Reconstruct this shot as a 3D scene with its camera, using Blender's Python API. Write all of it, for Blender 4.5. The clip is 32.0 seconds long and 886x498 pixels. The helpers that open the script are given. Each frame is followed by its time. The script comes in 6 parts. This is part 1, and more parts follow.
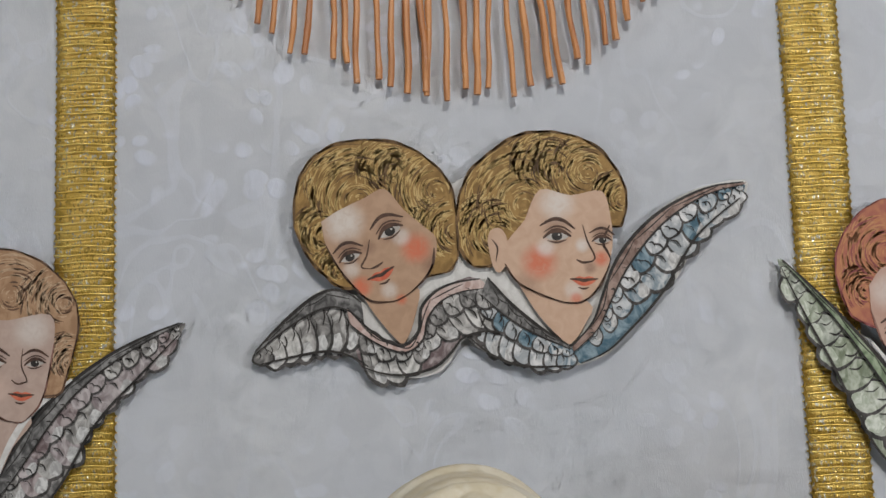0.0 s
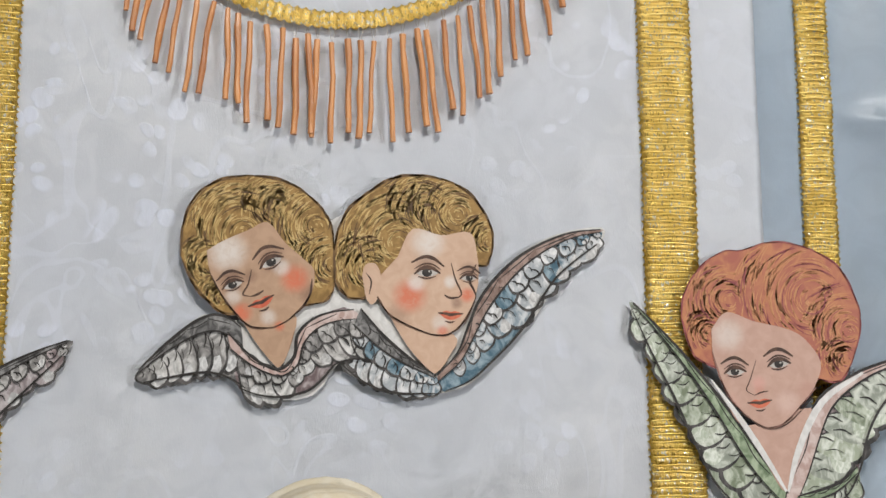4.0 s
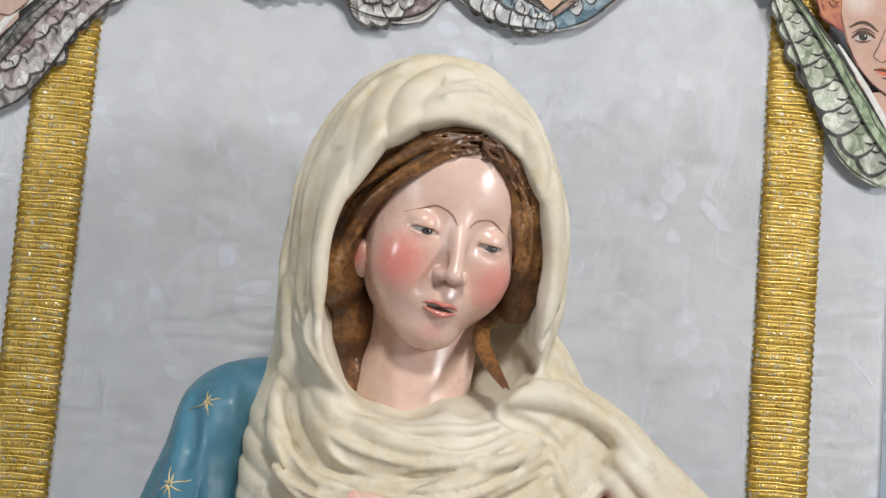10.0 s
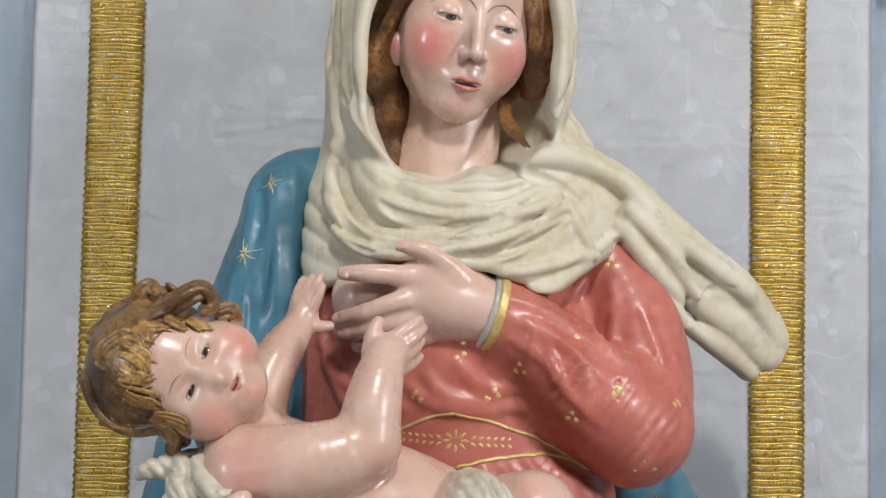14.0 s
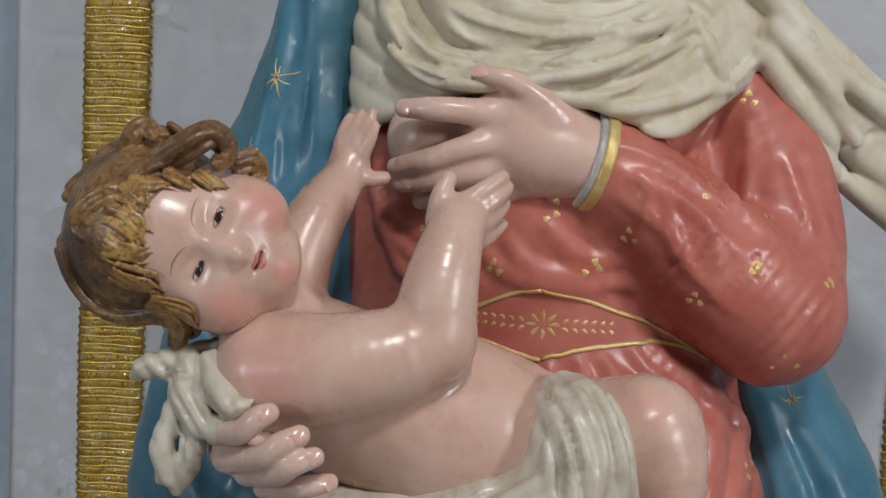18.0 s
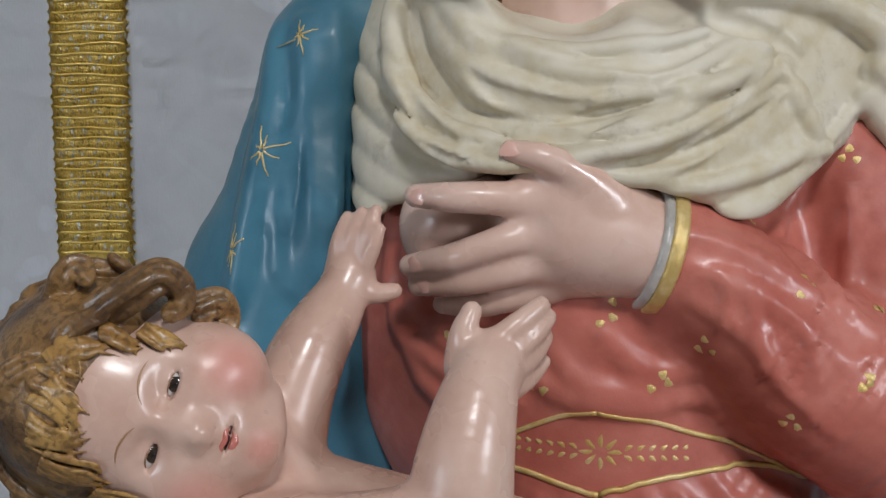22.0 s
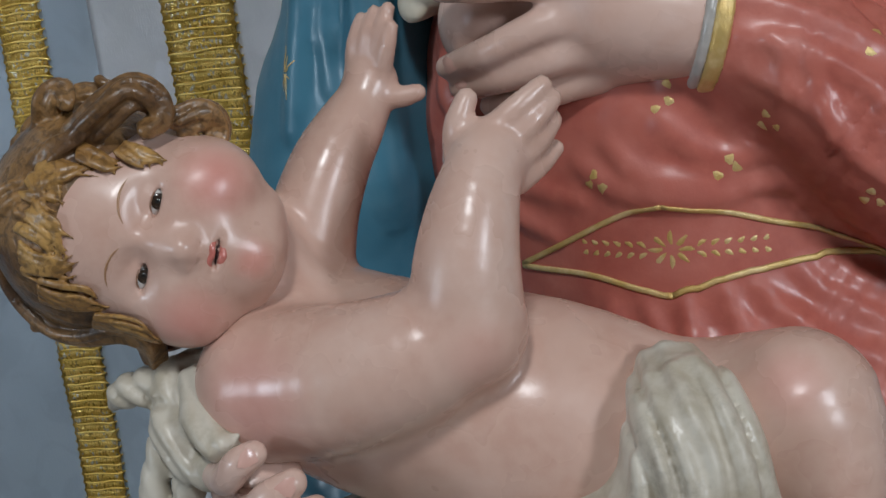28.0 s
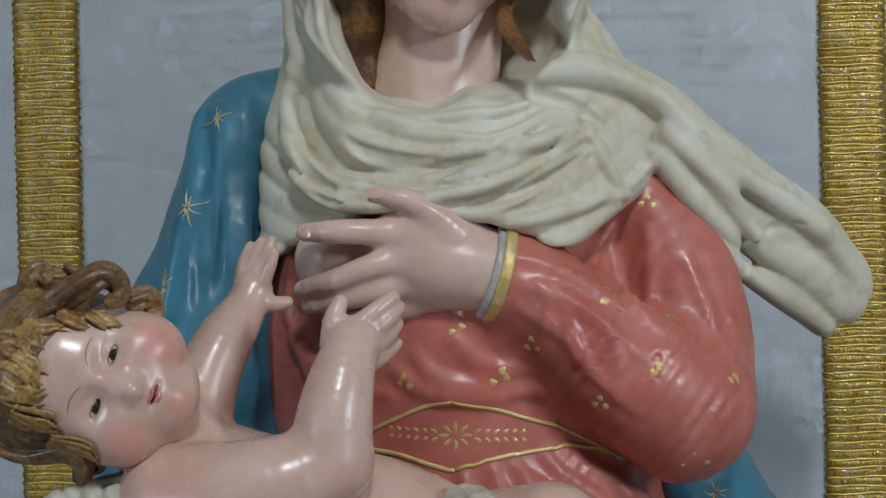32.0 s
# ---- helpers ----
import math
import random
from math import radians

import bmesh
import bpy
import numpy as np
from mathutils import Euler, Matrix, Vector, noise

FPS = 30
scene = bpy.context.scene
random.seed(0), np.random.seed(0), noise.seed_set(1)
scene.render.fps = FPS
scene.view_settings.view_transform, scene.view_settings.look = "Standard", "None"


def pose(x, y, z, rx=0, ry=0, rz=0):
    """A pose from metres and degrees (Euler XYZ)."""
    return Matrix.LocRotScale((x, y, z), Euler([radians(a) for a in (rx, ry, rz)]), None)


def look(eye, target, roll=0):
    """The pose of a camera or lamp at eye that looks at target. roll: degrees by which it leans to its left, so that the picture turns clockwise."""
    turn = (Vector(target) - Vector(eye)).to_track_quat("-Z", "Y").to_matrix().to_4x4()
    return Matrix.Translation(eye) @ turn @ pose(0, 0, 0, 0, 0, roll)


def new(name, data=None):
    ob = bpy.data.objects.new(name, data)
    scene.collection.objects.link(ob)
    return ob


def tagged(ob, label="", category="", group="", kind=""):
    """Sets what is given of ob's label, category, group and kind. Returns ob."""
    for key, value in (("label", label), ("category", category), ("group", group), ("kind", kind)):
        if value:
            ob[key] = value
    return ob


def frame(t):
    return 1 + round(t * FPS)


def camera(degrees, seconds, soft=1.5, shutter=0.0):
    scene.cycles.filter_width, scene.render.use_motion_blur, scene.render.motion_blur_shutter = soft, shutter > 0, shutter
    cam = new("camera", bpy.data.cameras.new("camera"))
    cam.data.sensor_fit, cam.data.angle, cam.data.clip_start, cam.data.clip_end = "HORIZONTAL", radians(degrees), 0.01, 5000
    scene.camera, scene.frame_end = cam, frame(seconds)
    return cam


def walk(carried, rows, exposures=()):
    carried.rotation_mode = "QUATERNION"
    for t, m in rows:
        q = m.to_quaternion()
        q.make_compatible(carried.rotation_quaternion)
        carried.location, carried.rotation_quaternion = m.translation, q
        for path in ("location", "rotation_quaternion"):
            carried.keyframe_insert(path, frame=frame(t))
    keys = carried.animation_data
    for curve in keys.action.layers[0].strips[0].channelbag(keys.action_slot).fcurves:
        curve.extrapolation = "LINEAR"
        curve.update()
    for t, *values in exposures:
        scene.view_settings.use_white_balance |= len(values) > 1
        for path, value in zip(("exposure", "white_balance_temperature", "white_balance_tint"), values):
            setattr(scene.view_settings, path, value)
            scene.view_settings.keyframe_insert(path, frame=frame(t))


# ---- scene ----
cam = camera(34.34, 32.0)
PATH = [
    (0, (-0.0498, -1.3109, 2.0687), (-0.0289, -0.1246, 2.2484), -1.87),
    (0.5, (-0.0909, -1.3252, 2.0377), (-0.0936, -0.1395, 2.2223), -2.05),
    (1, (-0.0859, -1.3271, 2.0258), (-0.0546, -0.1384, 2.1869), -1.86),
    (1.5, (-0.0731, -1.3612, 1.9875), (0.0310, -0.1864, 2.2088), -1.03),
    (2, (-0.0377, -1.3774, 1.9497), (0.1471, -0.2254, 2.2304), -0.29),
    (2.5, (-0.0433, -1.3823, 1.9507), (0.0595, -0.2214, 2.2367), 1.28),
    (4.5, (-0.0089, -1.4277, 2.0571), (0.1123, -0.2514, 2.2609), -1.27),
    (5, (0.0124, -1.4501, 2.0594), (0.1947, -0.2811, 2.2600), -2.50),
    (5.5, (0.0279, -1.4508, 2.0356), (0.2235, -0.2844, 2.2386), -2.42),
    (6, (0.0154, -1.4100, 1.9648), (0.2282, -0.2470, 2.1700), -1.59),
    (6.5, (-0.0330, -1.3500, 1.8590), (0.1625, -0.1913, 2.1019), 0.01),
    (7, (-0.0711, -1.3274, 1.8720), (0.0598, -0.1527, 2.0789), 2.18),
    (7.5, (-0.0779, -1.3164, 1.8829), (0.0063, -0.1327, 2.0610), 2.93),
    (8, (-0.0717, -1.3137, 1.8818), (-0.0049, -0.1273, 2.0490), 2.65),
    (8.5, (-0.0643, -1.3084, 1.8762), (-0.0173, -0.1190, 2.0284), 2.66),
    (9, (-0.0575, -1.3259, 1.8391), (-0.0175, -0.1350, 1.9813), 3.66),
    (9.5, (-0.0425, -1.3297, 1.8315), (-0.0056, -0.1368, 1.9564), 4.30),
    (10, (-0.0697, -1.3091, 1.7807), (-0.0030, -0.1199, 1.9274), 4.63),
    (10.5, (-0.0676, -1.3136, 1.7695), (-0.0361, -0.1255, 1.9352), 4.28),
    (11, (-0.0587, -1.3206, 1.7558), (-0.0221, -0.1329, 1.9231), 4.65),
    (11.5, (-0.0338, -1.3196, 1.7328), (-0.0076, -0.1306, 1.8927), 4.22),
    (12, (-0.0521, -1.3369, 1.7036), (0.0056, -0.1484, 1.8591), 2.83),
    (12.5, (-0.1011, -1.3805, 1.6807), (-0.0350, -0.1892, 1.8090), 2.16),
    (13, (-0.0898, -1.4225, 1.6719), (-0.0226, -0.2263, 1.7403), 2.52),
    (13.5, (-0.0654, -1.4554, 1.6570), (0.0082, -0.2594, 1.7209), 1.47),
    (14, (-0.0666, -1.4619, 1.6518), (-0.0269, -0.2649, 1.7277), 1.20),
    (14.5, (-0.0758, -1.4434, 1.6666), (-0.0778, -0.2438, 1.6994), 1.89),
    (15, (-0.0796, -1.4035, 1.6653), (-0.0919, -0.2036, 1.6637), 2.27),
    (15.5, (-0.0848, -1.3404, 1.6664), (-0.1252, -0.1434, 1.5920), 1.77),
    (17.5, (-0.0910, -1.1967, 1.6651), (-0.0520, -0.0033, 1.5457), 1.86),
    (18, (-0.0785, -1.1981, 1.6867), (-0.0803, -0.0017, 1.5936), 2.24),
    (18.5, (-0.0840, -1.1644, 1.7106), (-0.0390, 0.0344, 1.6841), 2.57),
    (19, (-0.0951, -1.1134, 1.7177), (-0.1347, 0.0854, 1.6824), 1.76),
    (19.5, (-0.0888, -1.0977, 1.7239), (-0.1684, 0.0986, 1.6732), 1.41),
    (20, (-0.0738, -1.0735, 1.7161), (-0.1316, 0.1233, 1.6493), 0.59),
    (20.5, (-0.0653, -1.0649, 1.7152), (-0.1031, 0.1319, 1.6356), 0.00),
    (21, (-0.0612, -1.0502, 1.7345), (-0.0849, 0.1455, 1.6355), 0.23),
    (21.5, (-0.0606, -1.0257, 1.7639), (-0.0850, 0.1665, 1.6291), -0.12),
    (22, (-0.0647, -1.0098, 1.7733), (-0.1146, 0.1784, 1.6128), -0.25),
    (22.5, (-0.0601, -0.9999, 1.8042), (-0.1420, 0.1809, 1.6067), -1.15),
    (23, (-0.0704, -1.0081, 1.8087), (-0.1487, 0.1707, 1.5985), -0.38),
    (23.5, (-0.0724, -0.9939, 1.8089), (-0.1776, 0.1722, 1.5459), -0.88),
    (24, (-0.0659, -0.9715, 1.7997), (-0.1895, 0.1823, 1.4942), -1.29),
    (24.5, (-0.0522, -0.9746, 1.8001), (-0.1471, 0.1806, 1.4894), -1.17),
    (25, (-0.0281, -0.9713, 1.7828), (-0.1479, 0.1834, 1.4790), -2.02),
    (25.5, (-0.0079, -0.9650, 1.7632), (-0.2005, 0.1768, 1.4483), -3.85),
    (27.5, (0.0114, -0.9685, 1.7297), (-0.2495, 0.1723, 1.4643), -5.23),
    (28, (0.0516, -0.9566, 1.7277), (-0.2485, 0.1773, 1.4746), -7.39),
    (28.5, (0.0757, -0.9555, 1.7282), (-0.2090, 0.1855, 1.4893), -8.17),
    (29, (0.0749, -0.9749, 1.7340), (-0.1885, 0.1759, 1.5189), -7.55),
    (29.5, (0.0711, -1.0150, 1.7400), (-0.1399, 0.1530, 1.5634), -6.42),
    (30, (0.0546, -1.0593, 1.7398), (-0.1080, 0.1201, 1.5896), -5.08),
    (30.5, (0.0381, -1.1053, 1.7352), (-0.0757, 0.0834, 1.6164), -4.09),
    (31, (0.0215, -1.1471, 1.7295), (-0.0541, 0.0474, 1.6428), -2.92),
    (31.5, (0.0088, -1.1845, 1.7198), (-0.0195, 0.0141, 1.6696), -2.02),
    (32, (-0.0113, -1.2175, 1.7068), (-0.0224, -0.0177, 1.6869), -1.16),
]
EXPOSURES = [(0, -.82, 6450, 10), (1, -.42, 6450, 10), (2, -.36, 6500, 10), (5, -.32, 6500, 10), (6, -.30, 6500, 10), (7, -.30, 6500, 10), (9, -.16, 6500, 10), (11, -.18, 6500, 10), (13, -.26, 6450, 10), (15, -.23, 6400, 10), (17.5, -.62, 6350, 10), (19, -.75, 6250, 10), (22, -.68, 6150, 10), (24, -.74, 6100, 10), (28, -.90, 5950, 8), (30, -.90, 5800, 6), (32, -.94, 5650, 2)]
walk(cam, [(t, look(eye, target, roll)) for t, eye, target, roll in PATH], EXPOSURES)

# ---- light ----
world = bpy.data.worlds.new("world")
scene.world = world
world.use_nodes = True
sky = world.node_tree.nodes.new("ShaderNodeTexSky")
sky.sky_type, sky.sun_disc, sky.sun_elevation, sky.sun_rotation = "NISHITA", False, radians(40), radians(160)
world.node_tree.links.new(sky.outputs[0], world.node_tree.nodes["Background"].inputs[0])
world.node_tree.nodes["Background"].inputs[1].default_value = 0.1


def area_lamp(name, eye, target, sx, sy, watts, col):
    """Daylight of a window, a shaded church lamp, or an added soft fill."""
    data = bpy.data.lights.new(name, "AREA")
    data.shape, data.size, data.size_y, data.energy, data.color = "RECTANGLE", sx, sy, watts, col
    ob = new(name, data)
    ob.matrix_world = look(eye, target)
    return ob


area_lamp("window_light", (2.4, -2.4, 2.5), (0, -.2, 1.8), .34, .55, 64, (.96, .975, 1))
area_lamp("window_light", (-2.4, -2.4, 1.9), (0, -.1, 1.7), .34, .55, 30, (.84, .92, 1))
area_lamp("ceiling_lamp", (.3, -2.6, 3.9), (0, -.2, 1.6), .36, .36, 72, (1, .97, .93))
# broad weak fill added under the ceiling to lift the shadows, no real fixture
area_lamp("ceiling_fill", (.0, -3.0, 4.3), (0, -2.6, 0), 3.6, 3.2, 6, (.94, .97, 1))

# ---- materials ----
class Mat:
    """A node material in short strokes."""

    def __init__(self, name, rough=.5, metal=0.0, spec=.5, coat=0.0):
        self.m = bpy.data.materials.new(name)
        self.m.use_nodes = True
        self.t = self.m.node_tree
        self.b = self.t.nodes["Principled BSDF"]
        self.set(Roughness=rough, Metallic=metal)
        self.b.inputs["Specular IOR Level"].default_value = spec
        self.b.inputs["Coat Weight"].default_value = coat
        self.b.inputs["Coat Roughness"].default_value = .2
        self.pos = self.node("ShaderNodeNewGeometry").outputs["Position"]

    def set(self, **kw):
        for k, v in kw.items():
            self.b.inputs[k].default_value = v

    def node(self, kind, **inputs):
        n = self.t.nodes.new(kind)
        for k, v in inputs.items():
            self.put(n.inputs[k], v)
        return n

    def put(self, socket, v):
        if isinstance(v, bpy.types.NodeSocket):
            self.t.links.new(v, socket)
        elif isinstance(v, tuple) and len(v) == 3 and socket.type == "RGBA":
            socket.default_value = (*v, 1)
        else:
            socket.default_value = v

    def math(self, op, a, b=0.0, c=0.0):
        n = self.t.nodes.new("ShaderNodeMath")
        n.operation = op
        for s, v in zip(n.inputs, (a, b, c)):
            self.put(s, v)
        return n.outputs[0]

    def scaled(self, sx, sy, sz):
        n = self.node("ShaderNodeVectorMath")
        n.operation = "MULTIPLY"
        self.put(n.inputs[0], self.pos)
        n.inputs[1].default_value = (sx, sy, sz)
        return n.outputs[0]

    def noise(self, scale, detail=3.0, vec=None, rough=.55, distort=0.0):
        return self.node("ShaderNodeTexNoise", Vector=vec or self.pos, Scale=scale, Detail=detail, Roughness=rough, Distortion=distort).outputs["Fac"]

    def cells(self, scale, vec=None, feature="F1"):
        n = self.node("ShaderNodeTexVoronoi", Vector=vec or self.pos, Scale=scale)
        n.feature = feature
        return n.outputs["Distance"]

    def step(self, v, lo, hi, to0=0.0, to1=1.0):
        n = self.node("ShaderNodeMapRange", Value=v)
        for k, x in zip(("From Min", "From Max", "To Min", "To Max"), (lo, hi, to0, to1)):
            self.put(n.inputs[k], x)
        n.interpolation_type = "SMOOTHSTEP"
        return n.outputs[0]

    def mix(self, fac, a, b):
        n = self.t.nodes.new("ShaderNodeMix")
        n.data_type = "RGBA"
        self.put(n.inputs[0], fac)
        self.put(n.inputs[6], a)
        self.put(n.inputs[7], b)
        return n.outputs[2]

    def spot(self, c, r, inner=.1):
        """1 at the place c, fading to 0 at the distance r."""
        n = self.node("ShaderNodeVectorMath")
        n.operation = "DISTANCE"
        self.put(n.inputs[0], self.pos)
        n.inputs[1].default_value = c
        return self.step(n.outputs["Value"], r * inner, r, 1.0, 0.0)

    def bump(self, height, strength=.3, dist=.001, normal=None):
        n = self.node("ShaderNodeBump", Height=height, Strength=strength, Distance=dist)
        if normal:
            self.put(n.inputs["Normal"], normal)
        self.put(self.b.inputs["Normal"], n.outputs[0])
        return n.outputs[0]

    def base(self, v):
        self.put(self.b.inputs["Base Color"], v)
        return self


def painted(name, col, dark, light, rough=.3, spots=(), wear=0.0, coat=.3, bump=.15, scale=22):
    """Glossy paint on carved wood: brushed variation, wear, and painted spots such as blush."""
    m = Mat(name, rough, coat=coat)
    c = m.mix(m.step(m.noise(scale, 4, distort=.4), .38, .68), dark, light)
    c = m.mix(m.step(m.noise(scale * 5, 3), .3, .75), c, col)
    for place, r, tint, amount in spots:
        c = m.mix(m.math("MULTIPLY", m.spot(place, r), amount), c, tint)
    if wear:
        c = m.mix(m.math("MULTIPLY", m.step(m.noise(34, 5, rough=.7), .56, .72), wear), c, tuple(v * .55 for v in dark))
    m.base(c)
    m.put(m.b.inputs["Roughness"], m.step(m.noise(30, 3), .3, .7, rough * .75, rough * 1.3))
    h = m.math("ADD", m.math("MULTIPLY", m.noise(45, 2), 1.0), m.math("MULTIPLY", m.noise(520, 3), .22))
    m.bump(h, bump, .0016)
    return m


def plain_paint(name, a, b, rough=.55, scale=90, bump=.1):
    """Brushed flat paint of the cut-outs."""
    m = Mat(name, rough, spec=.35)
    m.base(m.mix(m.step(m.noise(scale, 4, m.scaled(1, .3, .7), distort=1.2), .35, .68), a, b))
    m.bump(m.noise(600, 2), bump, .0005)
    return m.m


def gold_mat(name, glitter, a=(.86, .61, .13), b=(1, .80, .28), metal=.6):
    m = Mat(name, .36, .5 if glitter else metal)
    c = m.mix(m.step(m.noise(60, 3), .35, .7), a, b)
    n = m.node("ShaderNodeTexVoronoi", Vector=m.scaled(1, 1, .55), Scale=620.0)
    tilt = m.noise(900, 1)
    c = m.mix(m.step(n.outputs["Distance"], .2, .9, 0, .2), c, (.52, .34, .06))
    # glints of the lurex put into the base colour as near-white cells
    painted_spark = m.math("MULTIPLY", m.step(n.outputs["Color"], .68, .77), m.step(m.noise(90, 2), .43, .55)) if glitter else 0.0
    m.base(m.mix(painted_spark, c, (1, .96, .78)))
    if glitter:
        m.put(m.b.inputs["Roughness"], m.step(n.outputs["Color"], .3, .9, .5, .2))
        m.bump(m.math("ADD", n.outputs["Distance"], tilt), .4, .0009)
    else:
        m.bump(m.noise(1300, 2, m.scaled(1, 1, 1)), .5, .0006)
    return m.m


def cloth_mat(name, a, b, flowers):
    """Satin; with a woven leaf and flower pattern when flowers is set."""
    m = Mat(name, .45, spec=.5)
    m.b.inputs["Sheen Weight"].default_value = .25
    c = m.mix(m.step(m.noise(3.0, 4), .35, .68), a, b)
    c = m.mix(m.step(m.noise(24, 4, distort=1.2), .42, .62, 0, .35), c, tuple(v * .90 for v in a))
    weave = m.noise(900, 2, m.scaled(1, 1, .25))
    if flowers:
        flat = m.node("ShaderNodeVectorMath")
        flat.operation = "ADD"
        m.put(flat.inputs[0], m.scaled(1, 0, 1))
        w = m.node("ShaderNodeTexNoise", Vector=m.scaled(1, 0, 1), Scale=7.0, Detail=2.0)
        sc = m.node("ShaderNodeVectorMath")
        sc.operation = "SCALE"
        m.put(sc.inputs[0], w.outputs["Color"])
        sc.inputs["Scale"].default_value = .10
        m.put(flat.inputs[1], sc.outputs[0])
        leaf = m.step(m.cells(40, flat.outputs[0]), .34, .46, 1, 0)
        stem = m.step(m.math("ABSOLUTE", m.math("SUBTRACT", m.noise(9, 1, m.scaled(1, 0, .7), distort=1.5), .5)), .012, .03, 1, 0)
        vein = m.step(m.noise(130, 1, m.scaled(1, 0, .4)), .35, .6)
        where = m.step(m.cells(9.5, flat.outputs[0]), .34, .48, 1, .04)
        pat = m.math("ADD", m.math("MULTIPLY", m.math("MULTIPLY", leaf, m.math("ADD", m.math("MULTIPLY", vein, .35), .65)), where), m.math("MULTIPLY", stem, .35))
        pat = m.math("MULTIPLY", pat, m.step(m.noise(3.2, 2), .40, .60, .25, 1))
        # woven pattern, its bluish sheen put into the colour as a paler blue-white
        c = m.mix(m.math("MULTIPLY", pat, .8), c, (.91, .93, 1))
        m.put(m.b.inputs["Roughness"], m.math("SUBTRACT", m.step(m.noise(40, 2), .3, .7, .46, .56), m.math("MULTIPLY", pat, .16)))
        m.bump(m.math("ADD", m.math("MULTIPLY", weave, .12), m.math("ADD", m.math("MULTIPLY", m.noise(9, 3), 1.0), m.math("MULTIPLY", pat, .25))), .25, .004)
    else:
        m.put(m.b.inputs["Roughness"], m.step(m.noise(30, 2), .3, .7, .30, .42))
        m.bump(m.math("ADD", m.math("MULTIPLY", weave, .08), m.noise(11, 3)), .3, .004)
    m.base(c)
    return m.m


WHITE_SATIN = cloth_mat("white_damask", (.78, .795, .83), (.84, .845, .86), True)
BLUE_SATIN = cloth_mat("blue_satin", (.49, .57, .65), (.57, .65, .72), False)
LUREX, CORD = gold_mat("gold_lurex", True, (.72, .50, .10), (.90, .67, .19)), gold_mat("gold_cord", False)
LEAF = gold_mat("gold_leaf_paint", False, (.62, .44, .15), (.78, .62, .32), .35)
PLASTER = plain_paint("wall_plaster", (.30, .295, .28), (.37, .36, .345), .8, 6, .3)
STONE = plain_paint("floor_stone", (.32, .29, .26), (.42, .39, .35), .4, 8, .2)

# ---- building blocks ----
def mesh_object(name, bm, material, parent=None, label="", smooth=False):
    me = bpy.data.meshes.new(name)
    if smooth:
        for fc in bm.faces:
            fc.smooth = True
    bm.to_mesh(me)
    bm.free()
    for mt in material if isinstance(material, (list, tuple)) else [material]:
        me.materials.append(mt)
    ob = new(name, me)
    ob.parent = parent
    return tagged(ob, label)


part = mesh_object


def empty(name, place=(0, 0, 0)):
    ob = new(name)
    ob.empty_display_size = .05
    return ob


def box_mesh(x0, x1, y0, y1, z0, z1, bevel=0.0):
    bm = bmesh.new()
    bmesh.ops.create_cube(bm, size=1)
    for v in bm.verts:
        v.co = ((x0 + x1) / 2 + v.co.x * (x1 - x0), (y0 + y1) / 2 + v.co.y * (y1 - y0), (z0 + z1) / 2 + v.co.z * (z1 - z0))
    if bevel:
        bmesh.ops.bevel(bm, geom=bm.edges[:], offset=bevel, segments=2, affect="EDGES")
    return bm


def structure(name, bm, mat, label):
    return tagged(mesh_object(name, bm, mat), label, "wall", kind="structure")


# ---- the room, plain and closed ----
structure("floor", box_mesh(-2.6, 2.6, -5, .4, -.1, 0), STONE, "plain worn grey stone floor of the chapel")
structure("ceiling", box_mesh(-2.6, 2.6, -5, .4, 4.4, 4.5), PLASTER, "plain pale plaster ceiling of the chapel")
structure("wall_north", box_mesh(-2.6, 2.6, .12, .4, 0, 4.4), PLASTER, "pale plaster wall behind the hung cloths")
structure("wall_south", box_mesh(-2.6, 2.6, -5.2, -5, 0, 4.4), PLASTER, "pale plaster wall facing the statue")
structure("wall_east", box_mesh(2.6, 2.8, -5, .4, 0, 4.4), PLASTER, "pale plaster side wall of the chapel")
structure("wall_west", box_mesh(-2.8, -2.6, -5, .4, 0, 4.4), PLASTER, "pale plaster side wall of the chapel")
pedestal = tagged(mesh_object("pedestal", box_mesh(-.42, .42, -.62, -.03, 0, 1.02, .012), PLASTER), "plain pale plaster pedestal under the statue", "pedestal")


def sheet(name, x0, x1, z0, z1, depth, mat, label, nx, nz, category="drape"):
    """A hung cloth: depth(x, z) gives how far each place stands out from the wall line."""
    bm = bmesh.new()
    rows = []
    for j in range(nz + 1):
        z = z0 + (z1 - z0) * j / nz
        rows.append([bm.verts.new((x0 + (x1 - x0) * i / nx, depth(x0 + (x1 - x0) * i / nx, z), z)) for i in range(nx + 1)])
    for a, b in zip(rows, rows[1:]):
        for i in range(nx):
            bm.faces.new((a[i], a[i + 1], b[i + 1], b[i]))
    faces = bm.faces[:]
    bmesh.ops.solidify(bm, geom=faces, thickness=-.003)
    ob = mesh_object(name, bm, mat, smooth=True)
    return tagged(ob, label, category)


def soft(x, z, s, seed):
    return noise.noise(Vector((x * s, seed, z * s)))


def panel_depth(x, z):
    d = .0024 * soft(x, z * .35, 6, 3.1) + .0014 * soft(x, z, 15, 7.7) + .0008 * soft(x, z, 33, 1.3)
    d += .003 * math.exp(-((x - .245 - .02 * soft(0, z, 3, 2)) / .022) ** 2) * (-1 if z > 2.05 else -.3)
    d -= .002 * math.exp(-((x + .28) / .03) ** 2)
    return d


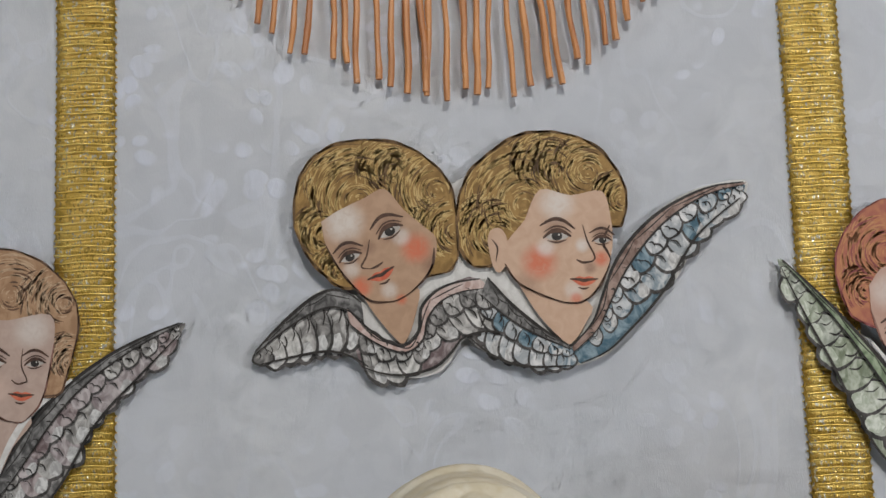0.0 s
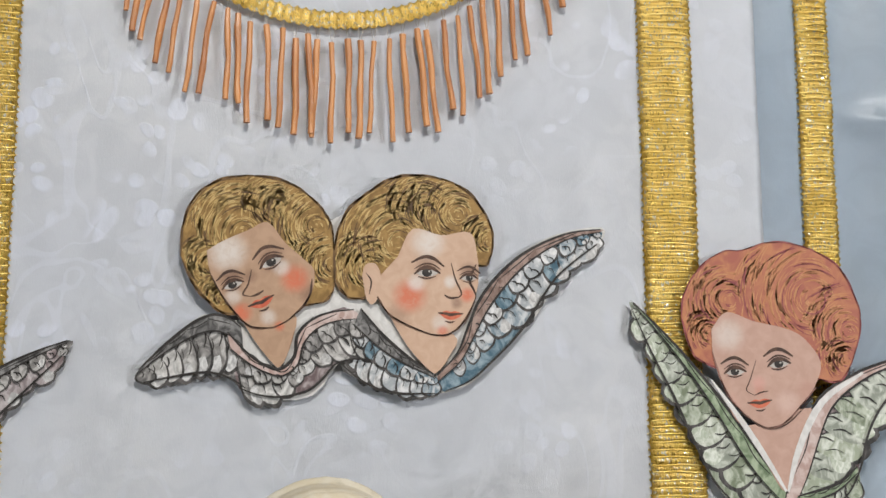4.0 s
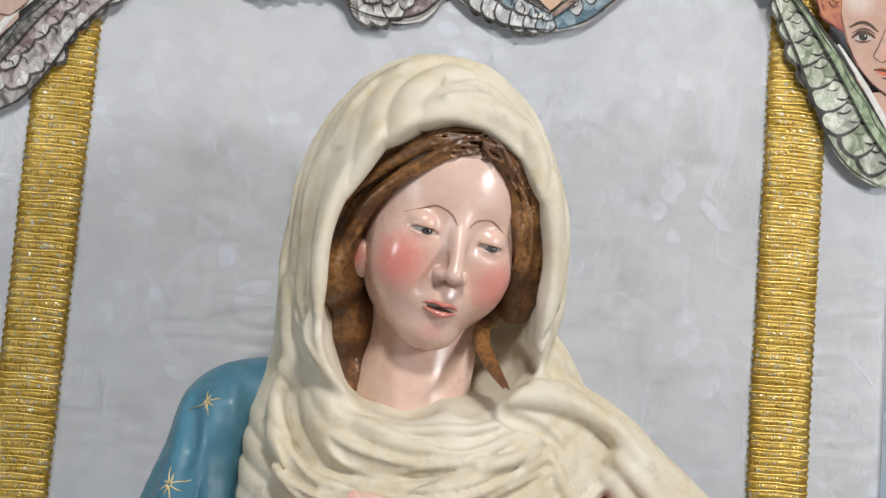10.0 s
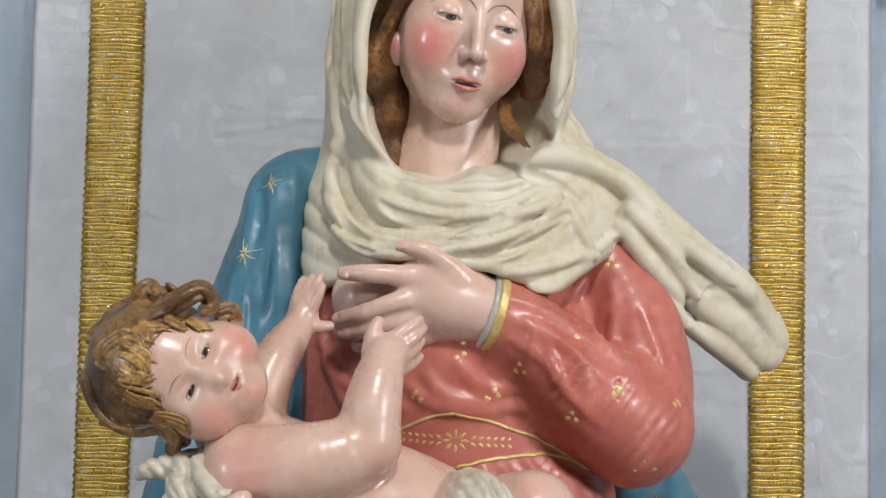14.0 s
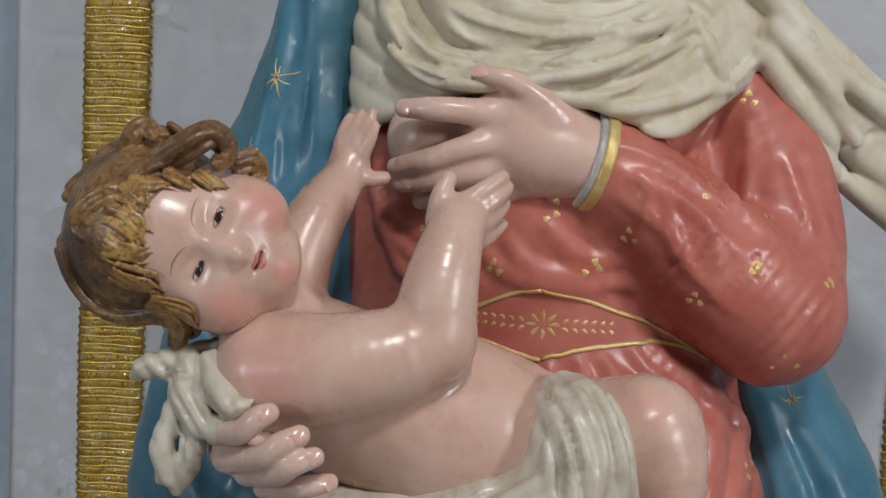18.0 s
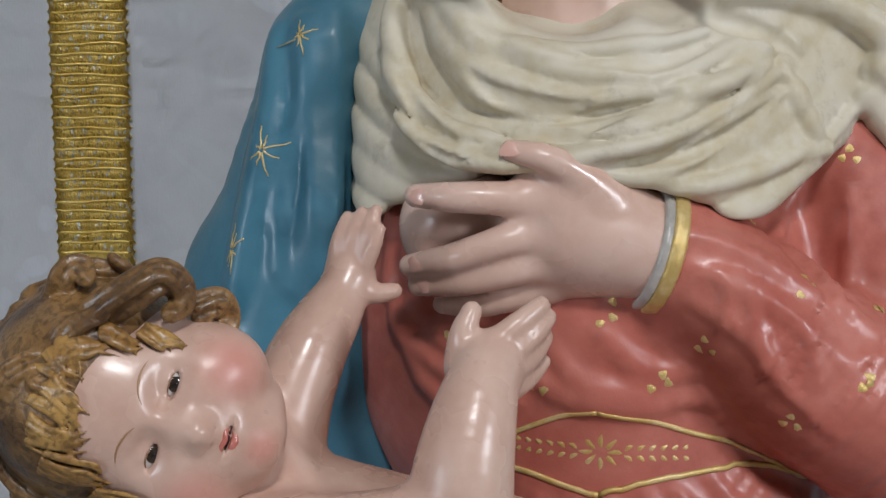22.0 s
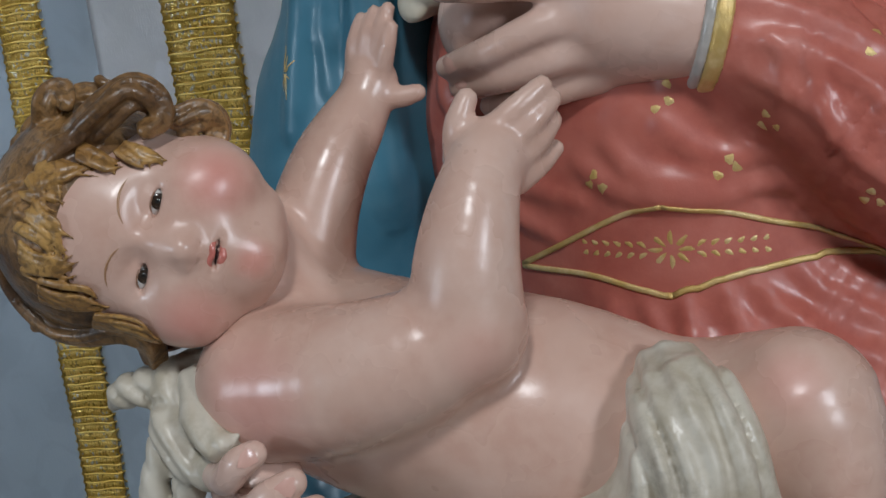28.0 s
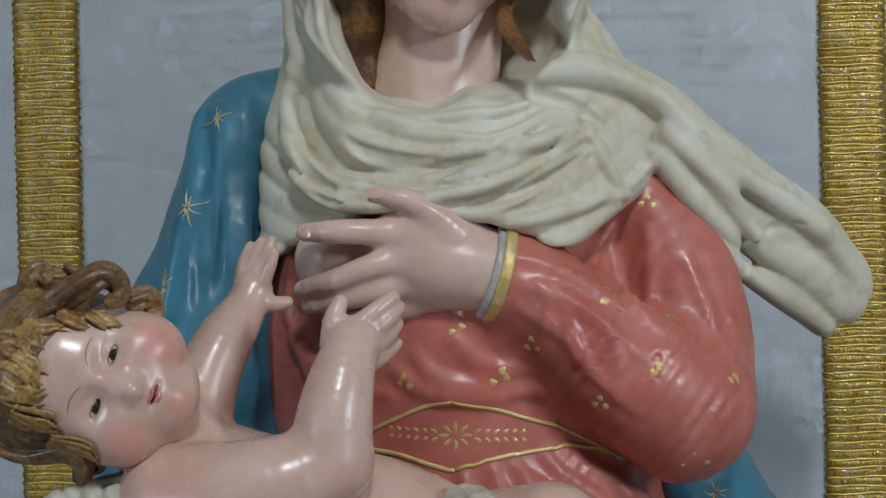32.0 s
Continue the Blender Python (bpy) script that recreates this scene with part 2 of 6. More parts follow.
def drape_depth(x, z):
    side = 1 if x > 0 else -1
    u = abs(x) - .43
    d = .030 + .011 * math.sin(u * 34 + 1.2 * soft(0, z, 1.6, 4.0 + side)) * min(1, max(0, (u - .07) * 7))
    d += .010 * soft(x * 2.2, z * .5, 5, 9 + side) * min(1, max(0, u * 5)) + .003 * soft(x, z, 17, 5)
    # a few sharp creases in the satin
    for cx, cz, ang, ln, amp in ((.60, 2.43, -.25, .10, .007), (.62, 2.17, 1.15, .09, .008), (.52, 1.86, .1, .10, .005), (.64, 2.0, 1.4, .12, .007), (.585, 2.29, 1.3, .2, .006)):
        if side > 0:
            a, b = (x - cx) * math.cos(ang) + (z - cz) * math.sin(ang), -(x - cx) * math.sin(ang) + (z - cz) * math.cos(ang)
            d -= amp * math.exp(-(a / ln) ** 2 - (b / .011) ** 2)
    return d - .018


sheet("damask_panel", -.441, .424, .9, 3.1, panel_depth, WHITE_SATIN, "white damask cloth panel hung flat, with woven leaves", 170, 300, "cloth panel")
sheet("satin_drape", .415, 1.7, .9, 3.1, drape_depth, BLUE_SATIN, "pale blue satin drape with creases beside the damask", 190, 220)
sheet("satin_drape", -1.7, -.432, .9, 3.1, drape_depth, BLUE_SATIN, "pale blue satin drape falling in soft folds", 190, 220)


def gold_braid(x0, x1, z0, z1, y, pitch, seed, label):
    """A flat lurex ribbon crossed by gold cords, scalloped along both edges."""
    rnd = random.Random(seed)
    thing = empty("gold_braid")
    tagged(thing, label, "braid", "gold braids")
    n = int((z1 - z0) / pitch)
    bm = bmesh.new()
    rows = []
    wob = lambda z: .0011 * soft(x0, z, 9, seed)
    for j in range(n * 4 + 1):
        z = z0 + pitch * j / 4
        puff = (.0, .0011, .0014, .0011)[j % 4]
        sc = (.0016, .0004, 0, .0004)[j % 4]
        yy = y(x0, z)
        row = []
        for i in range(7):
            u = i / 6
            x = x0 - sc + (x1 - x0 + 2 * sc) * u + wob(z)
            row.append(bm.verts.new((x, y(x, z) - .0022 - puff * (1 if 0 < i < 6 else .2), z)))
        rows.append(row)
    for a, b in zip(rows, rows[1:]):
        for i in range(6):
            bm.faces.new((a[i], a[i + 1], b[i + 1], b[i]))
    bmesh.ops.solidify(bm, geom=bm.faces[:], thickness=-.0018)
    part("ribbon", bm, LUREX, thing, "glittering gold lurex ribbon", True)
    meshes = []
    for k in range(3):
        bm = bmesh.new()
        wd, rings = (x1 - x0) / 2 + .0018, []
        for i in range(9):
            u = -1 + i / 4
            zc = .0006 * math.sin(u * 4 + k) + (.0010 * (abs(u) > .9)) * (1 if k else -1)
            yc = -.0028 - .0011 * (1 - u * u) + .0022 * (abs(u) > .95)
            rings.append([bm.verts.new((u * wd, yc + .00085 * math.sin(a), zc + .00085 * math.cos(a))) for a in (0, 1.26, 2.51, 3.77, 5.03)])
        for a, b in zip(rings, rings[1:]):
            for i in range(5):
                bm.faces.new((a[i], a[(i + 1) % 5], b[(i + 1) % 5], b[i]))
        bm.faces.new(rings[0][::-1])
        bm.faces.new(rings[-1])
        me = bpy.data.meshes.new("cord")
        for fc in bm.faces:
            fc.smooth = True
        bm.to_mesh(me)
        bm.free()
        me.materials.append(CORD)
        meshes.append(me)
    xm = (x0 + x1) / 2
    for j in range(n):
        z = z0 + pitch * j
        ob = new("cord", meshes[rnd.randrange(3)])
        ob.parent = thing
        ob.matrix_basis = pose(xm + wob(z), y(xm, z), z + rnd.uniform(-.0006, .0006), 0, rnd.uniform(-1.2, 1.2), 0)
    return thing


gold_braid(-.383, -.329, 1.25, 2.66, panel_depth, .0074, 1, "wide gold lurex braid stitched upright on the damask")
gold_braid(.299, .354, 1.25, 2.66, panel_depth, .0074, 2, "wide gold lurex braid stitched upright on the damask")
gold_braid(-.519, -.485, 1.25, 2.66, drape_depth, .0068, 3, "narrow gold lurex braid stitched on the blue satin")
gold_braid(.471, .506, 1.25, 2.66, drape_depth, .0068, 4, "narrow gold lurex braid stitched on the blue satin")
gold_braid(.692, .727, 1.5, 2.75, drape_depth, .0068, 5, "narrow gold lurex braid on an outer satin fold")
gold_braid(-.742, -.707, 1.25, 2.66, drape_depth, .0068, 6, "narrow gold lurex braid on an outer satin fold")

# ---- fringe of wooden sticks below a curved braid ----
BARK = Mat("stick_wood", .5, coat=.15)
rand = BARK.node("ShaderNodeObjectInfo").outputs["Random"]
streak = BARK.noise(70, 4, BARK.scaled(1.0, 1.0, .12), .6, .6)
wood = BARK.mix(BARK.step(streak, .35, .65), (.32, .11, .035), (.62, .27, .09))
wood = BARK.mix(BARK.math("MULTIPLY", rand, .5), wood, (.58, .27, .10))
wood = BARK.mix(BARK.step(BARK.noise(160, 4, rough=.7), .62, .72, 0, .7), wood, (.62, .50, .38))
BARK.base(wood)
BARK.bump(BARK.noise(120, 4, BARK.scaled(1, 1, .2)), .5, .002)
THREAD = plain_paint("thread", (.35, .3, .25), (.5, .45, .4), .6)


def tube(bm, pts, radii, sides=6, cap=True, squash=None):
    """A tube along points, with a radius at each."""
    rings, pts = [], [Vector(p) for p in pts]
    up = Vector((.31, -.9, .3))
    for i, p in enumerate(pts):
        d = (pts[min(i + 1, len(pts) - 1)] - pts[max(i - 1, 0)]).normalized()
        a = d.cross(up).normalized() if squash is None else d.cross(squash[i]).normalized()
        b = d.cross(a)
        r = radii[i] if isinstance(radii, (list, tuple)) else radii
        rings.append([bm.verts.new(p + a * (r * math.cos(t)) + b * (r * math.sin(t)) * (1 if squash is None else .45)) for t in (2 * math.pi * k / sides for k in range(sides))])
    for a, b in zip(rings, rings[1:]):
        for k in range(sides):
            bm.faces.new((a[k], a[(k + 1) % sides], b[(k + 1) % sides], b[k]))
    if cap:
        bm.faces.new(rings[0][::-1])
        bm.faces.new(rings[-1])


LOW = (-0.009, 2.525)
ARC_R = .240
ARC = (LOW[0], LOW[1] + ARC_R + .006)
fringe = tagged(empty("stick_fringe"), "curved gold braid with short orange-brown wooden sticks hung below", "fringe")
bm = bmesh.new()
ringrows = []
for i in range(161):
    a = math.radians(-150 + 120 * i / 160)
    bulge = .0010 * (i % 3)
    ringrows.append([bm.verts.new((ARC[0] + (r + .0015 * math.sin(i * 2.1)) * math.cos(a), -.010 - bulge * (.3 if k in (0, 4) else 1), ARC[1] + (r + .0015 * math.sin(i * 2.1)) * math.sin(a))) for k, r in enumerate((ARC_R - .012, ARC_R - .009, ARC_R - .003, ARC_R + .003, ARC_R + .006))])
for a, b in zip(ringrows, ringrows[1:]):
    for k in range(4):
        bm.faces.new((a[k], b[k], b[k + 1], a[k + 1]))
bmesh.ops.solidify(bm, geom=bm.faces[:], thickness=.004)
part("curved_braid", bm, LUREX, fringe, "curved gold lurex braid", True)
rnd = random.Random(11)
for i in range(36):
    x = ARC[0] - .240 + .480 * (i + rnd.uniform(-.22, .22)) / 35
    off = (x - ARC[0]) / (ARC_R + .004)
    if abs(off) > .97:
        continue
    top = ARC[1] - (ARC_R + .006) * math.sqrt(1 - off * off) - rnd.uniform(.008, .016)
    ln = rnd.uniform(.096, .109) - .012 * off * off
    lean = off * .012 + rnd.uniform(-.007, .007)
    bend = rnd.uniform(-.0015, .0015)
    r = rnd.uniform(.0026, .0034)
    pts = [(x + lean * u + bend * math.sin(3.1 * u) + .0007 * math.sin(9 * u + i), -.0085 - .0015 * (i % 2), top - ln * u) for u in (0, .15, .35, .55, .75, .9, 1)]
    bm = bmesh.new()
    tube(bm, pts, [r * rnd.uniform(.85, 1.15) for _ in pts], 7)
    stick = part("stick", bm, BARK.m, fringe, smooth=False)
    bm = bmesh.new()
    for s in (-1, 1):
        tube(bm, [(x, -.0105, top - .002), (x + s * .003, -.0105, top + .016)], .00025, 4)
    part("thread", bm, THREAD, fringe)

from mathutils.bvhtree import BVHTree

# ---- carving: distance fields meshed by surface nets ----
def curve(pts, n=6):
    """A smooth curve through points of any dimension."""
    p = np.array(pts, float)
    p = np.vstack([2 * p[0] - p[1], p, 2 * p[-1] - p[-2]])
    out = []
    for i in range(1, len(p) - 2):
        for t in np.linspace(0, 1, n, endpoint=False):
            a, b, c, d = p[i - 1 : i + 3]
            out.append(.5 * (2 * b + (c - a) * t + (2 * a - 5 * b + 4 * c - d) * t**2 + (3 * b - a - 3 * c + d) * t**3))
    out.append(p[-2])
    return np.array(out)


class Clay:
    def __init__(self, lo, hi, h):
        self.lo, self.h = np.array(lo, np.float32), h
        self.ax = [np.arange(a, b, h, dtype=np.float32) for a, b in zip(lo, hi)]
        self.f = np.full([len(a) for a in self.ax], .05, np.float32)

    def window(self, lo, hi):
        s = []
        for a, l, g in zip(self.ax, lo, hi):
            i, j = np.searchsorted(a, [l, g])
            s.append(slice(max(i - 1, 0), min(j + 1, len(a))))
        g = np.meshgrid(*[a[q] for a, q in zip(self.ax, s)], indexing="ij")
        return tuple(s), g

    def blend(self, s, d, k, op):
        f = self.f[s]
        if f.size == 0:
            return
        if op == "add":
            h = np.maximum(k - np.abs(f - d), 0) / k
            self.f[s] = np.minimum(f, d) - h * h * k * .25
        elif op == "cut":
            h = np.maximum(k - np.abs(f + d), 0) / k
            self.f[s] = np.maximum(f, -d) + h * h * k * .25
        else:
            self.f[s] = np.maximum(f, d)

    def ball(self, c, r, k=.01, turn=None, op="add"):
        """An ellipsoid; turn: a 3 x 3 matrix whose columns are its axes."""
        c, r = np.array(c, np.float32), np.array(r if np.ndim(r) else (r,) * 3, np.float32)
        big = float(r.max()) + k + .012
        if turn is None:
            s, g = self.window(c - r - k - .012, c + r + k + .012)
        else:
            s, g = self.window(c - big, c + big)
        p = [a - b for a, b in zip(g, c)]
        if turn is not None:
            t = np.array(turn, np.float32)
            p = [p[0] * t[0, i] + p[1] * t[1, i] + p[2] * t[2, i] for i in range(3)]
        k0 = np.sqrt(sum((a / b) ** 2 for a, b in zip(p, r)))
        k1 = np.sqrt(sum((a / b**2) ** 2 for a, b in zip(p, r))) + 1e-6
        self.blend(s, k0 * (k0 - 1) / k1, k, op)
        return self

    def rope(self, pts, radii, k=.01, n=4, op="add", flat=None):
        """A rounded strand through points; flat: (direction, factor) thins it along a direction."""
        pts = np.array(pts, float)
        rr = np.interp(np.linspace(0, 1, len(pts)), np.linspace(0, 1, np.size(radii)), np.ravel(radii)) if np.size(radii) != len(pts) else np.ravel(radii)
        q = curve(np.c_[pts, rr], n) if n > 1 and len(pts) > 2 else np.c_[pts, rr]
        m = q[:, 3].max() + k + .012
        s, g = self.window(q[:, :3].min(0) - m, q[:, :3].max(0) + m)
        if self.f[s].size == 0:
            return self
        best = None
        for a, b in zip(q, q[1:]):
            ab = (b - a)[:3]
            ll = float(ab @ ab) + 1e-12
            p = [gg - np.float32(v) for gg, v in zip(g, a)]
            t = np.clip((p[0] * np.float32(ab[0]) + p[1] * np.float32(ab[1]) + p[2] * np.float32(ab[2])) / np.float32(ll), 0, 1)
            e = [pp - t * np.float32(v) for pp, v in zip(p, ab)]
            d2 = e[0] ** 2 + e[1] ** 2 + e[2] ** 2
            if flat is not None:
                w = e[0] * np.float32(flat[0][0]) + e[1] * np.float32(flat[0][1]) + e[2] * np.float32(flat[0][2])
                d2 = d2 + (flat[1] ** 2 - 1) * w**2
            d = np.sqrt(d2) - (np.float32(a[3]) + t * np.float32(b[3] - a[3]))
            best = d if best is None else np.minimum(best, d)
        self.blend(s, best, k, op)
        return self

    def value(self, p):
        q = (np.asarray(p) - self.lo) / self.h
        q = np.clip(q, 0, np.array(self.f.shape) - 1.001)
        i = q.astype(int)
        w = q - i
        out = 0.0
        for a in (0, 1):
            for b in (0, 1):
                for d in (0, 1):
                    k = (w[0] if a else 1 - w[0]) * (w[1] if b else 1 - w[1]) * (w[2] if d else 1 - w[2])
                    out += k * self.f[i[0] + a, i[1] + b, i[2] + d]
        return float(out)

    def settle(self, p, sink):
        """The place near p that lies sink below the skin."""
        p = np.array(p, float)
        for _ in range(40):
            if self.value(p) < .045:
                break
            p[1] += .003
        e = self.h
        for _ in range(6):
            f = self.value(p)
            g = np.array([self.value(p + d) - self.value(p - d) for d in np.eye(3) * e]) / (2 * e)
            p -= g * np.clip(f + sink, -.02, .02) / max(float(g @ g), .3)
        return p

    def ridge(self, pts, r, k=.006, taper=.45, rise=.6, n=4):
        """A carved fold that follows the skin and stands out from it by rise of its radius."""
        q = [self.settle(p, r * (1 - rise)) for p in curve(pts, 3)]
        w = np.linspace(0, 1, len(q))
        return self.rope(q, r * (taper + (1 - taper) * np.sin(np.pi * np.clip(w, .02, .98)) ** .6), k, 1)

    def groove(self, pts, r, k=.006, rise=.3):
        """A hollow between folds."""
        q = [self.settle(p, -r * rise) for p in curve(pts, 3)]
        w = np.linspace(0, 1, len(q))
        return self.rope(q, r * (.3 + .7 * np.sin(np.pi * np.clip(w, .02, .98))), k, 1, "cut")

    def ripple(self, amp, scale, seed=0.0, stretch=(1, 1, 1)):
        """Slow waves over the whole skin, as carved wood has."""
        g = np.meshgrid(*[a * s * scale for a, s in zip(self.ax, stretch)], indexing="ij", sparse=True)
        x, y, z = g
        self.f += np.float32(amp) * (np.sin(x + 1.7 * np.sin(y * .8 + seed) + seed) * np.sin(z * 1.1 + 1.3 * np.sin(x * .7) + 2 * seed) + .5 * np.sin(2.3 * y + 1.9 * z + seed)).astype(np.float32)
        return self

    def pleat(self, phase, amp, mask=None):
        """Folds with round backs and sharp creases; phase(x, y, z) runs across them."""
        x, y, z = np.meshgrid(*self.ax, indexing="ij", sparse=True)
        wob = .9 * np.sin(x * 31 + 2 * np.sin(z * 23)) + .8 * np.sin(z * 37 + 1.5 * np.sin(x * 29 + y * 17))
        p = phase(x, y, z) + wob
        d = np.float32(amp) * (np.abs(np.sin(p * .5)) ** .75 - .55) * (.75 + .45 * np.sin(p * .23 + 1.0))
        self.f -= (d if mask is None else d * np.clip(mask(x, y, z), 0, 1)).astype(np.float32)
        return self

    def mesh(self):
        """Vertices and quads of the zero surface."""
        f = self.f
        neg = f < 0
        n = np.array(f.shape)
        cell = np.zeros(n - 1, np.int8)
        for i in (0, 1):
            for j in (0, 1):
                for k in (0, 1):
                    cell += neg[i : n[0] - 1 + i, j : n[1] - 1 + j, k : n[2] - 1 + k]
        act = np.argwhere((cell > 0) & (cell < 8))
        ids = np.full(n - 1, -1, np.int32)
        ids[tuple(act.T)] = np.arange(len(act))
        tot, cnt = np.zeros((len(act), 3), np.float32), np.zeros((len(act), 1), np.float32)
        corner = np.array([(i, j, k) for i in (0, 1) for j in (0, 1) for k in (0, 1)])
        val = np.stack([f[tuple((act + c).T)] for c in corner], 1)
        for a in range(8):
            for b in range(a + 1, 8):
                if np.abs(corner[a] - corner[b]).sum() != 1:
                    continue
                va, vb = val[:, a], val[:, b]
                x = (va < 0) != (vb < 0)
                t = np.where(x, va / np.where(x, va - vb, 1), 0)[:, None]
                tot += np.where(x[:, None], corner[a] + t * (corner[b] - corner[a]), 0)
                cnt += x[:, None]
        verts = self.lo + (act + tot / np.maximum(cnt, 1)) * self.h
        quads = []
        for ax in range(3):
            u, v = [(1, 2), (2, 0), (0, 1)][ax]
            sl0, sl1 = [slice(1, -1)] * 3, [slice(1, -1)] * 3
            sl0[ax], sl1[ax] = slice(0, n[ax] - 1), slice(1, n[ax])
            a, b = neg[tuple(sl0)], neg[tuple(sl1)]
            e = np.argwhere(a != b)
            if not len(e):
                continue
            fl = a[tuple(e.T)]
            off = np.ones(3, int)
            off[ax] = 0
            p = e + off
            du, dv = np.eye(3, dtype=int)[u], np.eye(3, dtype=int)[v]
            q = np.stack([ids[tuple((p - du - dv).T)], ids[tuple((p - dv).T)], ids[tuple(p.T)], ids[tuple((p - du).T)]], 1)
            q[~fl] = q[~fl][:, ::-1]
            quads.append(q)
        return verts, np.concatenate(quads)


def sanded(v, q, rounds):
    """Rubs the carving marks off a mesh without shrinking it."""
    a, b = q.ravel(), np.roll(q, -1, 1).ravel()
    n = len(v)
    count = (np.bincount(a, minlength=n) + np.bincount(b, minlength=n))[:, None] + 1e-9
    for k in range(2 * rounds):
        mean = np.stack([np.bincount(a, v[b, i], n) + np.bincount(b, v[a, i], n) for i in range(3)], 1) / count
        v = v + (.55 if k % 2 == 0 else -.57) * (mean - v)
    return v


class Carving:
    """Gathers meshed pieces of one statue into ONE mesh with several paints."""

    def __init__(self):
        self.v, self.q, self.mi, self.mats, self.n = [], [], [], [], 0

    def slot(self, mat):
        if mat not in self.mats:
            self.mats.append(mat)
        return self.mats.index(mat)

    def put(self, clay, mat, rounds=2):
        v, q = clay.mesh()
        return self.raw(sanded(v, q, rounds), q, mat)

    def raw(self, v, q, mat):
        self.v.append(np.asarray(v, float))
        self.q += (np.asarray(q) + self.n).tolist()
        self.mi += [self.slot(mat)] * len(q)
        self.n += len(v)
        return BVHTree.FromPolygons([tuple(p) for p in v], [tuple(int(i) for i in p) for p in q]) if len(q) else None

    def strip(self, bm, mat):
        bm.verts.index_update()
        self.v.append(np.array([v.co[:] for v in bm.verts], float))
        self.q += [[v.index + self.n for v in fc.verts] for fc in bm.faces]
        self.mi += [self.slot(mat)] * len(bm.faces)
        self.n += len(bm.verts)
        bm.free()

    def finish(self, name, label, category):
        me = bpy.data.meshes.new(name)
        me.from_pydata(np.concatenate(self.v).tolist(), [], self.q)
        for m in self.mats:
            me.materials.append(m)
        me.polygons.foreach_set("material_index", self.mi)
        me.polygons.foreach_set("use_smooth", [True] * len(self.q))
        me.update()
        return tagged(new(name, me), label, category)


def axes_of(forward, up):
    """Columns right, forward, up (right as the viewer sees it) of a head that faces forward."""
    fw = np.array(forward, float)
    fw /= np.linalg.norm(fw)
    u = np.array(up, float)
    u -= fw * (u @ fw)
    u /= np.linalg.norm(u)
    return np.stack([np.cross(u, fw), fw, u], 1)


def on_skin(tree, p):
    hit = tree.find_nearest(Vector(p))
    return hit[0], hit[1]


def gilt_line(carving, tree, pts, r, mat, lift=.0006, n=8):
    """A raised painted line that follows a carved surface."""
    bm, at, nor = bmesh.new(), [], []
    for p in curve(pts, n):
        a, b = on_skin(tree, p)
        at.append(a + b * lift)
        nor.append(b)
    tube(bm, at, r, 6, True, nor)
    carving.strip(bm, mat)


def gilt_dab(carving, tree, p, r, mat, lift=.0002, long=1.0, ang=0.0):
    """A small flat dab of gold paint on a carved surface."""
    a, nrm = on_skin(tree, p)
    u = nrm.cross(Vector((0, 0, 1))).normalized()
    v = nrm.cross(u)
    u, v = u * math.cos(ang) + v * math.sin(ang), v * math.cos(ang) - u * math.sin(ang)
    bm = bmesh.new()
    mid = bm.verts.new(a + nrm * (lift + .0007))
    ring = [bm.verts.new(a + nrm * (lift - .0006) + (u * math.cos(t) * long + v * math.sin(t)) * r * (1 + .18 * math.sin(3 * t + p[0] * 900))) for t in (2 * math.pi * k / 9 for k in range(9))]
    for i in range(9):
        bm.faces.new((mid, ring[i], ring[(i + 1) % 9]))
    carving.strip(bm, mat)

# ---- the seated mother: one carved and painted statue ----
MT = axes_of((.19, -.96, -.15), (.155, 0, .98))
MC = tuple(np.array((-.0015, -.289, 1.9165)) - MT @ np.array((0, .0600, -.0142)))


def mh(x, y, z):
    """A place in the mother's head: right, forward, up."""
    return tuple(np.array(MC) + MT @ np.array([x, y, z]))


BLUSH = (.66, .10, .09)
SKIN = painted("statue_skin", (.640, .445, .365), (.59, .385, .305), (.685, .50, .425), .27,
               [(mh(-.036, .050, -.042), .032, BLUSH, .62), (mh(.036, .050, -.042), .030, BLUSH, .55), (mh(0, .066, -.088), .018, BLUSH, .35),
                ((-0.076, -0.255, 1.901), .016, BLUSH, .6), (mh(-.0255, .062, -.004), .014, (.70, .42, .33), .4), (mh(.0255, .062, -.004), .014, (.70, .42, .33), .4)], coat=0, bump=.13)
NAIL = painted("nail_paint", (.66, .40, .33), (.60, .34, .28), (.70, .46, .39), .2, coat=.3, bump=.05).m
LIP = painted("statue_lip", (.56, .19, .15), (.50, .15, .12), (.60, .24, .19), .25, coat=.5, bump=.05).m
DARK = painted("mouth_dark", (.06, .02, .02), (.04, .015, .015), (.08, .03, .03), .5, coat=0).m
EYEWHITE = painted("eye_white", (.62, .60, .57), (.55, .53, .5), (.66, .64, .62), .1, coat=.8, bump=.02).m
UMBER_EYE = painted("iris_brown", (.035, .022, .015), (.02, .012, .008), (.06, .04, .025), .1, coat=.8, bump=.02).m
IRIS = painted("iris_grey", (.06, .062, .066), (.03, .03, .034), (.11, .115, .12), .1, coat=.8, bump=.02).m
PUPIL = painted("pupil", (.01, .01, .01), (.008, .008, .008), (.015, .013, .012), .1, coat=.8).m


def hair_paint(name, dark, mid, light):
    m = Mat(name, .36, coat=.2)
    w = m.noise(30, 3, None, .5, .3)
    fine = m.noise(260, 3, None, .6, .6)
    c = m.mix(m.step(w, .34, .68), mid, light)
    c = m.mix(m.step(fine, .34, .58, .6, 0), c, dark)
    m.base(c)
    m.bump(m.math("ADD", m.math("MULTIPLY", fine, .8), m.math("MULTIPLY", m.noise(420, 3), .4)), .4, .0016)
    return m.m


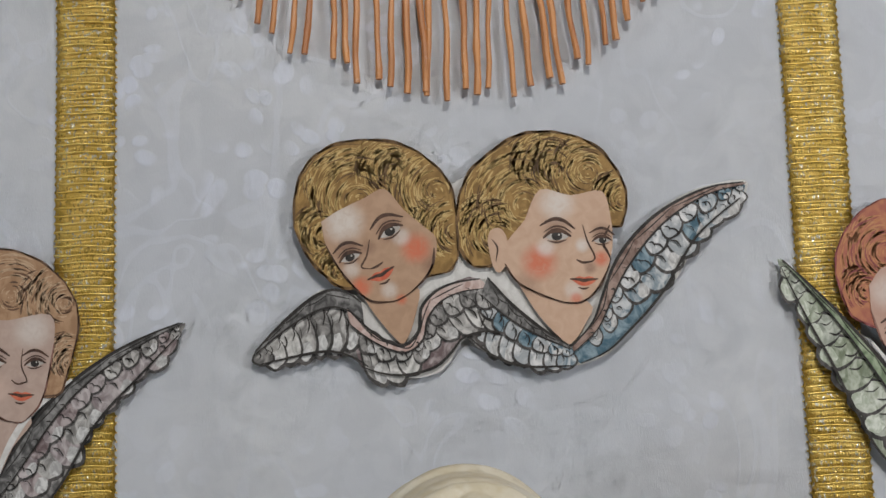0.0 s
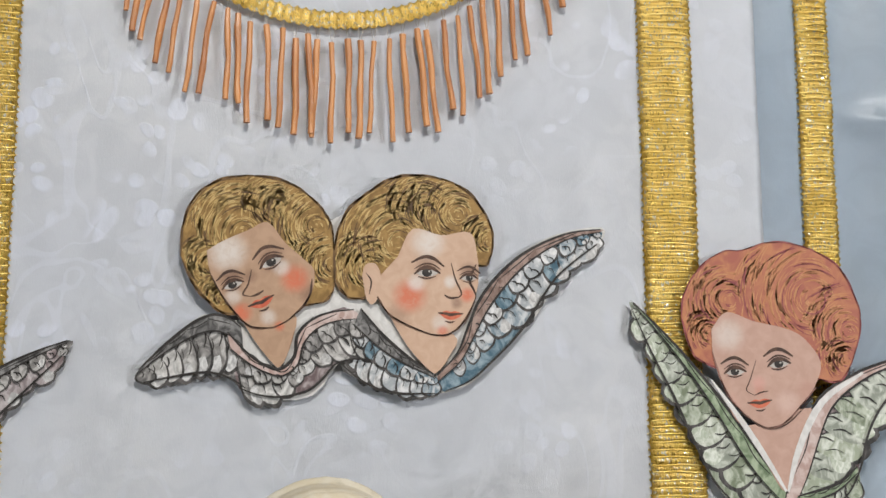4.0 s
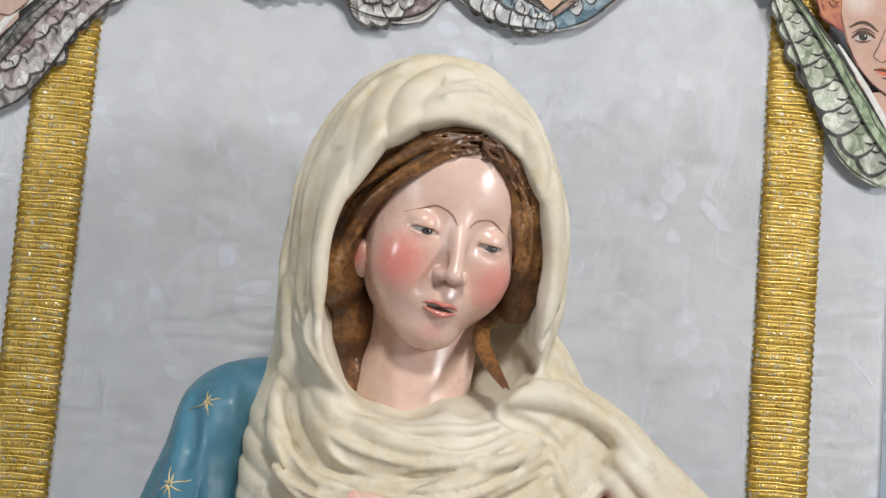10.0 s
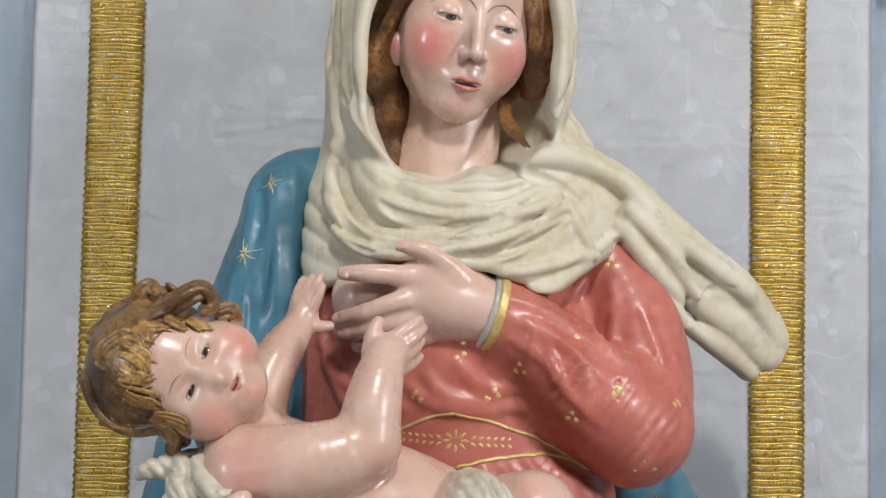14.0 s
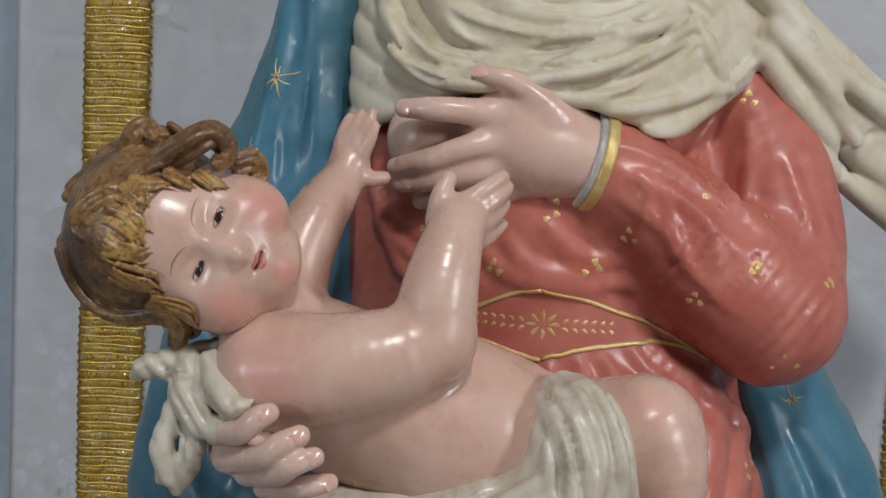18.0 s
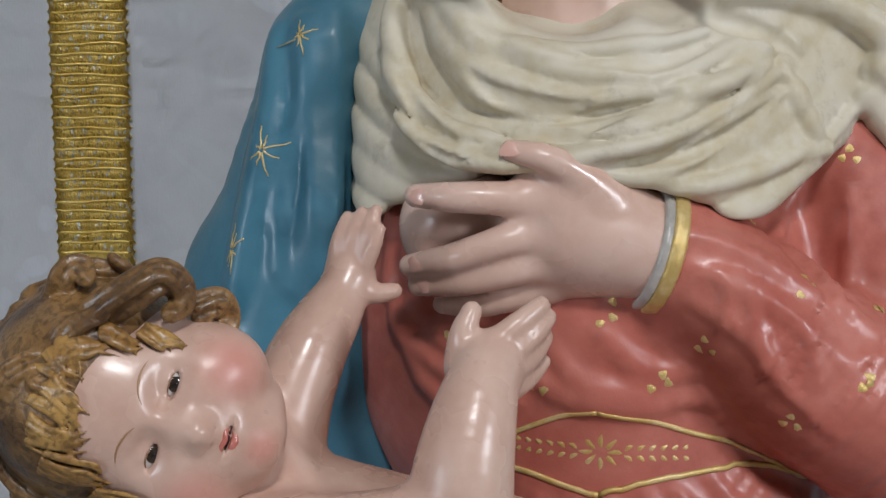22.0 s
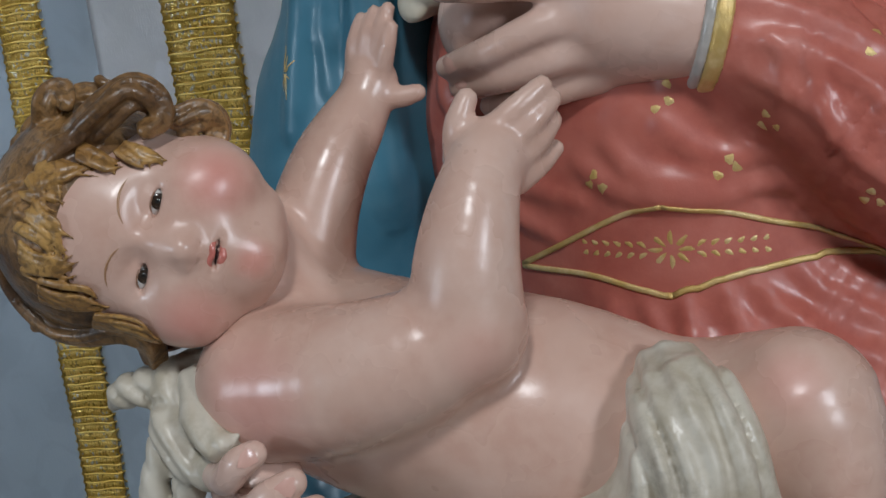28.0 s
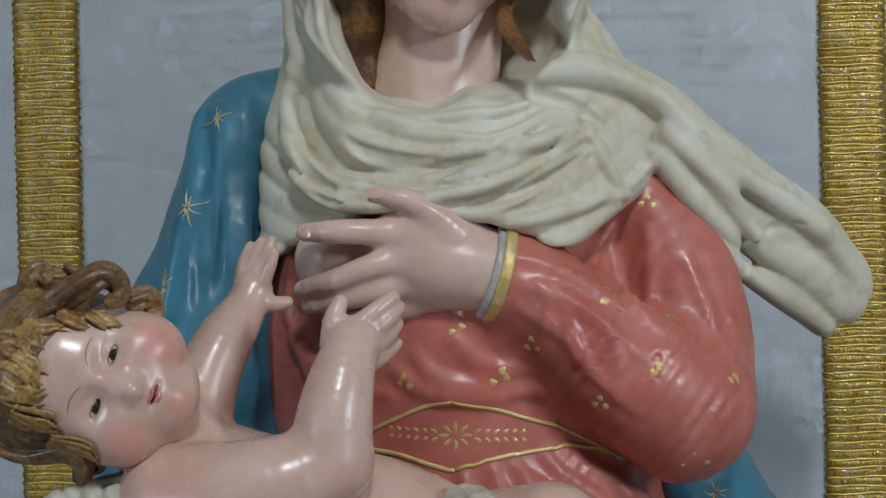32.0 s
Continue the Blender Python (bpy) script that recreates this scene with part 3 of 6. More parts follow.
HAIR = hair_paint("brown_hair", (.025, .011, .006), (.10, .042, .016), (.29, .135, .042))
BROW = painted("brow_paint", (.25, .13, .075), (.20, .10, .055), (.31, .17, .10), .4, coat=.2).m
GOLD_BROW = painted("golden_brow_paint", (.36, .20, .10), (.30, .15, .07), (.42, .25, .13), .4, coat=.2).m
VEIL = painted("cream_veil", (.60, .55, .44), (.52, .445, .30), (.645, .60, .50), .58, wear=.4, coat=0, bump=.3, scale=17).m
CORAL = painted("coral_dress", (.48, .140, .102), (.40, .104, .076), (.55, .19, .145), .42, wear=.18, coat=.12, bump=.25, scale=20).m
BLUE = painted("blue_mantle", (.055, .178, .255), (.04, .14, .205), (.078, .215, .295), .42, wear=.15, coat=.15, bump=.22, scale=12).m
SILVERED = painted("worn_silver_trim", (.45, .43, .40), (.35, .33, .30), (.55, .53, .50), .35, wear=.4).m

mother = Carving()


def face(carving, at, turn, s, skin, baby=False):
    """A carved face in local places, s times as large."""
    g = lambda x, y, z: tuple(np.array(at) + turn @ np.array([x, y, z]) * s)
    c = Clay(np.array(at) - .125 * s, np.array(at) + .125 * s, .0016 if not baby else .0013)
    B = lambda p, r, k=.01, op="add": c.ball(g(*p), np.array(r) * s, k * s, turn, op)
    R = lambda pts, r, k=.008, op="add": c.rope([g(*p) for p in pts], np.array(r) * s, k * s, 4, op)
    if baby:
        B((0, -.004, .012), (.072, .073, .076))
        B((0, .020, -.036), (.066, .056, .050), .03)
        for q in (-1, 1):
            B((q * .040, .042, -.046), (.028, .028, .030), .02)
        B((0, .050, -.080), (.024, .022, .018), .018)
        B((0, .026, -.084), (.040, .028, .016), .02)
        nose = ((0, .058, -.014), (0, .0700, -.026), (0, .0780, -.0345))
        nr, nd = (.0044, .0058, .0076), .013
        nx, nz = .0095, -.0375
        B((0, .052, -.058), (.026, .022, .018), .015)
        ey, ez, ex, slit = .0520, -.010, .0245, .0026
    else:
        B((0, -.006, .014), (.066, .068, .080))
        B((0, .008, -.040), (.0505, .048, .056), .026)
        for q in (-1, 1):
            B((q * .030, .034, -.036), (.0195, .0205, .029), .018)
        B((0, .040, -.085), (.0215, .017, .0150), .020)
        nose = ((0, .0545, -.004), (0, .0650, -.019), (0, .0735, -.036), (0, .0755, -.0425))
        nr, nd = (.0040, .0044, .0054, .0062), .012
        nx, nz = .0080, -.0440
        B((0, .044, -.062), (.021, .020, .017), .014)
        ey, ez, ex, slit = .0480, -.0125, .0250, .0015
    for q in (-1, 1):
        B((q * ex, ey + .0225, ez + .003), (.0150, .0100 if baby else .0090, .0080), .016, "cut")
        B((q * ex, ey, ez), (.0135, .0128, .0125), .003)
    R(nose, nr, nd)
    for q in (-1, 1):
        B((q * nx, .0655 if not baby else .0715, nz), (.0047, .0065, .0047) if not baby else (.0052, .0065, .005), .005)
        B((q * .0046, nose[-1][1] - .003, nz - .0060), (.0022, .0035, .0018), .0015, "cut")
    for q in (-1, 1):
        B((q * ex, ey + .0115, ez - (.0030 if baby else .0040)), (.0108 if baby else .0118, .0075, slit), .0010, "cut")
    mz = -.0675 if not baby else -.0560
    my = .0612 if not baby else .0715
    B((0, my + .006, mz), (.0155, .008, .0016 if baby else .0010), .002, "cut")
    carving.put(c, skin)
    for q in (-1, 1):
        e = Clay(np.array(g(q * ex, ey, ez)) - .02 * s, np.array(g(q * ex, ey, ez)) + .02 * s, .0012 if not baby else .0009)
        e.ball(g(q * ex, ey, ez), np.array((.0126, .0119, .0117)) * s, .001, turn)
        carving.put(e, EYEWHITE)
        dx = .0012 if not baby else .001
        for rad, lift, mt in ((.0044 if not baby else .0056, .0, UMBER_EYE if baby else IRIS), (.0022 if not baby else .0028, .0003, PUPIL)):
            e = Clay(np.array(g(q * ex, ey + .01, ez)) - .012 * s, np.array(g(q * ex, ey + .01, ez)) + .012 * s, .0006)
            e.ball(g(q * ex + dx, ey + .0108 + lift, ez - (.0034 if baby else .0040)), np.array((rad, .0016, rad if baby else rad * .58)) * s, .0005, turn)
            carving.put(e, mt)
        b = Clay(np.array(g(q * .028, .055, .01)) - .03 * s, np.array(g(q * .028, .055, .01)) + .03 * s, .0006 * s)
        arch = ((.008, .0045), (.015, .0092), (.023, .0112), (.031, .0105), (.039, .007)) if baby else ((.0075, -.0040), (.014, .0012), (.025, .0036), (.037, .0012), (.047, -.0055))
        b.rope([c.settle(g(q * x, .075 - 9 * x * x, z), .0001) for x, z in arch], np.array((.0004, .0008, .0009, .0007, .0003) if baby else (.0005, .0007, .0007, .0006, .0005)) * s, .0004)
        carving.put(b, GOLD_BROW if baby else BROW)
        lid = -.0004 if baby else .0018
        lash = Clay(np.array(g(q * ex, ey + .01, ez)) - .02 * s, np.array(g(q * ex, ey + .01, ez)) + .02 * s, .00055 * s)
        lash.rope([g(q * ex - .0100, ey + .0072, ez - .0025), g(q * ex - .004, ey + .0124, ez - lid), g(q * ex + .004, ey + .0124, ez - lid), g(q * ex + .0105, ey + .0062, ez - .0025)], .0006 * s, .0003)
        carving.put(lash, BROW)
    lip = Clay(np.array(g(0, my, mz)) - .024 * s, np.array(g(0, my, mz)) + .024 * s, .0006 * s)
    w = .0148 if baby else .0158
    lip.rope([g(-w, my - .0035, mz + .0005), g(-.006, my + .0035, mz + .0036), g(0, my + .0045, mz + .0026), g(.006, my + .0035, mz + .0036), g(w, my - .0035, mz + .0005)], np.array((.0006, .0016, .0017, .0016, .0006) if not baby else (.0008, .0021, .0022, .0021, .0008)) * s, .001)
    lip.rope([g(-.012, my - .001, mz - .0018), g(0, my + .0035, mz - .0044), g(.012, my - .001, mz - .0018)], np.array((.0008, .0024, .0008) if not baby else (.0010, .0029, .0010)) * s, .001)
    baby or lip.ball(g(0, my + .0065, mz - .0004), np.array((.0105, .006, .0007)) * s, .0006, turn, "cut")
    carving.put(lip, LIP)
    d = Clay(np.array(g(0, my, mz)) - .02 * s, np.array(g(0, my, mz)) + .02 * s, .0006 * s)
    d.ball(g(0, my - .0005, mz - .0006), np.array((.0080, .0038, .0010) if baby else (.0105, .0046, .0009)) * s, .0005, turn)
    carving.put(d, DARK)
    return c


face(mother, MC, MT, 1.0, SKIN.m)

# neck, ear
c = Clay((-.16, -.34, 1.72), (.14, -.1, 1.95), .0022)
c.rope([mh(0, -.022, -.03), (-0.019, -0.200, 1.849), (-0.025, -0.205, 1.799), (-0.025, -0.200, 1.770)], (.040, .0435, .0450, .047), .012)
c.ball((-0.069, -0.244, 1.902), (.009, .014, .017), .010)
mother.put(c, SKIN.m)

# hair: parted in the middle, swept back, falling on the neck
c = Clay((-.16, -.34, 1.69), (.14, -.08, 2.03), .0015)
c.ball(mh(0, -.026, .010), (.074, .056, .074), .01, MT)
WAVES = (
    [(0.007, -0.290, 1.981), (-0.018, -0.290, 1.974), (-0.045, -0.283, 1.958), (-0.065, -0.272, 1.940), (-0.077, -0.258, 1.920), (-0.083, -0.250, 1.902), (-0.090, -0.240, 1.886)],
    [(0.006, -0.288, 1.988), (-0.027, -0.286, 1.983), (-0.058, -0.274, 1.966), (-0.082, -0.260, 1.942), (-0.093, -0.248, 1.919), (-0.097, -0.240, 1.898), (-0.095, -0.234, 1.879)],
    [(0.006, -0.284, 1.995), (-0.027, -0.280, 1.993), (-0.060, -0.268, 1.981), (-0.088, -0.252, 1.962), (-0.103, -0.240, 1.937), (-0.106, -0.234, 1.911), (-0.101, -0.230, 1.884)],
    [(0.011, -0.290, 1.982), (0.024, -0.288, 1.971), (0.034, -0.282, 1.955), (0.041, -0.275, 1.939), (0.046, -0.266, 1.919), (0.049, -0.258, 1.904), (0.046, -0.250, 1.888)],
    [(0.010, -0.288, 1.989), (0.032, -0.283, 1.982), (0.046, -0.274, 1.965), (0.055, -0.266, 1.942), (0.058, -0.258, 1.917), (0.056, -0.250, 1.897), (0.045, -0.244, 1.880)],
    [(0.010, -0.284, 1.998), (0.035, -0.276, 1.996), (0.054, -0.262, 1.977), (0.063, -0.252, 1.954), (0.066, -0.246, 1.924), (0.063, -0.240, 1.894), (0.050, -0.235, 1.882)],
)
for i, lock_pts in enumerate(WAVES):
    # a broad waved lock, combed into finer strands
    c.rope(lock_pts, (.002, .004, .0052, .0065, .0080, .009, .006) if i in (0, 3) else (.003, .006, .0085, .010, .0105, .010, .006), .004)
    q = curve(lock_pts, 4)
    for k in range(8):
        o = (k - 3.5) * .0021
        w = np.linspace(0, 1, len(q))
        strand = q + np.stack([o * (.3 + w) * .7 + .0016 * np.sin(13 * w + i * 2 + k), -.0052 - .0022 * np.cos(11 * w + i + k) - .0045 * np.sin(np.pi * w), o * (1.1 - w) + .0018 * np.sin(15 * w + k)], 1)
        c.rope(strand, .0023 * (.5 + .5 * np.sin(np.pi * np.clip(w, .05, .95))), .0006, 1)
c.ball((-0.087, -0.228, 1.888), (.022, .028, .026), .008)
c.ball((0.050, -0.222, 1.888), (.020, .028, .026), .008)
c.ball((-0.076, -0.205, 1.850), (.024, .024, .040), .012)
for o in (-.010, -.003, .004, .010):
    c.rope([(-0.088 + .6 * o, -0.218 - .3 * abs(o), 1.888), (-0.089 + o, -0.216, 1.862), (-0.083 + o, -0.216, 1.836), (-0.073 + .8 * o, -0.218, 1.802), (-0.066 + .6 * o, -0.215, 1.775)], (.010, .009, .008, .007, .006), .002)
# keep the face free
c.ball(mh(0, .066, -.058), (.050, .07, .094), .006, MT, "cut")
c.ball(mh(0, .084, .004), (.048, .046, .044), .006, MT, "cut")
mother.put(c, HAIR, 1)
c = Clay((-.05, -.34, 1.72), (.14, -.2, 1.92), .0015)
for dx in (-4, 5):
    c.rope([(p[0] + .0004 * dx, p[1] - .0003 * abs(dx), p[2]) for p in ((0.038, -0.222, 1.881), (0.024, -0.236, 1.851), (0.030, -0.266, 1.829), (0.039, -0.301, 1.810))], (.0065, .0048, .0038, .0010), .002)
mother.put(c, HAIR, 1)

# hood and shawl of the cream veil
c = Clay((-.21, -.38, 1.60), (.33, -.03, 2.10), .0020)
c.ball((-0.021, -0.185, 1.921), (.103, .112, .148), .02)
c.ball((-0.020, -0.236, 1.918), (.102, .082, .138), .02)
c.rope([(-0.028, -0.175, 1.885), (-0.028, -0.165, 1.831), (-0.026, -0.160, 1.768)], (.095, .104, .118), .04)
c.ball((-0.016, -0.360, 1.884), (.0965, .225, .120), .006, op="cut")
c.rope([(-0.070, -0.268, 1.796), (-0.088, -0.282, 1.828), (-0.098, -0.290, 1.868), (-0.098, -0.292, 1.909), (-0.084, -0.292, 1.946), (-0.053, -0.294, 1.988), (0.001, -0.296, 2.010), (0.040, -0.290, 1.997), (0.061, -0.283, 1.961), (0.071, -0.274, 1.921), (0.069, -0.266, 1.879), (0.056, -0.262, 1.837), (0.047, -0.262, 1.815)], (.008, .0070, .006, .0055, .0055, .006, .0055, .0055, .0055, .006, .007, .009, .008), .018)
for pts, r in (
    ([(-0.112, -0.262, 1.885), (-0.114, -0.270, 1.851), (-0.104, -0.280, 1.815), (-0.078, -0.292, 1.785)], (.009, .012, .014, .012)),
    ([(-0.127, -0.225, 1.911), (-0.129, -0.240, 1.859), (-0.131, -0.250, 1.817), (-0.118, -0.270, 1.777)], (.012, .013, .012, .012)),
    ([(0.078, -0.230, 1.925), (0.078, -0.235, 1.872), (0.073, -0.245, 1.830), (0.062, -0.255, 1.808)], (.010, .014, .014, .010)),
    ([(-0.099, -0.265, 1.961), (-0.061, -0.255, 2.016), (-0.010, -0.250, 2.036), (0.034, -0.250, 2.028), (0.063, -0.250, 1.995)], (.006, .009, .009, .008, .006)),
    ([(-0.111, -0.250, 1.945), (-0.082, -0.225, 2.009), (-0.036, -0.210, 2.051), (0.009, -0.210, 2.055), (0.049, -0.220, 2.034)], (.005, .008, .007, .008, .005)),
    ([(-0.120, -0.235, 1.928), (-0.112, -0.220, 1.970), (-0.087, -0.200, 2.019), (-0.062, -0.190, 2.050)], (.006, .007, .006, .004)),
    ([(-0.082, -0.285, 1.960), (-0.047, -0.286, 1.993), (-0.002, -0.286, 2.013), (0.036, -0.284, 2.006), (0.062, -0.275, 1.975)], (.004, .007, .006, .006, .004)),
    ([(-0.103, -0.280, 1.876), (-0.106, -0.285, 1.843), (-0.091, -0.295, 1.812), (-0.066, -0.300, 1.790)], (.006, .008, .008, .006)),
    ([(-0.130, -0.235, 1.850), (-0.122, -0.262, 1.813), (-0.094, -0.285, 1.784)], (.006, .008, .006)),
    ([(0.058, -0.262, 1.866), (0.051, -0.268, 1.837), (0.048, -0.270, 1.816)], (.006, .008, .006)),
    ([(-0.112, -0.262, 1.910), (-0.107, -0.262, 1.948), (-0.084, -0.262, 1.982)], (.004, .006, .004)),
    ([(0.050, -0.220, 2.026), (0.074, -0.225, 1.977), (0.081, -0.225, 1.934), (0.081, -0.225, 1.890)], (.004, .007, .008, .006)),
):
    c.ridge(pts, max(r) * .85, .003, rise=.6)
for pts in ([(-0.104, -0.290, 1.876), (-0.108, -0.295, 1.843), (-0.095, -0.305, 1.812)], [(-0.122, -0.250, 1.884), (-0.121, -0.270, 1.842), (-0.112, -0.285, 1.811)], [(-0.083, -0.275, 1.969), (-0.047, -0.265, 2.005), (-0.002, -0.260, 2.026), (0.037, -0.260, 2.018)], [(0.067, -0.260, 1.905), (0.069, -0.265, 1.867), (0.062, -0.270, 1.833)]):
    c.groove(pts, .0055, .002)
# shawl over the chest, in swagged folds
shawl = Clay((-.21, -.38, 1.60), (.33, -.03, 2.10), .0020)
shawl.ball((-.01, -.17, 1.66), (.163, .135, .25), .01)
shawl.ball((-.012, -.2, 1.56), (.30, .3, .142), .004, op="cut")
shawl.ball((-.19, -.26, 1.70), (.045, .12, .30), .01, op="cut")
shawl.ball((-0.041, -0.300, 1.665), (.10, .2, .050), .012, op="cut")
shawl.ball((.155, -.27, 1.628), (.105, .2, .103), .010, op="cut")
FOLDS = (
    ([(-0.140, -0.250, 1.835), (-0.142, -0.260, 1.800), (-0.133, -0.275, 1.766), (-0.114, -0.290, 1.739), (-0.092, -0.300, 1.727), (-0.067, -0.305, 1.724)], .0085),
    ([(-0.132, -0.260, 1.827), (-0.129, -0.270, 1.796), (-0.116, -0.285, 1.767), (-0.098, -0.300, 1.743), (-0.077, -0.305, 1.734), (-0.042, -0.310, 1.730), (-0.014, -0.310, 1.734), (0.019, -0.300, 1.746), (0.052, -0.285, 1.764), (0.072, -0.270, 1.778)], .0095),
    ([(-0.121, -0.260, 1.834), (-0.108, -0.275, 1.803), (-0.091, -0.290, 1.776), (-0.071, -0.300, 1.760), (-0.042, -0.305, 1.753), (-0.017, -0.305, 1.756)], .0125),
    ([(-0.098, -0.265, 1.824), (-0.088, -0.275, 1.800), (-0.073, -0.285, 1.783), (-0.052, -0.290, 1.774), (-0.029, -0.295, 1.766), (0.000, -0.295, 1.764), (0.033, -0.285, 1.768), (0.061, -0.270, 1.780)], .0095),
    ([(-0.052, -0.285, 1.784), (-0.026, -0.290, 1.777), (0.006, -0.290, 1.778), (0.036, -0.280, 1.784)], .006),
    ([(-0.035, -0.285, 1.781), (-0.013, -0.280, 1.792), (0.014, -0.270, 1.801), (0.043, -0.255, 1.809)], .0085),
    ([(-0.020, -0.305, 1.750), (0.012, -0.300, 1.755), (0.045, -0.290, 1.759), (0.067, -0.275, 1.770)], .006),
    ([(-0.035, -0.310, 1.722), (0.002, -0.310, 1.728), (0.039, -0.295, 1.744), (0.074, -0.275, 1.763)], .007),
    ([(-0.016, -0.310, 1.714), (0.019, -0.305, 1.720), (0.052, -0.290, 1.740), (0.080, -0.270, 1.757)], .006),
    ([(-0.138, -0.268, 1.748), (-0.118, -0.295, 1.724), (-0.092, -0.300, 1.717), (-0.067, -0.310, 1.716), (-0.029, -0.310, 1.713), (0.010, -0.305, 1.708), (0.047, -0.290, 1.711), (0.090, -0.265, 1.724), (0.127, -0.235, 1.750)], .0055),
    ([(0.078, -0.270, 1.767), (0.086, -0.265, 1.746), (0.095, -0.260, 1.727)], .007),
    ([(0.024, -0.280, 1.803), (0.073, -0.256, 1.809), (0.119, -0.215, 1.792), (0.148, -0.194, 1.760)], .014),
)
for pts, r in FOLDS:
    shawl.ridge(pts, r, .0018, rise=.95)
for pts, r in (
    ([(-0.123, -0.285, 1.772), (-0.107, -0.300, 1.747), (-0.091, -0.310, 1.733)], .0045),
    ([(-0.087, -0.300, 1.767), (-0.071, -0.305, 1.752), (-0.042, -0.310, 1.745), (-0.021, -0.310, 1.748)], .0055),
    ([(-0.085, -0.305, 1.748), (-0.061, -0.310, 1.741), (-0.030, -0.310, 1.740), (0.002, -0.305, 1.747)], .004),
    ([(0.015, -0.280, 1.798), (0.044, -0.270, 1.788), (0.075, -0.265, 1.780), (0.091, -0.255, 1.768)], .0055),
    ([(-0.118, -0.300, 1.734), (-0.099, -0.310, 1.725), (-0.076, -0.315, 1.724)], .0035),
    ([(-0.020, -0.300, 1.770), (0.008, -0.300, 1.771), (0.039, -0.285, 1.775)], .004),
    ([(0.002, -0.315, 1.719), (0.038, -0.300, 1.729), (0.073, -0.280, 1.750)], .004),
):
    shawl.groove(pts, r * 1.35, .0012, .15)
shawl.pleat(lambda x, y, z: 2 * math.pi * np.sqrt(((x + .035) * 1.0) ** 2 + ((z - 1.86) * 1.12) ** 2) / .0165 + 9 * x, .0042, lambda x, y, z: (1.80 - z) * 18 + 0 * x + 0 * y)
c.blend((slice(None),) * 3, shawl.f, .008, "add")
c.ball((-0.030, -0.275, 1.828), (.047, .05, .045), .014, op="cut")
c.ball((0.018, -0.300, 1.842), (.038, .078, .056), .008, op="cut")
c.ball((0.008, -0.255, 1.833), (.058, .075, .031), .008, op="cut")
c.ball((-0.052, -0.255, 1.828), (.030, .075, .034), .008, op="cut")
c.ball((-0.062, -0.280, 1.850), (.032, .085, .046), .006, op="cut")
c.ball((0.034, -0.280, 1.858), (.030, .085, .044), .006, op="cut")
# the end that flies out over the arm
up = (.34, -.5, .8)
c.rope([(0.077, -0.235, 1.802), (0.122, -0.225, 1.781), (0.159, -0.215, 1.750), (0.195, -0.200, 1.721), (0.233, -0.185, 1.688), (0.260, -0.172, 1.662)], (.026, .029, .030, .033, .037, .034), .012, flat=((.35, -.9, .25), 1.9))
for pts, r in (
    ([(0.079, -0.250, 1.810), (0.123, -0.245, 1.791), (0.169, -0.235, 1.749), (0.208, -0.220, 1.723), (0.244, -0.205, 1.700)], (.008, .009, .008, .008, .009)),
    ([(0.130, -0.240, 1.752), (0.151, -0.235, 1.720), (0.174, -0.225, 1.693), (0.184, -0.215, 1.672)], (.007, .009, .009, .006)),
    ([(0.133, -0.245, 1.766), (0.164, -0.240, 1.735), (0.198, -0.225, 1.694)], (.006, .008, .005)),
    ([(0.244, -0.205, 1.700), (0.260, -0.195, 1.677), (0.271, -0.180, 1.655), (0.253, -0.175, 1.632)], (.007, .006, .007, .008)),
    ([(0.187, -0.212, 1.672), (0.216, -0.195, 1.651), (0.251, -0.178, 1.632)], (.007, .008, .008)),
):
    c.rope(pts, r, .008)
c.groove([(0.233, -0.235, 1.693), (0.220, -0.235, 1.681), (0.203, -0.235, 1.669), (0.191, -0.235, 1.662)], .0055, .0015, .2)
c.pleat(lambda x, y, z: 2 * math.pi * (x * .55 + z * .80) / .022 + 3 * y, .0034, lambda x, y, z: (x - .10) * 14 + 0 * y + 0 * z)
c.pleat(lambda x, y, z: 2 * math.pi * np.sqrt((x * .9) ** 2 + (y + .30) ** 2 * 1.6 + .00001) / .020 + 20 * z, .0028, lambda x, y, z: (z - 1.80) * 20 + 0 * x + 0 * y)
c.ripple(.0004, 70, 1.0)
mother.put(c, VEIL, 1)

# coral dress: body, sleeve, forearm
c = Clay((-.21, -.40, 1.00), (.29, -.02, 1.80), .0028)
c.ball((-.01, -.17, 1.62), (.146, .115, .165), .02)
c.rope([(-.01, -.17, 1.62), (0, -.175, 1.54), (.02, -.185, 1.42), (.03, -.2, 1.25), (.03, -.2, .96)], (.114, .113, .135, .16, .19), .02)
for pts, r in (
    ([(0.114, -0.205, 1.724), (0.138, -0.212, 1.683), (0.147, -0.225, 1.632), (0.143, -0.245, 1.586), (0.136, -0.255, 1.570)], (.035, .041, .044, .044, .037)),
    ([(0.139, -0.262, 1.581), (0.106, -0.272, 1.601), (0.072, -0.278, 1.631), (0.042, -0.280, 1.658), (0.020, -0.280, 1.673)], (.044, .046, .041, .035, .0315)),
):
    c.rope(pts, r, .016)
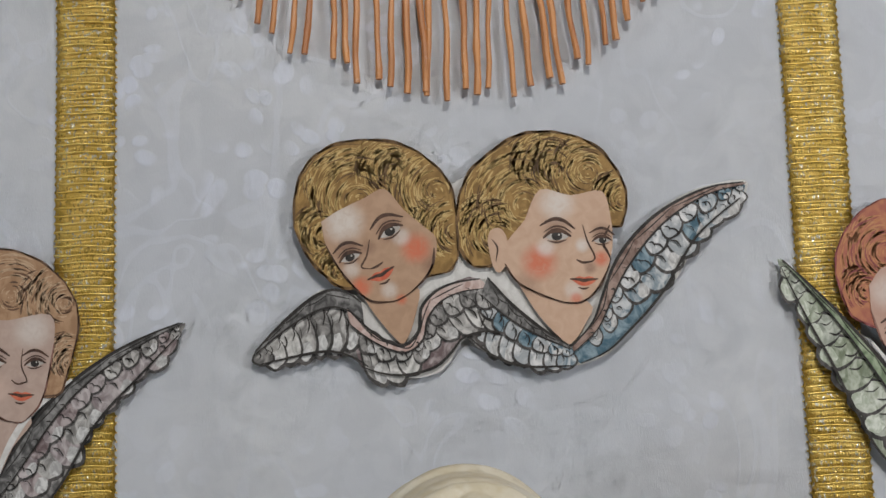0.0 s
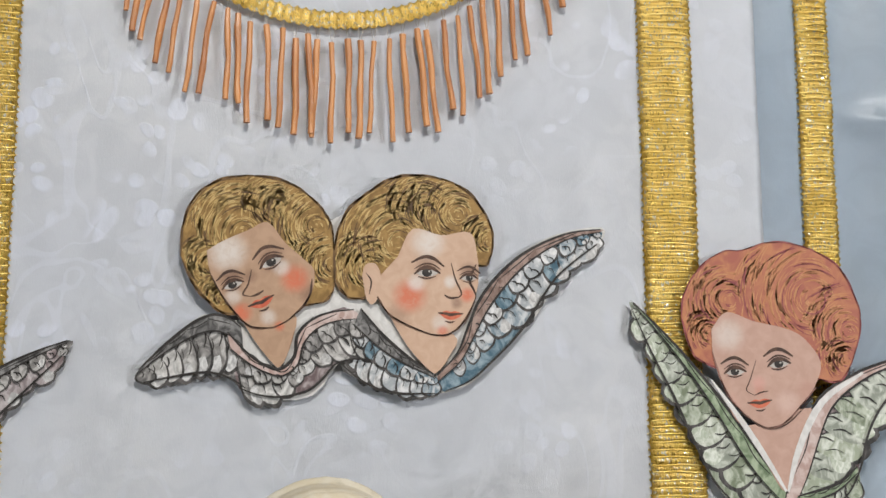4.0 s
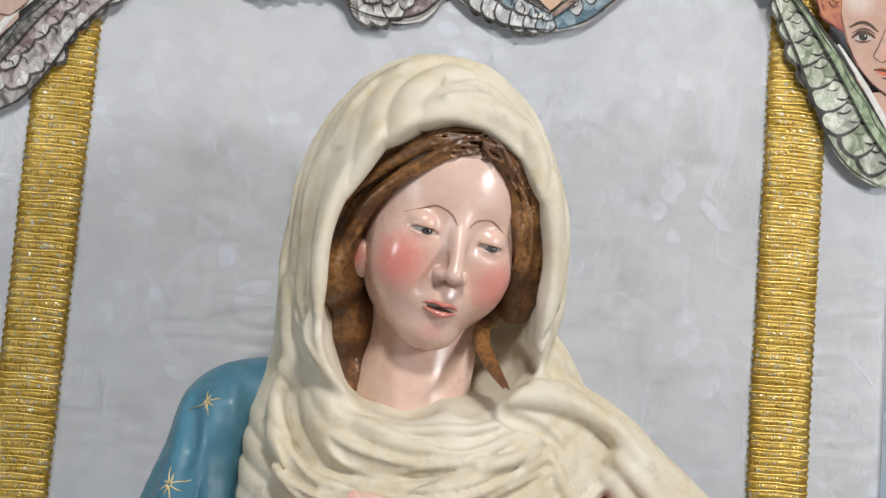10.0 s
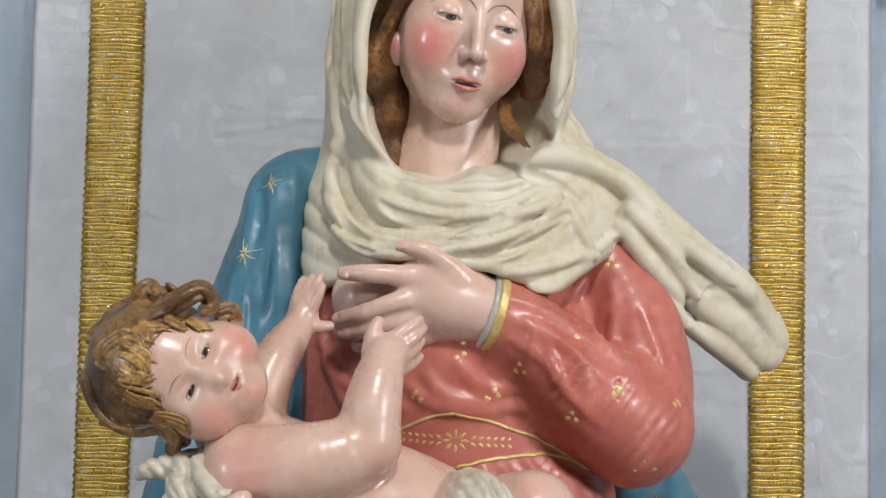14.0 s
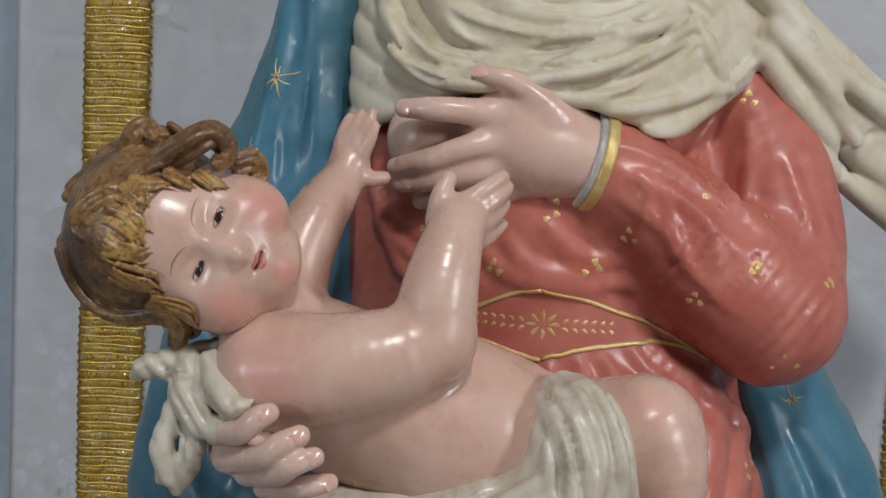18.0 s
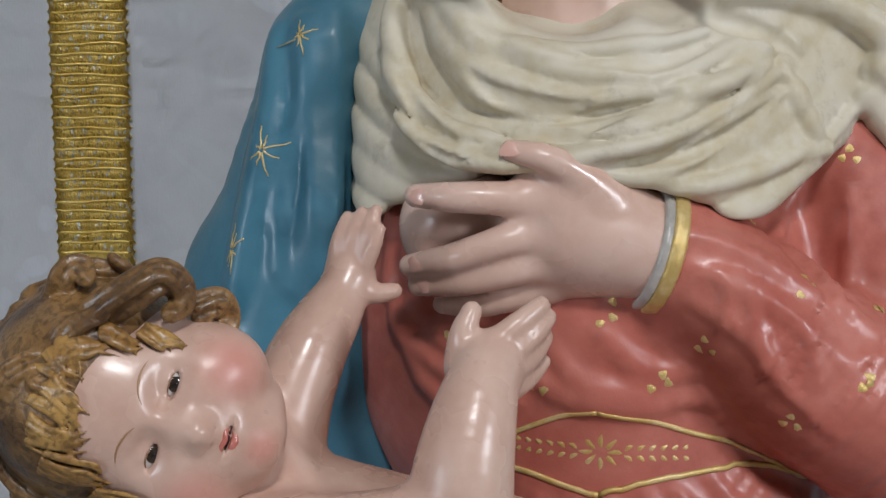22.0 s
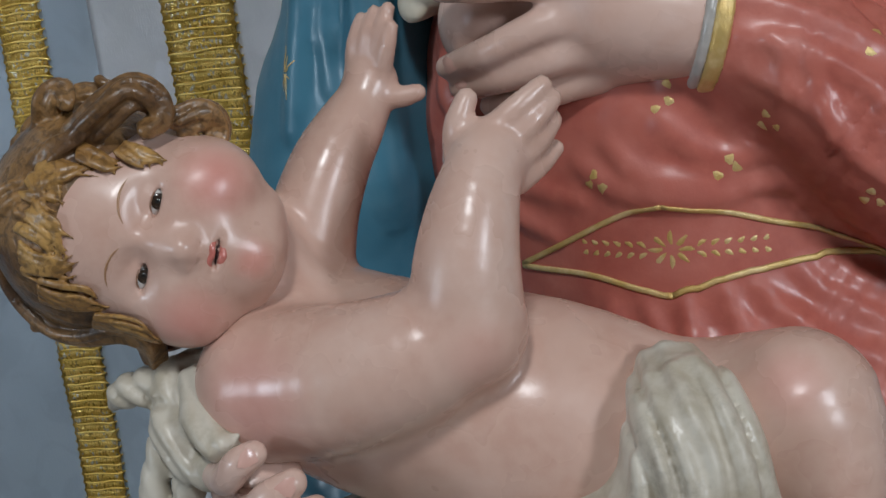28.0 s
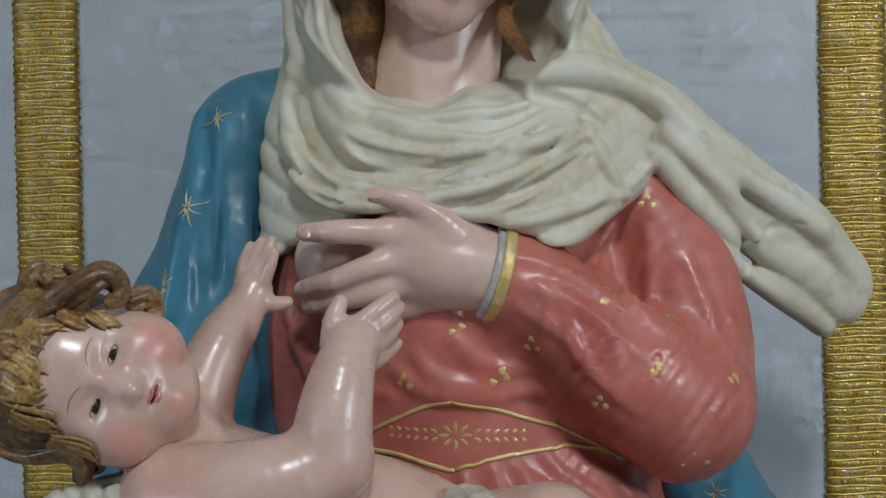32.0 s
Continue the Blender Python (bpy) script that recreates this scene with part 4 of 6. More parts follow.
SLEEVE = (
    ([(0.094, -0.262, 1.716), (0.091, -0.275, 1.680), (0.104, -0.300, 1.646), (0.139, -0.298, 1.628)], .008),
    ([(0.023, -0.308, 1.686), (0.044, -0.315, 1.687), (0.078, -0.318, 1.675), (0.114, -0.315, 1.655)], .007),
    ([(0.028, -0.315, 1.669), (0.052, -0.322, 1.664), (0.082, -0.325, 1.646), (0.109, -0.325, 1.621)], .007),
    ([(0.028, -0.313, 1.652), (0.054, -0.322, 1.636), (0.072, -0.322, 1.611), (0.099, -0.318, 1.586)], .007),
    ([(0.053, -0.318, 1.657), (0.062, -0.326, 1.636), (0.061, -0.318, 1.617)], .006),
    ([(0.079, -0.322, 1.645), (0.089, -0.328, 1.621), (0.086, -0.318, 1.594)], .006),
    ([(0.040, -0.316, 1.669), (0.044, -0.322, 1.653), (0.039, -0.315, 1.637)], .005),
    ([(0.150, -0.290, 1.630), (0.134, -0.305, 1.623), (0.110, -0.318, 1.627)], .008),
    ([(0.144, -0.262, 1.683), (0.158, -0.270, 1.638), (0.165, -0.275, 1.594)], .007),
    ([(0.112, -0.262, 1.704), (0.119, -0.270, 1.668), (0.133, -0.285, 1.638)], .007),
)
for pts, r in SLEEVE:
    c.ridge(pts, r * .8, .0030, rise=.6)
c.groove([(0.125, -0.330, 1.622), (0.151, -0.305, 1.636), (0.176, -0.275, 1.644)], .006)
c.groove([(0.083, -0.275, 1.702), (0.083, -0.285, 1.671), (0.093, -0.300, 1.650)], .006)
# gathered bodice above the belt and skirt below it
for pts, r in (
    ([(-0.138, -0.229, 1.723), (-0.135, -0.239, 1.681), (-0.129, -0.247, 1.644), (-0.104, -0.265, 1.610), (-0.059, -0.284, 1.595)], .009),
    ([(-0.123, -0.249, 1.713), (-0.123, -0.253, 1.672), (-0.110, -0.264, 1.636), (-0.082, -0.278, 1.611)], .008),
    ([(-0.129, -0.247, 1.635), (-0.111, -0.258, 1.600), (-0.072, -0.276, 1.576)], .008),
    ([(-0.039, -0.292, 1.622), (-0.025, -0.292, 1.606), (0.006, -0.292, 1.602), (0.041, -0.286, 1.617)], .009),
    ([(-0.056, -0.288, 1.613), (-0.029, -0.291, 1.596), (0.015, -0.289, 1.594), (0.051, -0.282, 1.608)], .009),
    ([(-0.013, -0.295, 1.632), (0.005, -0.293, 1.616), (0.032, -0.288, 1.612)], .008),
    ([(0.028, -0.288, 1.599), (0.051, -0.280, 1.595), (0.076, -0.265, 1.581)], .008),
    ([(0.070, -0.275, 1.697), (0.075, -0.270, 1.715), (0.089, -0.257, 1.735)], .008),
    ([(-0.044, -0.273, 1.541), (-0.033, -0.265, 1.514), (-0.017, -0.240, 1.464)], .009),
    ([(-0.008, -0.276, 1.539), (0.001, -0.263, 1.506), (0.011, -0.239, 1.465)], .010),
    ([(0.023, -0.275, 1.546), (0.039, -0.257, 1.511), (0.055, -0.212, 1.463)], .009),
    ([(0.055, -0.266, 1.553), (0.078, -0.234, 1.514), (0.100, -0.190, 1.461)], .010),
    ([(0.079, -0.249, 1.555), (0.113, -0.188, 1.514), (0.133, -0.196, 1.463)], .010),
    ([(-0.026, -0.275, 1.540), (-0.018, -0.271, 1.524), (-0.010, -0.264, 1.506)], .006),
    ([(0.010, -0.276, 1.544), (0.016, -0.267, 1.521), (0.027, -0.251, 1.492)], .006),
    ([(0.041, -0.272, 1.553), (0.052, -0.259, 1.530), (0.067, -0.238, 1.505)], .006),
):
    c.ridge(pts, r * .8, .005)
c.pleat(lambda x, y, z: 2 * math.pi * (x + .10 * (1.55 - z)) / .024, .0050, lambda x, y, z: (1.545 - z) * 25 + 0 * x + 0 * y)
c.pleat(lambda x, y, z: 2 * math.pi * (x * .80 - z * .62) / .0095, .0022, lambda x, y, z: np.minimum(np.minimum((1.705 - z) * 30, (x - .02) * 25), (-.262 - y) * 60))
c.pleat(lambda x, y, z: 2 * math.pi * (x * .85 - z * .5) / .021, .0036, lambda x, y, z: np.minimum((z - 1.605) * 30, (.0 - x) * 25) + 0 * y)
c.ripple(.0006, 48, .4, (1, 1, .5))
dress = mother.put(c, CORAL)

# gilt edge of the cuff and its worn silver lining
W0, W1 = np.array((0.018, -0.282, 1.673)), np.array((0.004, -0.284, 1.677))
c = Clay((-.03, -.36, 1.6), (.09, -.2, 1.77), .0015)
ax = (W1 - W0) / np.linalg.norm(W1 - W0)
s1 = np.cross(ax, (0, 1, 0))
s1 /= np.linalg.norm(s1)
s2 = np.cross(ax, s1)
ring = lambda p, r: [tuple(p + r * (math.cos(a) * s1 + math.sin(a) * s2)) for a in np.linspace(0, 2 * math.pi, 25)]
for k in range(3):
    c.rope(ring(W0 + (.0005 + .0024 * k) * ax, .0312), .0019, .002, 1)
mother.put(c, LEAF)
c = Clay((-.03, -.36, 1.6), (.09, -.2, 1.77), .0015)
for k in range(2):
    c.rope(ring(W0 + (.0078 + .002 * k) * ax, .0300 - .0006 * k), .0020, .002, 1)
mother.put(c, SILVERED)

# hand laid on the breast
c = Clay((-.16, -.36, 1.58), (.07, -.2, 1.76), .0016)
c.rope([(0.021, -0.284, 1.673), (-0.003, -0.288, 1.679), (-0.030, -0.288, 1.686)], (.027, .026, .025), .01)
c.ball((-0.025, -0.284, 1.685), (.041, .020, .034), .012)
c.ball((-0.044, -0.272, 1.671), (.030, .018, .024), .012)
c.ball((-0.035, -0.296, 1.706), (.026, .014, .017), .012)
for pts, r in (
    ([(-0.039, -0.292, 1.699), (-0.064, -0.304, 1.703), (-0.088, -0.306, 1.704), (-0.108, -0.298, 1.704)], (.0115, .0088, .0078, .0060)),
    ([(-0.041, -0.294, 1.686), (-0.063, -0.303, 1.682), (-0.089, -0.300, 1.673), (-0.112, -0.286, 1.667)], (.011, .0086, .0076, .0058)),
    ([(-0.043, -0.290, 1.671), (-0.062, -0.298, 1.666), (-0.084, -0.295, 1.660), (-0.108, -0.282, 1.656)], (.011, .0084, .0072, .0054)),
    ([(-0.044, -0.282, 1.656), (-0.062, -0.288, 1.651), (-0.079, -0.284, 1.646), (-0.096, -0.275, 1.645)], (.010, .0078, .0066, .0050)),
    ([(-0.009, -0.293, 1.698), (-0.025, -0.304, 1.713), (-0.043, -0.310, 1.723), (-0.061, -0.308, 1.727)], (.015, .0092, .0074, .0054)),
):
    c.rope(pts, r, .006)
c.ball((-0.085, -0.264, 1.685), (.034, .026, .032), .004)
c.ball((-0.071, -0.264, 1.661), (.032, .020, .022), .008)
knuckles = mother.put(c, SKIN.m)
for p in ((-0.110, -0.310, 1.705), (-0.113, -0.300, 1.668), (-0.109, -0.296, 1.657), (-0.097, -0.290, 1.646), (-0.063, -0.320, 1.729)):
    gilt_dab(mother, knuckles, p, .0042, NAIL, .0003, 1.25, 0)

# blue mantle: over one shoulder, round the back and down both sides
c = Clay((-.40, -.36, 1.00), (.34, -.02, 1.84), .003)
c.rope([(-0.127, -0.170, 1.791), (-0.152, -0.180, 1.789), (-0.165, -0.185, 1.774)], (.034, .030, .030), .02)
c.rope([(-0.166, -0.182, 1.775), (-0.173, -0.185, 1.731), (-0.181, -0.185, 1.677), (-0.191, -0.185, 1.609)], (.030, .039, .049, .055), .02)
c.rope([(-0.208, -0.170, 1.640), (-0.218, -0.170, 1.581), (-0.221, -0.175, 1.504), (-0.220, -0.180, 1.437)], (.043, .051, .064, .080), .03)
c.rope([(-.14, -.17, 1.40), (-.15, -.18, 1.2), (-.15, -.19, .97)], (.115, .14, .16), .04)
c.rope([(.12, -.12, 1.60), (.15, -.13, 1.5), (.175, -.15, 1.40), (.18, -.17, 1.2), (.18, -.18, .97)], (.05, .064, .085, .11, .13), .03)
c.ball((0, -.1, 1.62), (.15, .06, .2), .03)
c.rope([(-0.159, -0.150, 1.681), (-0.160, -0.150, 1.622), (-0.160, -0.150, 1.562), (-0.157, -0.150, 1.503)], (.045, .05, .055, .06), .02)
for pts, r in (
    ([(-0.157, -0.225, 1.801), (-0.151, -0.240, 1.762), (-0.150, -0.250, 1.720), (-0.152, -0.250, 1.678)], .011),
    ([(-0.174, -0.222, 1.796), (-0.167, -0.235, 1.752), (-0.167, -0.245, 1.696), (-0.178, -0.250, 1.649)], .009),
    ([(-0.193, -0.205, 1.787), (-0.196, -0.222, 1.738), (-0.207, -0.232, 1.685), (-0.219, -0.240, 1.638)], .010),
    ([(-0.181, -0.218, 1.800), (-0.181, -0.232, 1.752), (-0.186, -0.242, 1.704), (-0.192, -0.250, 1.658)], .006),
    ([(-0.151, -0.245, 1.726), (-0.153, -0.250, 1.671), (-0.155, -0.250, 1.607), (-0.149, -0.250, 1.571)], .012),
    ([(-0.264, -0.260, 1.521), (-0.271, -0.270, 1.478), (-0.274, -0.280, 1.442), (-0.277, -0.290, 1.407)], .012),
    ([(-0.247, -0.270, 1.493), (-0.250, -0.285, 1.459), (-0.252, -0.300, 1.410)], .013),
    ([(-0.220, -0.280, 1.466), (-0.221, -0.295, 1.440), (-0.222, -0.300, 1.405)], .012),
    ([(-0.197, -0.290, 1.454), (-0.192, -0.300, 1.431), (-0.184, -0.300, 1.405)], .012),
    ([(0.120, -0.200, 1.547), (0.146, -0.215, 1.510), (0.167, -0.225, 1.457), (0.184, -0.230, 1.401)], .012),
    ([(0.145, -0.200, 1.524), (0.178, -0.205, 1.489), (0.199, -0.210, 1.446), (0.217, -0.215, 1.398)], .012),
    ([(0.135, -0.210, 1.525), (0.155, -0.220, 1.479), (0.166, -0.225, 1.433)], .008),
):
    c.ridge(pts, r * 1.1, .006, rise=.7)
for pts in ([(-0.162, -0.245, 1.784), (-0.157, -0.262, 1.737), (-0.158, -0.270, 1.687)], [(-0.253, -0.290, 1.511), (-0.255, -0.310, 1.464), (-0.256, -0.330, 1.419)], [(-0.231, -0.300, 1.477), (-0.231, -0.320, 1.450), (-0.233, -0.330, 1.413)], [(-0.205, -0.310, 1.459), (-0.202, -0.330, 1.431), (-0.198, -0.330, 1.407)], [(0.124, -0.240, 1.529), (0.153, -0.250, 1.481), (0.170, -0.250, 1.423)]):
    c.groove(pts, .009, .010)
c.ripple(.0006, 40, 2.2, (1, 1, .4))
mantle = mother.put(c, BLUE)

# the hand that holds the child from below
c = Clay((-.24, -.52, 1.46), (-.10, -.36, 1.60), .0016)
c.ball((-0.185, -0.420, 1.512), (.020, .020, .016), .008)
for pts, r in (
    ([(-0.199, -0.430, 1.524), (-0.183, -0.455, 1.528), (-0.173, -0.462, 1.537), (-0.167, -0.460, 1.540)], (.008, .0068, .0066, .0056)),
    ([(-0.193, -0.430, 1.508), (-0.171, -0.460, 1.516), (-0.160, -0.468, 1.525), (-0.150, -0.466, 1.530)], (.008, .0071, .0068, .0058)),
    ([(-0.181, -0.430, 1.501), (-0.163, -0.458, 1.507), (-0.153, -0.468, 1.515), (-0.142, -0.466, 1.519)], (.008, .0068, .0065, .0055)),
    ([(-0.172, -0.425, 1.492), (-0.156, -0.448, 1.497), (-0.144, -0.455, 1.501), (-0.135, -0.450, 1.502)], (.007, .0064, .006, .005)),
):
    c.rope(pts, r, .0018)
low = mother.put(c, SKIN.m)
for p in ((-0.166, -0.468, 1.541), (-0.150, -0.474, 1.531), (-0.142, -0.473, 1.520), (-0.134, -0.456, 1.503)):
    gilt_dab(mother, low, p, .0036, NAIL, .0003, 1.25, .5)

# gold painting: belt borders, belt flowers, sprigs, stars
gilt_line(mother, dress, [(-0.093, -0.261, 1.561), (-0.061, -0.279, 1.577), (-0.039, -0.287, 1.587), (-0.016, -0.290, 1.594)], .0015, LEAF)
gilt_line(mother, dress, [(-0.016, -0.290, 1.594), (0.011, -0.288, 1.587), (0.044, -0.278, 1.576), (0.087, -0.252, 1.566), (0.114, -0.217, 1.558)], .0015, LEAF)
gilt_line(mother, dress, [(-0.093, -0.260, 1.560), (-0.058, -0.276, 1.558), (-0.035, -0.280, 1.552), (-0.013, -0.280, 1.545)], .0017, LEAF)
gilt_line(mother, dress, [(-0.013, -0.280, 1.545), (0.009, -0.281, 1.553), (0.045, -0.274, 1.558), (0.087, -0.249, 1.559), (0.114, -0.216, 1.557)], .0017, LEAF)
flower = (-0.014, -0.286, 1.570)
for k in range(8):
    a = math.pi * k / 4
    gilt_dab(mother, dress, (flower[0] + .0075 * math.cos(a), flower[1], flower[2] + .006 * math.sin(a)), .0019, LEAF, long=2.7, ang=a)
for k in range(1, 7):
    for q in (-1, 1):
        for s in (-1, 1):
            gilt_dab(mother, dress, (flower[0] + q * (.008 + .0062 * k), flower[1], flower[2] + s * .0028 - .0002 * k * q), .0017, LEAF, long=2.3 - .15 * k, ang=q * s * .6)
for p in ((0.118, -0.250, 1.722), (0.073, -0.270, 1.698), (0.081, -0.300, 1.656), (0.135, -0.285, 1.656), (0.115, -0.325, 1.616), (0.168, -0.290, 1.605), (0.016, -0.300, 1.607), (0.041, -0.300, 1.633), (-0.013, -0.300, 1.643), (0.078, -0.310, 1.593), (0.141, -0.280, 1.563), (-0.096, -0.290, 1.635), (-0.049, -0.290, 1.604), (0.118, -0.240, 1.466), (0.141, -0.230, 1.476)):
    for dx, dz in ((-.0042, -.0022), (.0042, -.0020), (.0006, .0042)):
        gilt_dab(mother, dress, (p[0] + dx, p[1], p[2] + dz), .0030, LEAF)
for p, big in (((-0.198, -0.240, 1.725), 1.0), ((-0.180, -0.230, 1.789), .9), ((-0.222, -0.240, 1.670), 1.0), ((0.174, -0.200, 1.517), .8)):
    for k in range(8):
        a = math.pi * k / 4 + .3
        r0, r1 = .0015 * big, (.016 if k % 2 == 0 else .010) * big
        gilt_line(mother, mantle, [(p[0] + r * math.cos(a), p[1], p[2] + r * math.sin(a)) for r in (r0, r1 * .5, r1)], [.0007, .0006, .0005, .0004, .0003], LEAF, .0002, 2)
mother.finish("mother_statue", "painted mother statue in cream veil, coral dress and blue mantle", "statue")

# ---- the child in her arms: one carved and painted statue ----
IC, IS = (-.2248, -.409, 1.6258), .62
IT = axes_of((.36, -.93, .06), (-.88, -.33, .33))


def ih(x, y, z):
    return tuple(np.array(IC) + IT @ np.array([x, y, z]) * IS)


BABY = painted("child_skin", (.595, .395, .315), (.545, .340, .265), (.635, .450, .37), .28,
               [(ih(-.043, .058, -.046), .021, BLUSH, .42), (ih(.043, .058, -.046), .021, BLUSH, .5), (ih(0, .07, -.08), .012, BLUSH, .3),
                ((-0.167, -0.450, 1.559), .035, (.66, .26, .23), .4), ((-0.038, -0.430, 1.546), .012, (.62, .22, .16), .6), ((0.039, -0.410, 1.542), .022, (.70, .30, .25), .4),
                ((-0.077, -0.440, 1.571), .02, (.70, .34, .28), .35)], coat=0, bump=.13)
CURLS = hair_paint("golden_brown_hair", (.022, .011, .005), (.10, .048, .018), (.30, .165, .06))
FRINGE_HAIR = hair_paint("golden_fringe_hair", (.06, .028, .008), (.26, .13, .035), (.48, .28, .085))
LINEN = painted("linen_cloth", (.57, .52, .43), (.44, .385, .29), (.64, .60, .51), .4, wear=.5, coat=.1, bump=.35, scale=26).m

child = Carving()
brow = face(child, IC, IT, IS, BABY.m, True)

c = Clay((-.27, -.50, 1.42), (.11, -.27, 1.73), .002)
c.rope([ih(0, -.015, -.05), (-0.174, -0.385, 1.571), (-0.155, -0.378, 1.548)], (.032, .031, .04), .012)
c.rope([(-0.162, -0.375, 1.546), (-0.123, -0.378, 1.534), (-0.070, -0.376, 1.519), (-0.023, -0.370, 1.501), (0.005, -0.365, 1.490)], (.042, .050, .054, .050, .045), .02)
c.ball((-0.116, -0.400, 1.543), (.04, .03, .034), .015)
c.rope([(-0.171, -0.418, 1.555), (-0.139, -0.428, 1.559), (-0.109, -0.430, 1.566), (-0.084, -0.425, 1.576)], (.033, .0305, .0275, .0225), .010)
c.rope([(-0.083, -0.425, 1.577), (-0.081, -0.424, 1.600), (-0.077, -0.418, 1.621), (-0.072, -0.408, 1.639)], (.0235, .0215, .0185, .0148), .006)
c.ball((-0.071, -0.402, 1.640), (.0155, .0125, .0165), .005)
for pts, r in (
    ([(-0.083, -0.402, 1.640), (-0.082, -0.404, 1.654), (-0.078, -0.401, 1.664)], (.0075, .0060, .0046)),
    ([(-0.071, -0.404, 1.648), (-0.059, -0.402, 1.658), (-0.048, -0.396, 1.666)], (.0068, .0054, .0042)),
    ([(-0.066, -0.403, 1.643), (-0.053, -0.400, 1.652), (-0.045, -0.393, 1.660)], (.0066, .0053, .0041)),
    ([(-0.063, -0.401, 1.636), (-0.052, -0.397, 1.644), (-0.046, -0.390, 1.651)], (.0064, .0052, .0040)),
    ([(-0.062, -0.399, 1.629), (-0.053, -0.394, 1.634), (-0.047, -0.387, 1.639)], (.0060, .0049, .0038)),
):
    c.rope(pts, r, .0022)
c.rope([(-0.168, -0.366, 1.590), (-0.164, -0.358, 1.614), (-0.156, -0.349, 1.635), (-0.148, -0.339, 1.649), (-0.142, -0.332, 1.659)], (.021, .0200, .0180, .0155, .0128), .006)
c.ball((-0.138, -0.329, 1.668), (.0125, .0105, .0135), .005)
for pts, r in (
    ([(-0.145, -0.328, 1.674), (-0.143, -0.329, 1.686), (-0.139, -0.327, 1.697)], (.0050, .0042, .0032)),
    ([(-0.140, -0.330, 1.676), (-0.136, -0.331, 1.689), (-0.132, -0.329, 1.699)], (.0050, .0042, .0033)),
    ([(-0.135, -0.331, 1.676), (-0.129, -0.333, 1.690), (-0.125, -0.331, 1.700)], (.0050, .0042, .0033)),
    ([(-0.131, -0.333, 1.673), (-0.126, -0.336, 1.684), (-0.123, -0.336, 1.692)], (.0048, .0040, .0031)),
    ([(-0.135, -0.332, 1.662), (-0.125, -0.331, 1.660), (-0.117, -0.329, 1.661)], (.0064, .0052, .0042)),
):
    c.rope(pts, r, .0018)
c.rope([(-0.002, -0.365, 1.495), (0.019, -0.375, 1.511), (0.039, -0.385, 1.523)], (.046, .040, .0325), .012)
c.rope([(0.042, -0.388, 1.521), (0.051, -0.398, 1.502), (0.055, -0.402, 1.477), (0.057, -0.405, 1.441)], (.0325, .024, .0180, .0170), .008)
c.rope([(0.000, -0.350, 1.473), (0.027, -0.380, 1.464), (0.049, -0.392, 1.451), (0.075, -0.400, 1.430)], (.04, .030, .022, .018), .008)
c.ball((-0.037, -0.435, 1.547), (.0022, .0022, .0022), .006, op="cut")
child.put(c, BABY.m)
c = Clay(np.array(ih(-.07, -.01, -.03)) - .03, np.array(ih(-.07, -.01, -.03)) + .03, .0013)
c.ball(ih(-.073, -.002, -.028), (.0075, .010, .012), .002, IT)
c.ball(ih(-.077, .006, -.028), (.003, .006, .007), .002, IT, "cut")
child.put(c, BABY.m)

# curly hair
c = Clay(np.array(IC) - .082, np.array(IC) + .082, .00105)
c.ball(ih(0, -.014, .022), np.array((.080, .080, .079)) * IS, .006, IT)
c.ball(ih(0, .088, -.042), np.array((.072, .080, .090)) * IS, .006, IT, "cut")


def scalp(a, b, lift=0.0):
    """A place on the hair: b from the crown (0) outwards, in the direction a."""
    return np.array([math.sin(a) * math.sin(b) * (.078 + lift), -.018 - math.cos(b * .9) * .03 + math.cos(b) * .0 + (.078 + lift) * (.45 * math.sin(b) * math.cos(a * .5) ** 2), .018 + (.080 + lift) * (math.cos(b) * .85 + .18 * math.sin(b) * math.cos(a))])


rnd = random.Random(8)


def lock(a, b0, b1, thick, sway, turns, side):
    """A carved lock that runs over the head and winds into a curl at its end."""
    pts, rad = [], []
    for k in range(7):
        w = k / 6
        p = scalp(a + sway * math.sin(3.6 * w), b0 + (b1 - b0) * w, .004 + .004 * math.sin(3.1 * w))
        pts.append(p)
        rad.append(thick * (.6 + .4 * math.sin(2.6 * w + .3)))
    end, d = pts[-1], pts[-1] - pts[-2]
    d /= np.linalg.norm(d)
    out = end - np.array([0, -.01, .015])
    out /= np.linalg.norm(out)
    s_ = np.cross(out, d) * side
    r = thick * 1.35
    mid = end + s_ * r + out * .003
    for k in range(1, 10):
        w = k / 9
        t = turns * 6.283 * w
        rr = r * (1 - .72 * w)
        pts.append(mid - s_ * rr * math.cos(t) + d * rr * math.sin(t) + out * .011 * w)
        rad.append(thick * (.85 - .45 * w))
    c.rope([ih(*p) for p in pts], np.array(rad) * IS, .0016, 1)


for a in np.linspace(-2.9, 2.9, 10):
    for k in range(3):
        # low relief of combed strands
        lock(a + .06 * (k - 1) + rnd.uniform(-.06, .06), .15, 1.18 + .10 * math.sin(a * 5) + .03 * k, rnd.uniform(.0050, .0070), .30 * math.sin(a * 3.7), .45 + .1 * k, 1 if math.sin(a * 4.3) > 0 else -1)


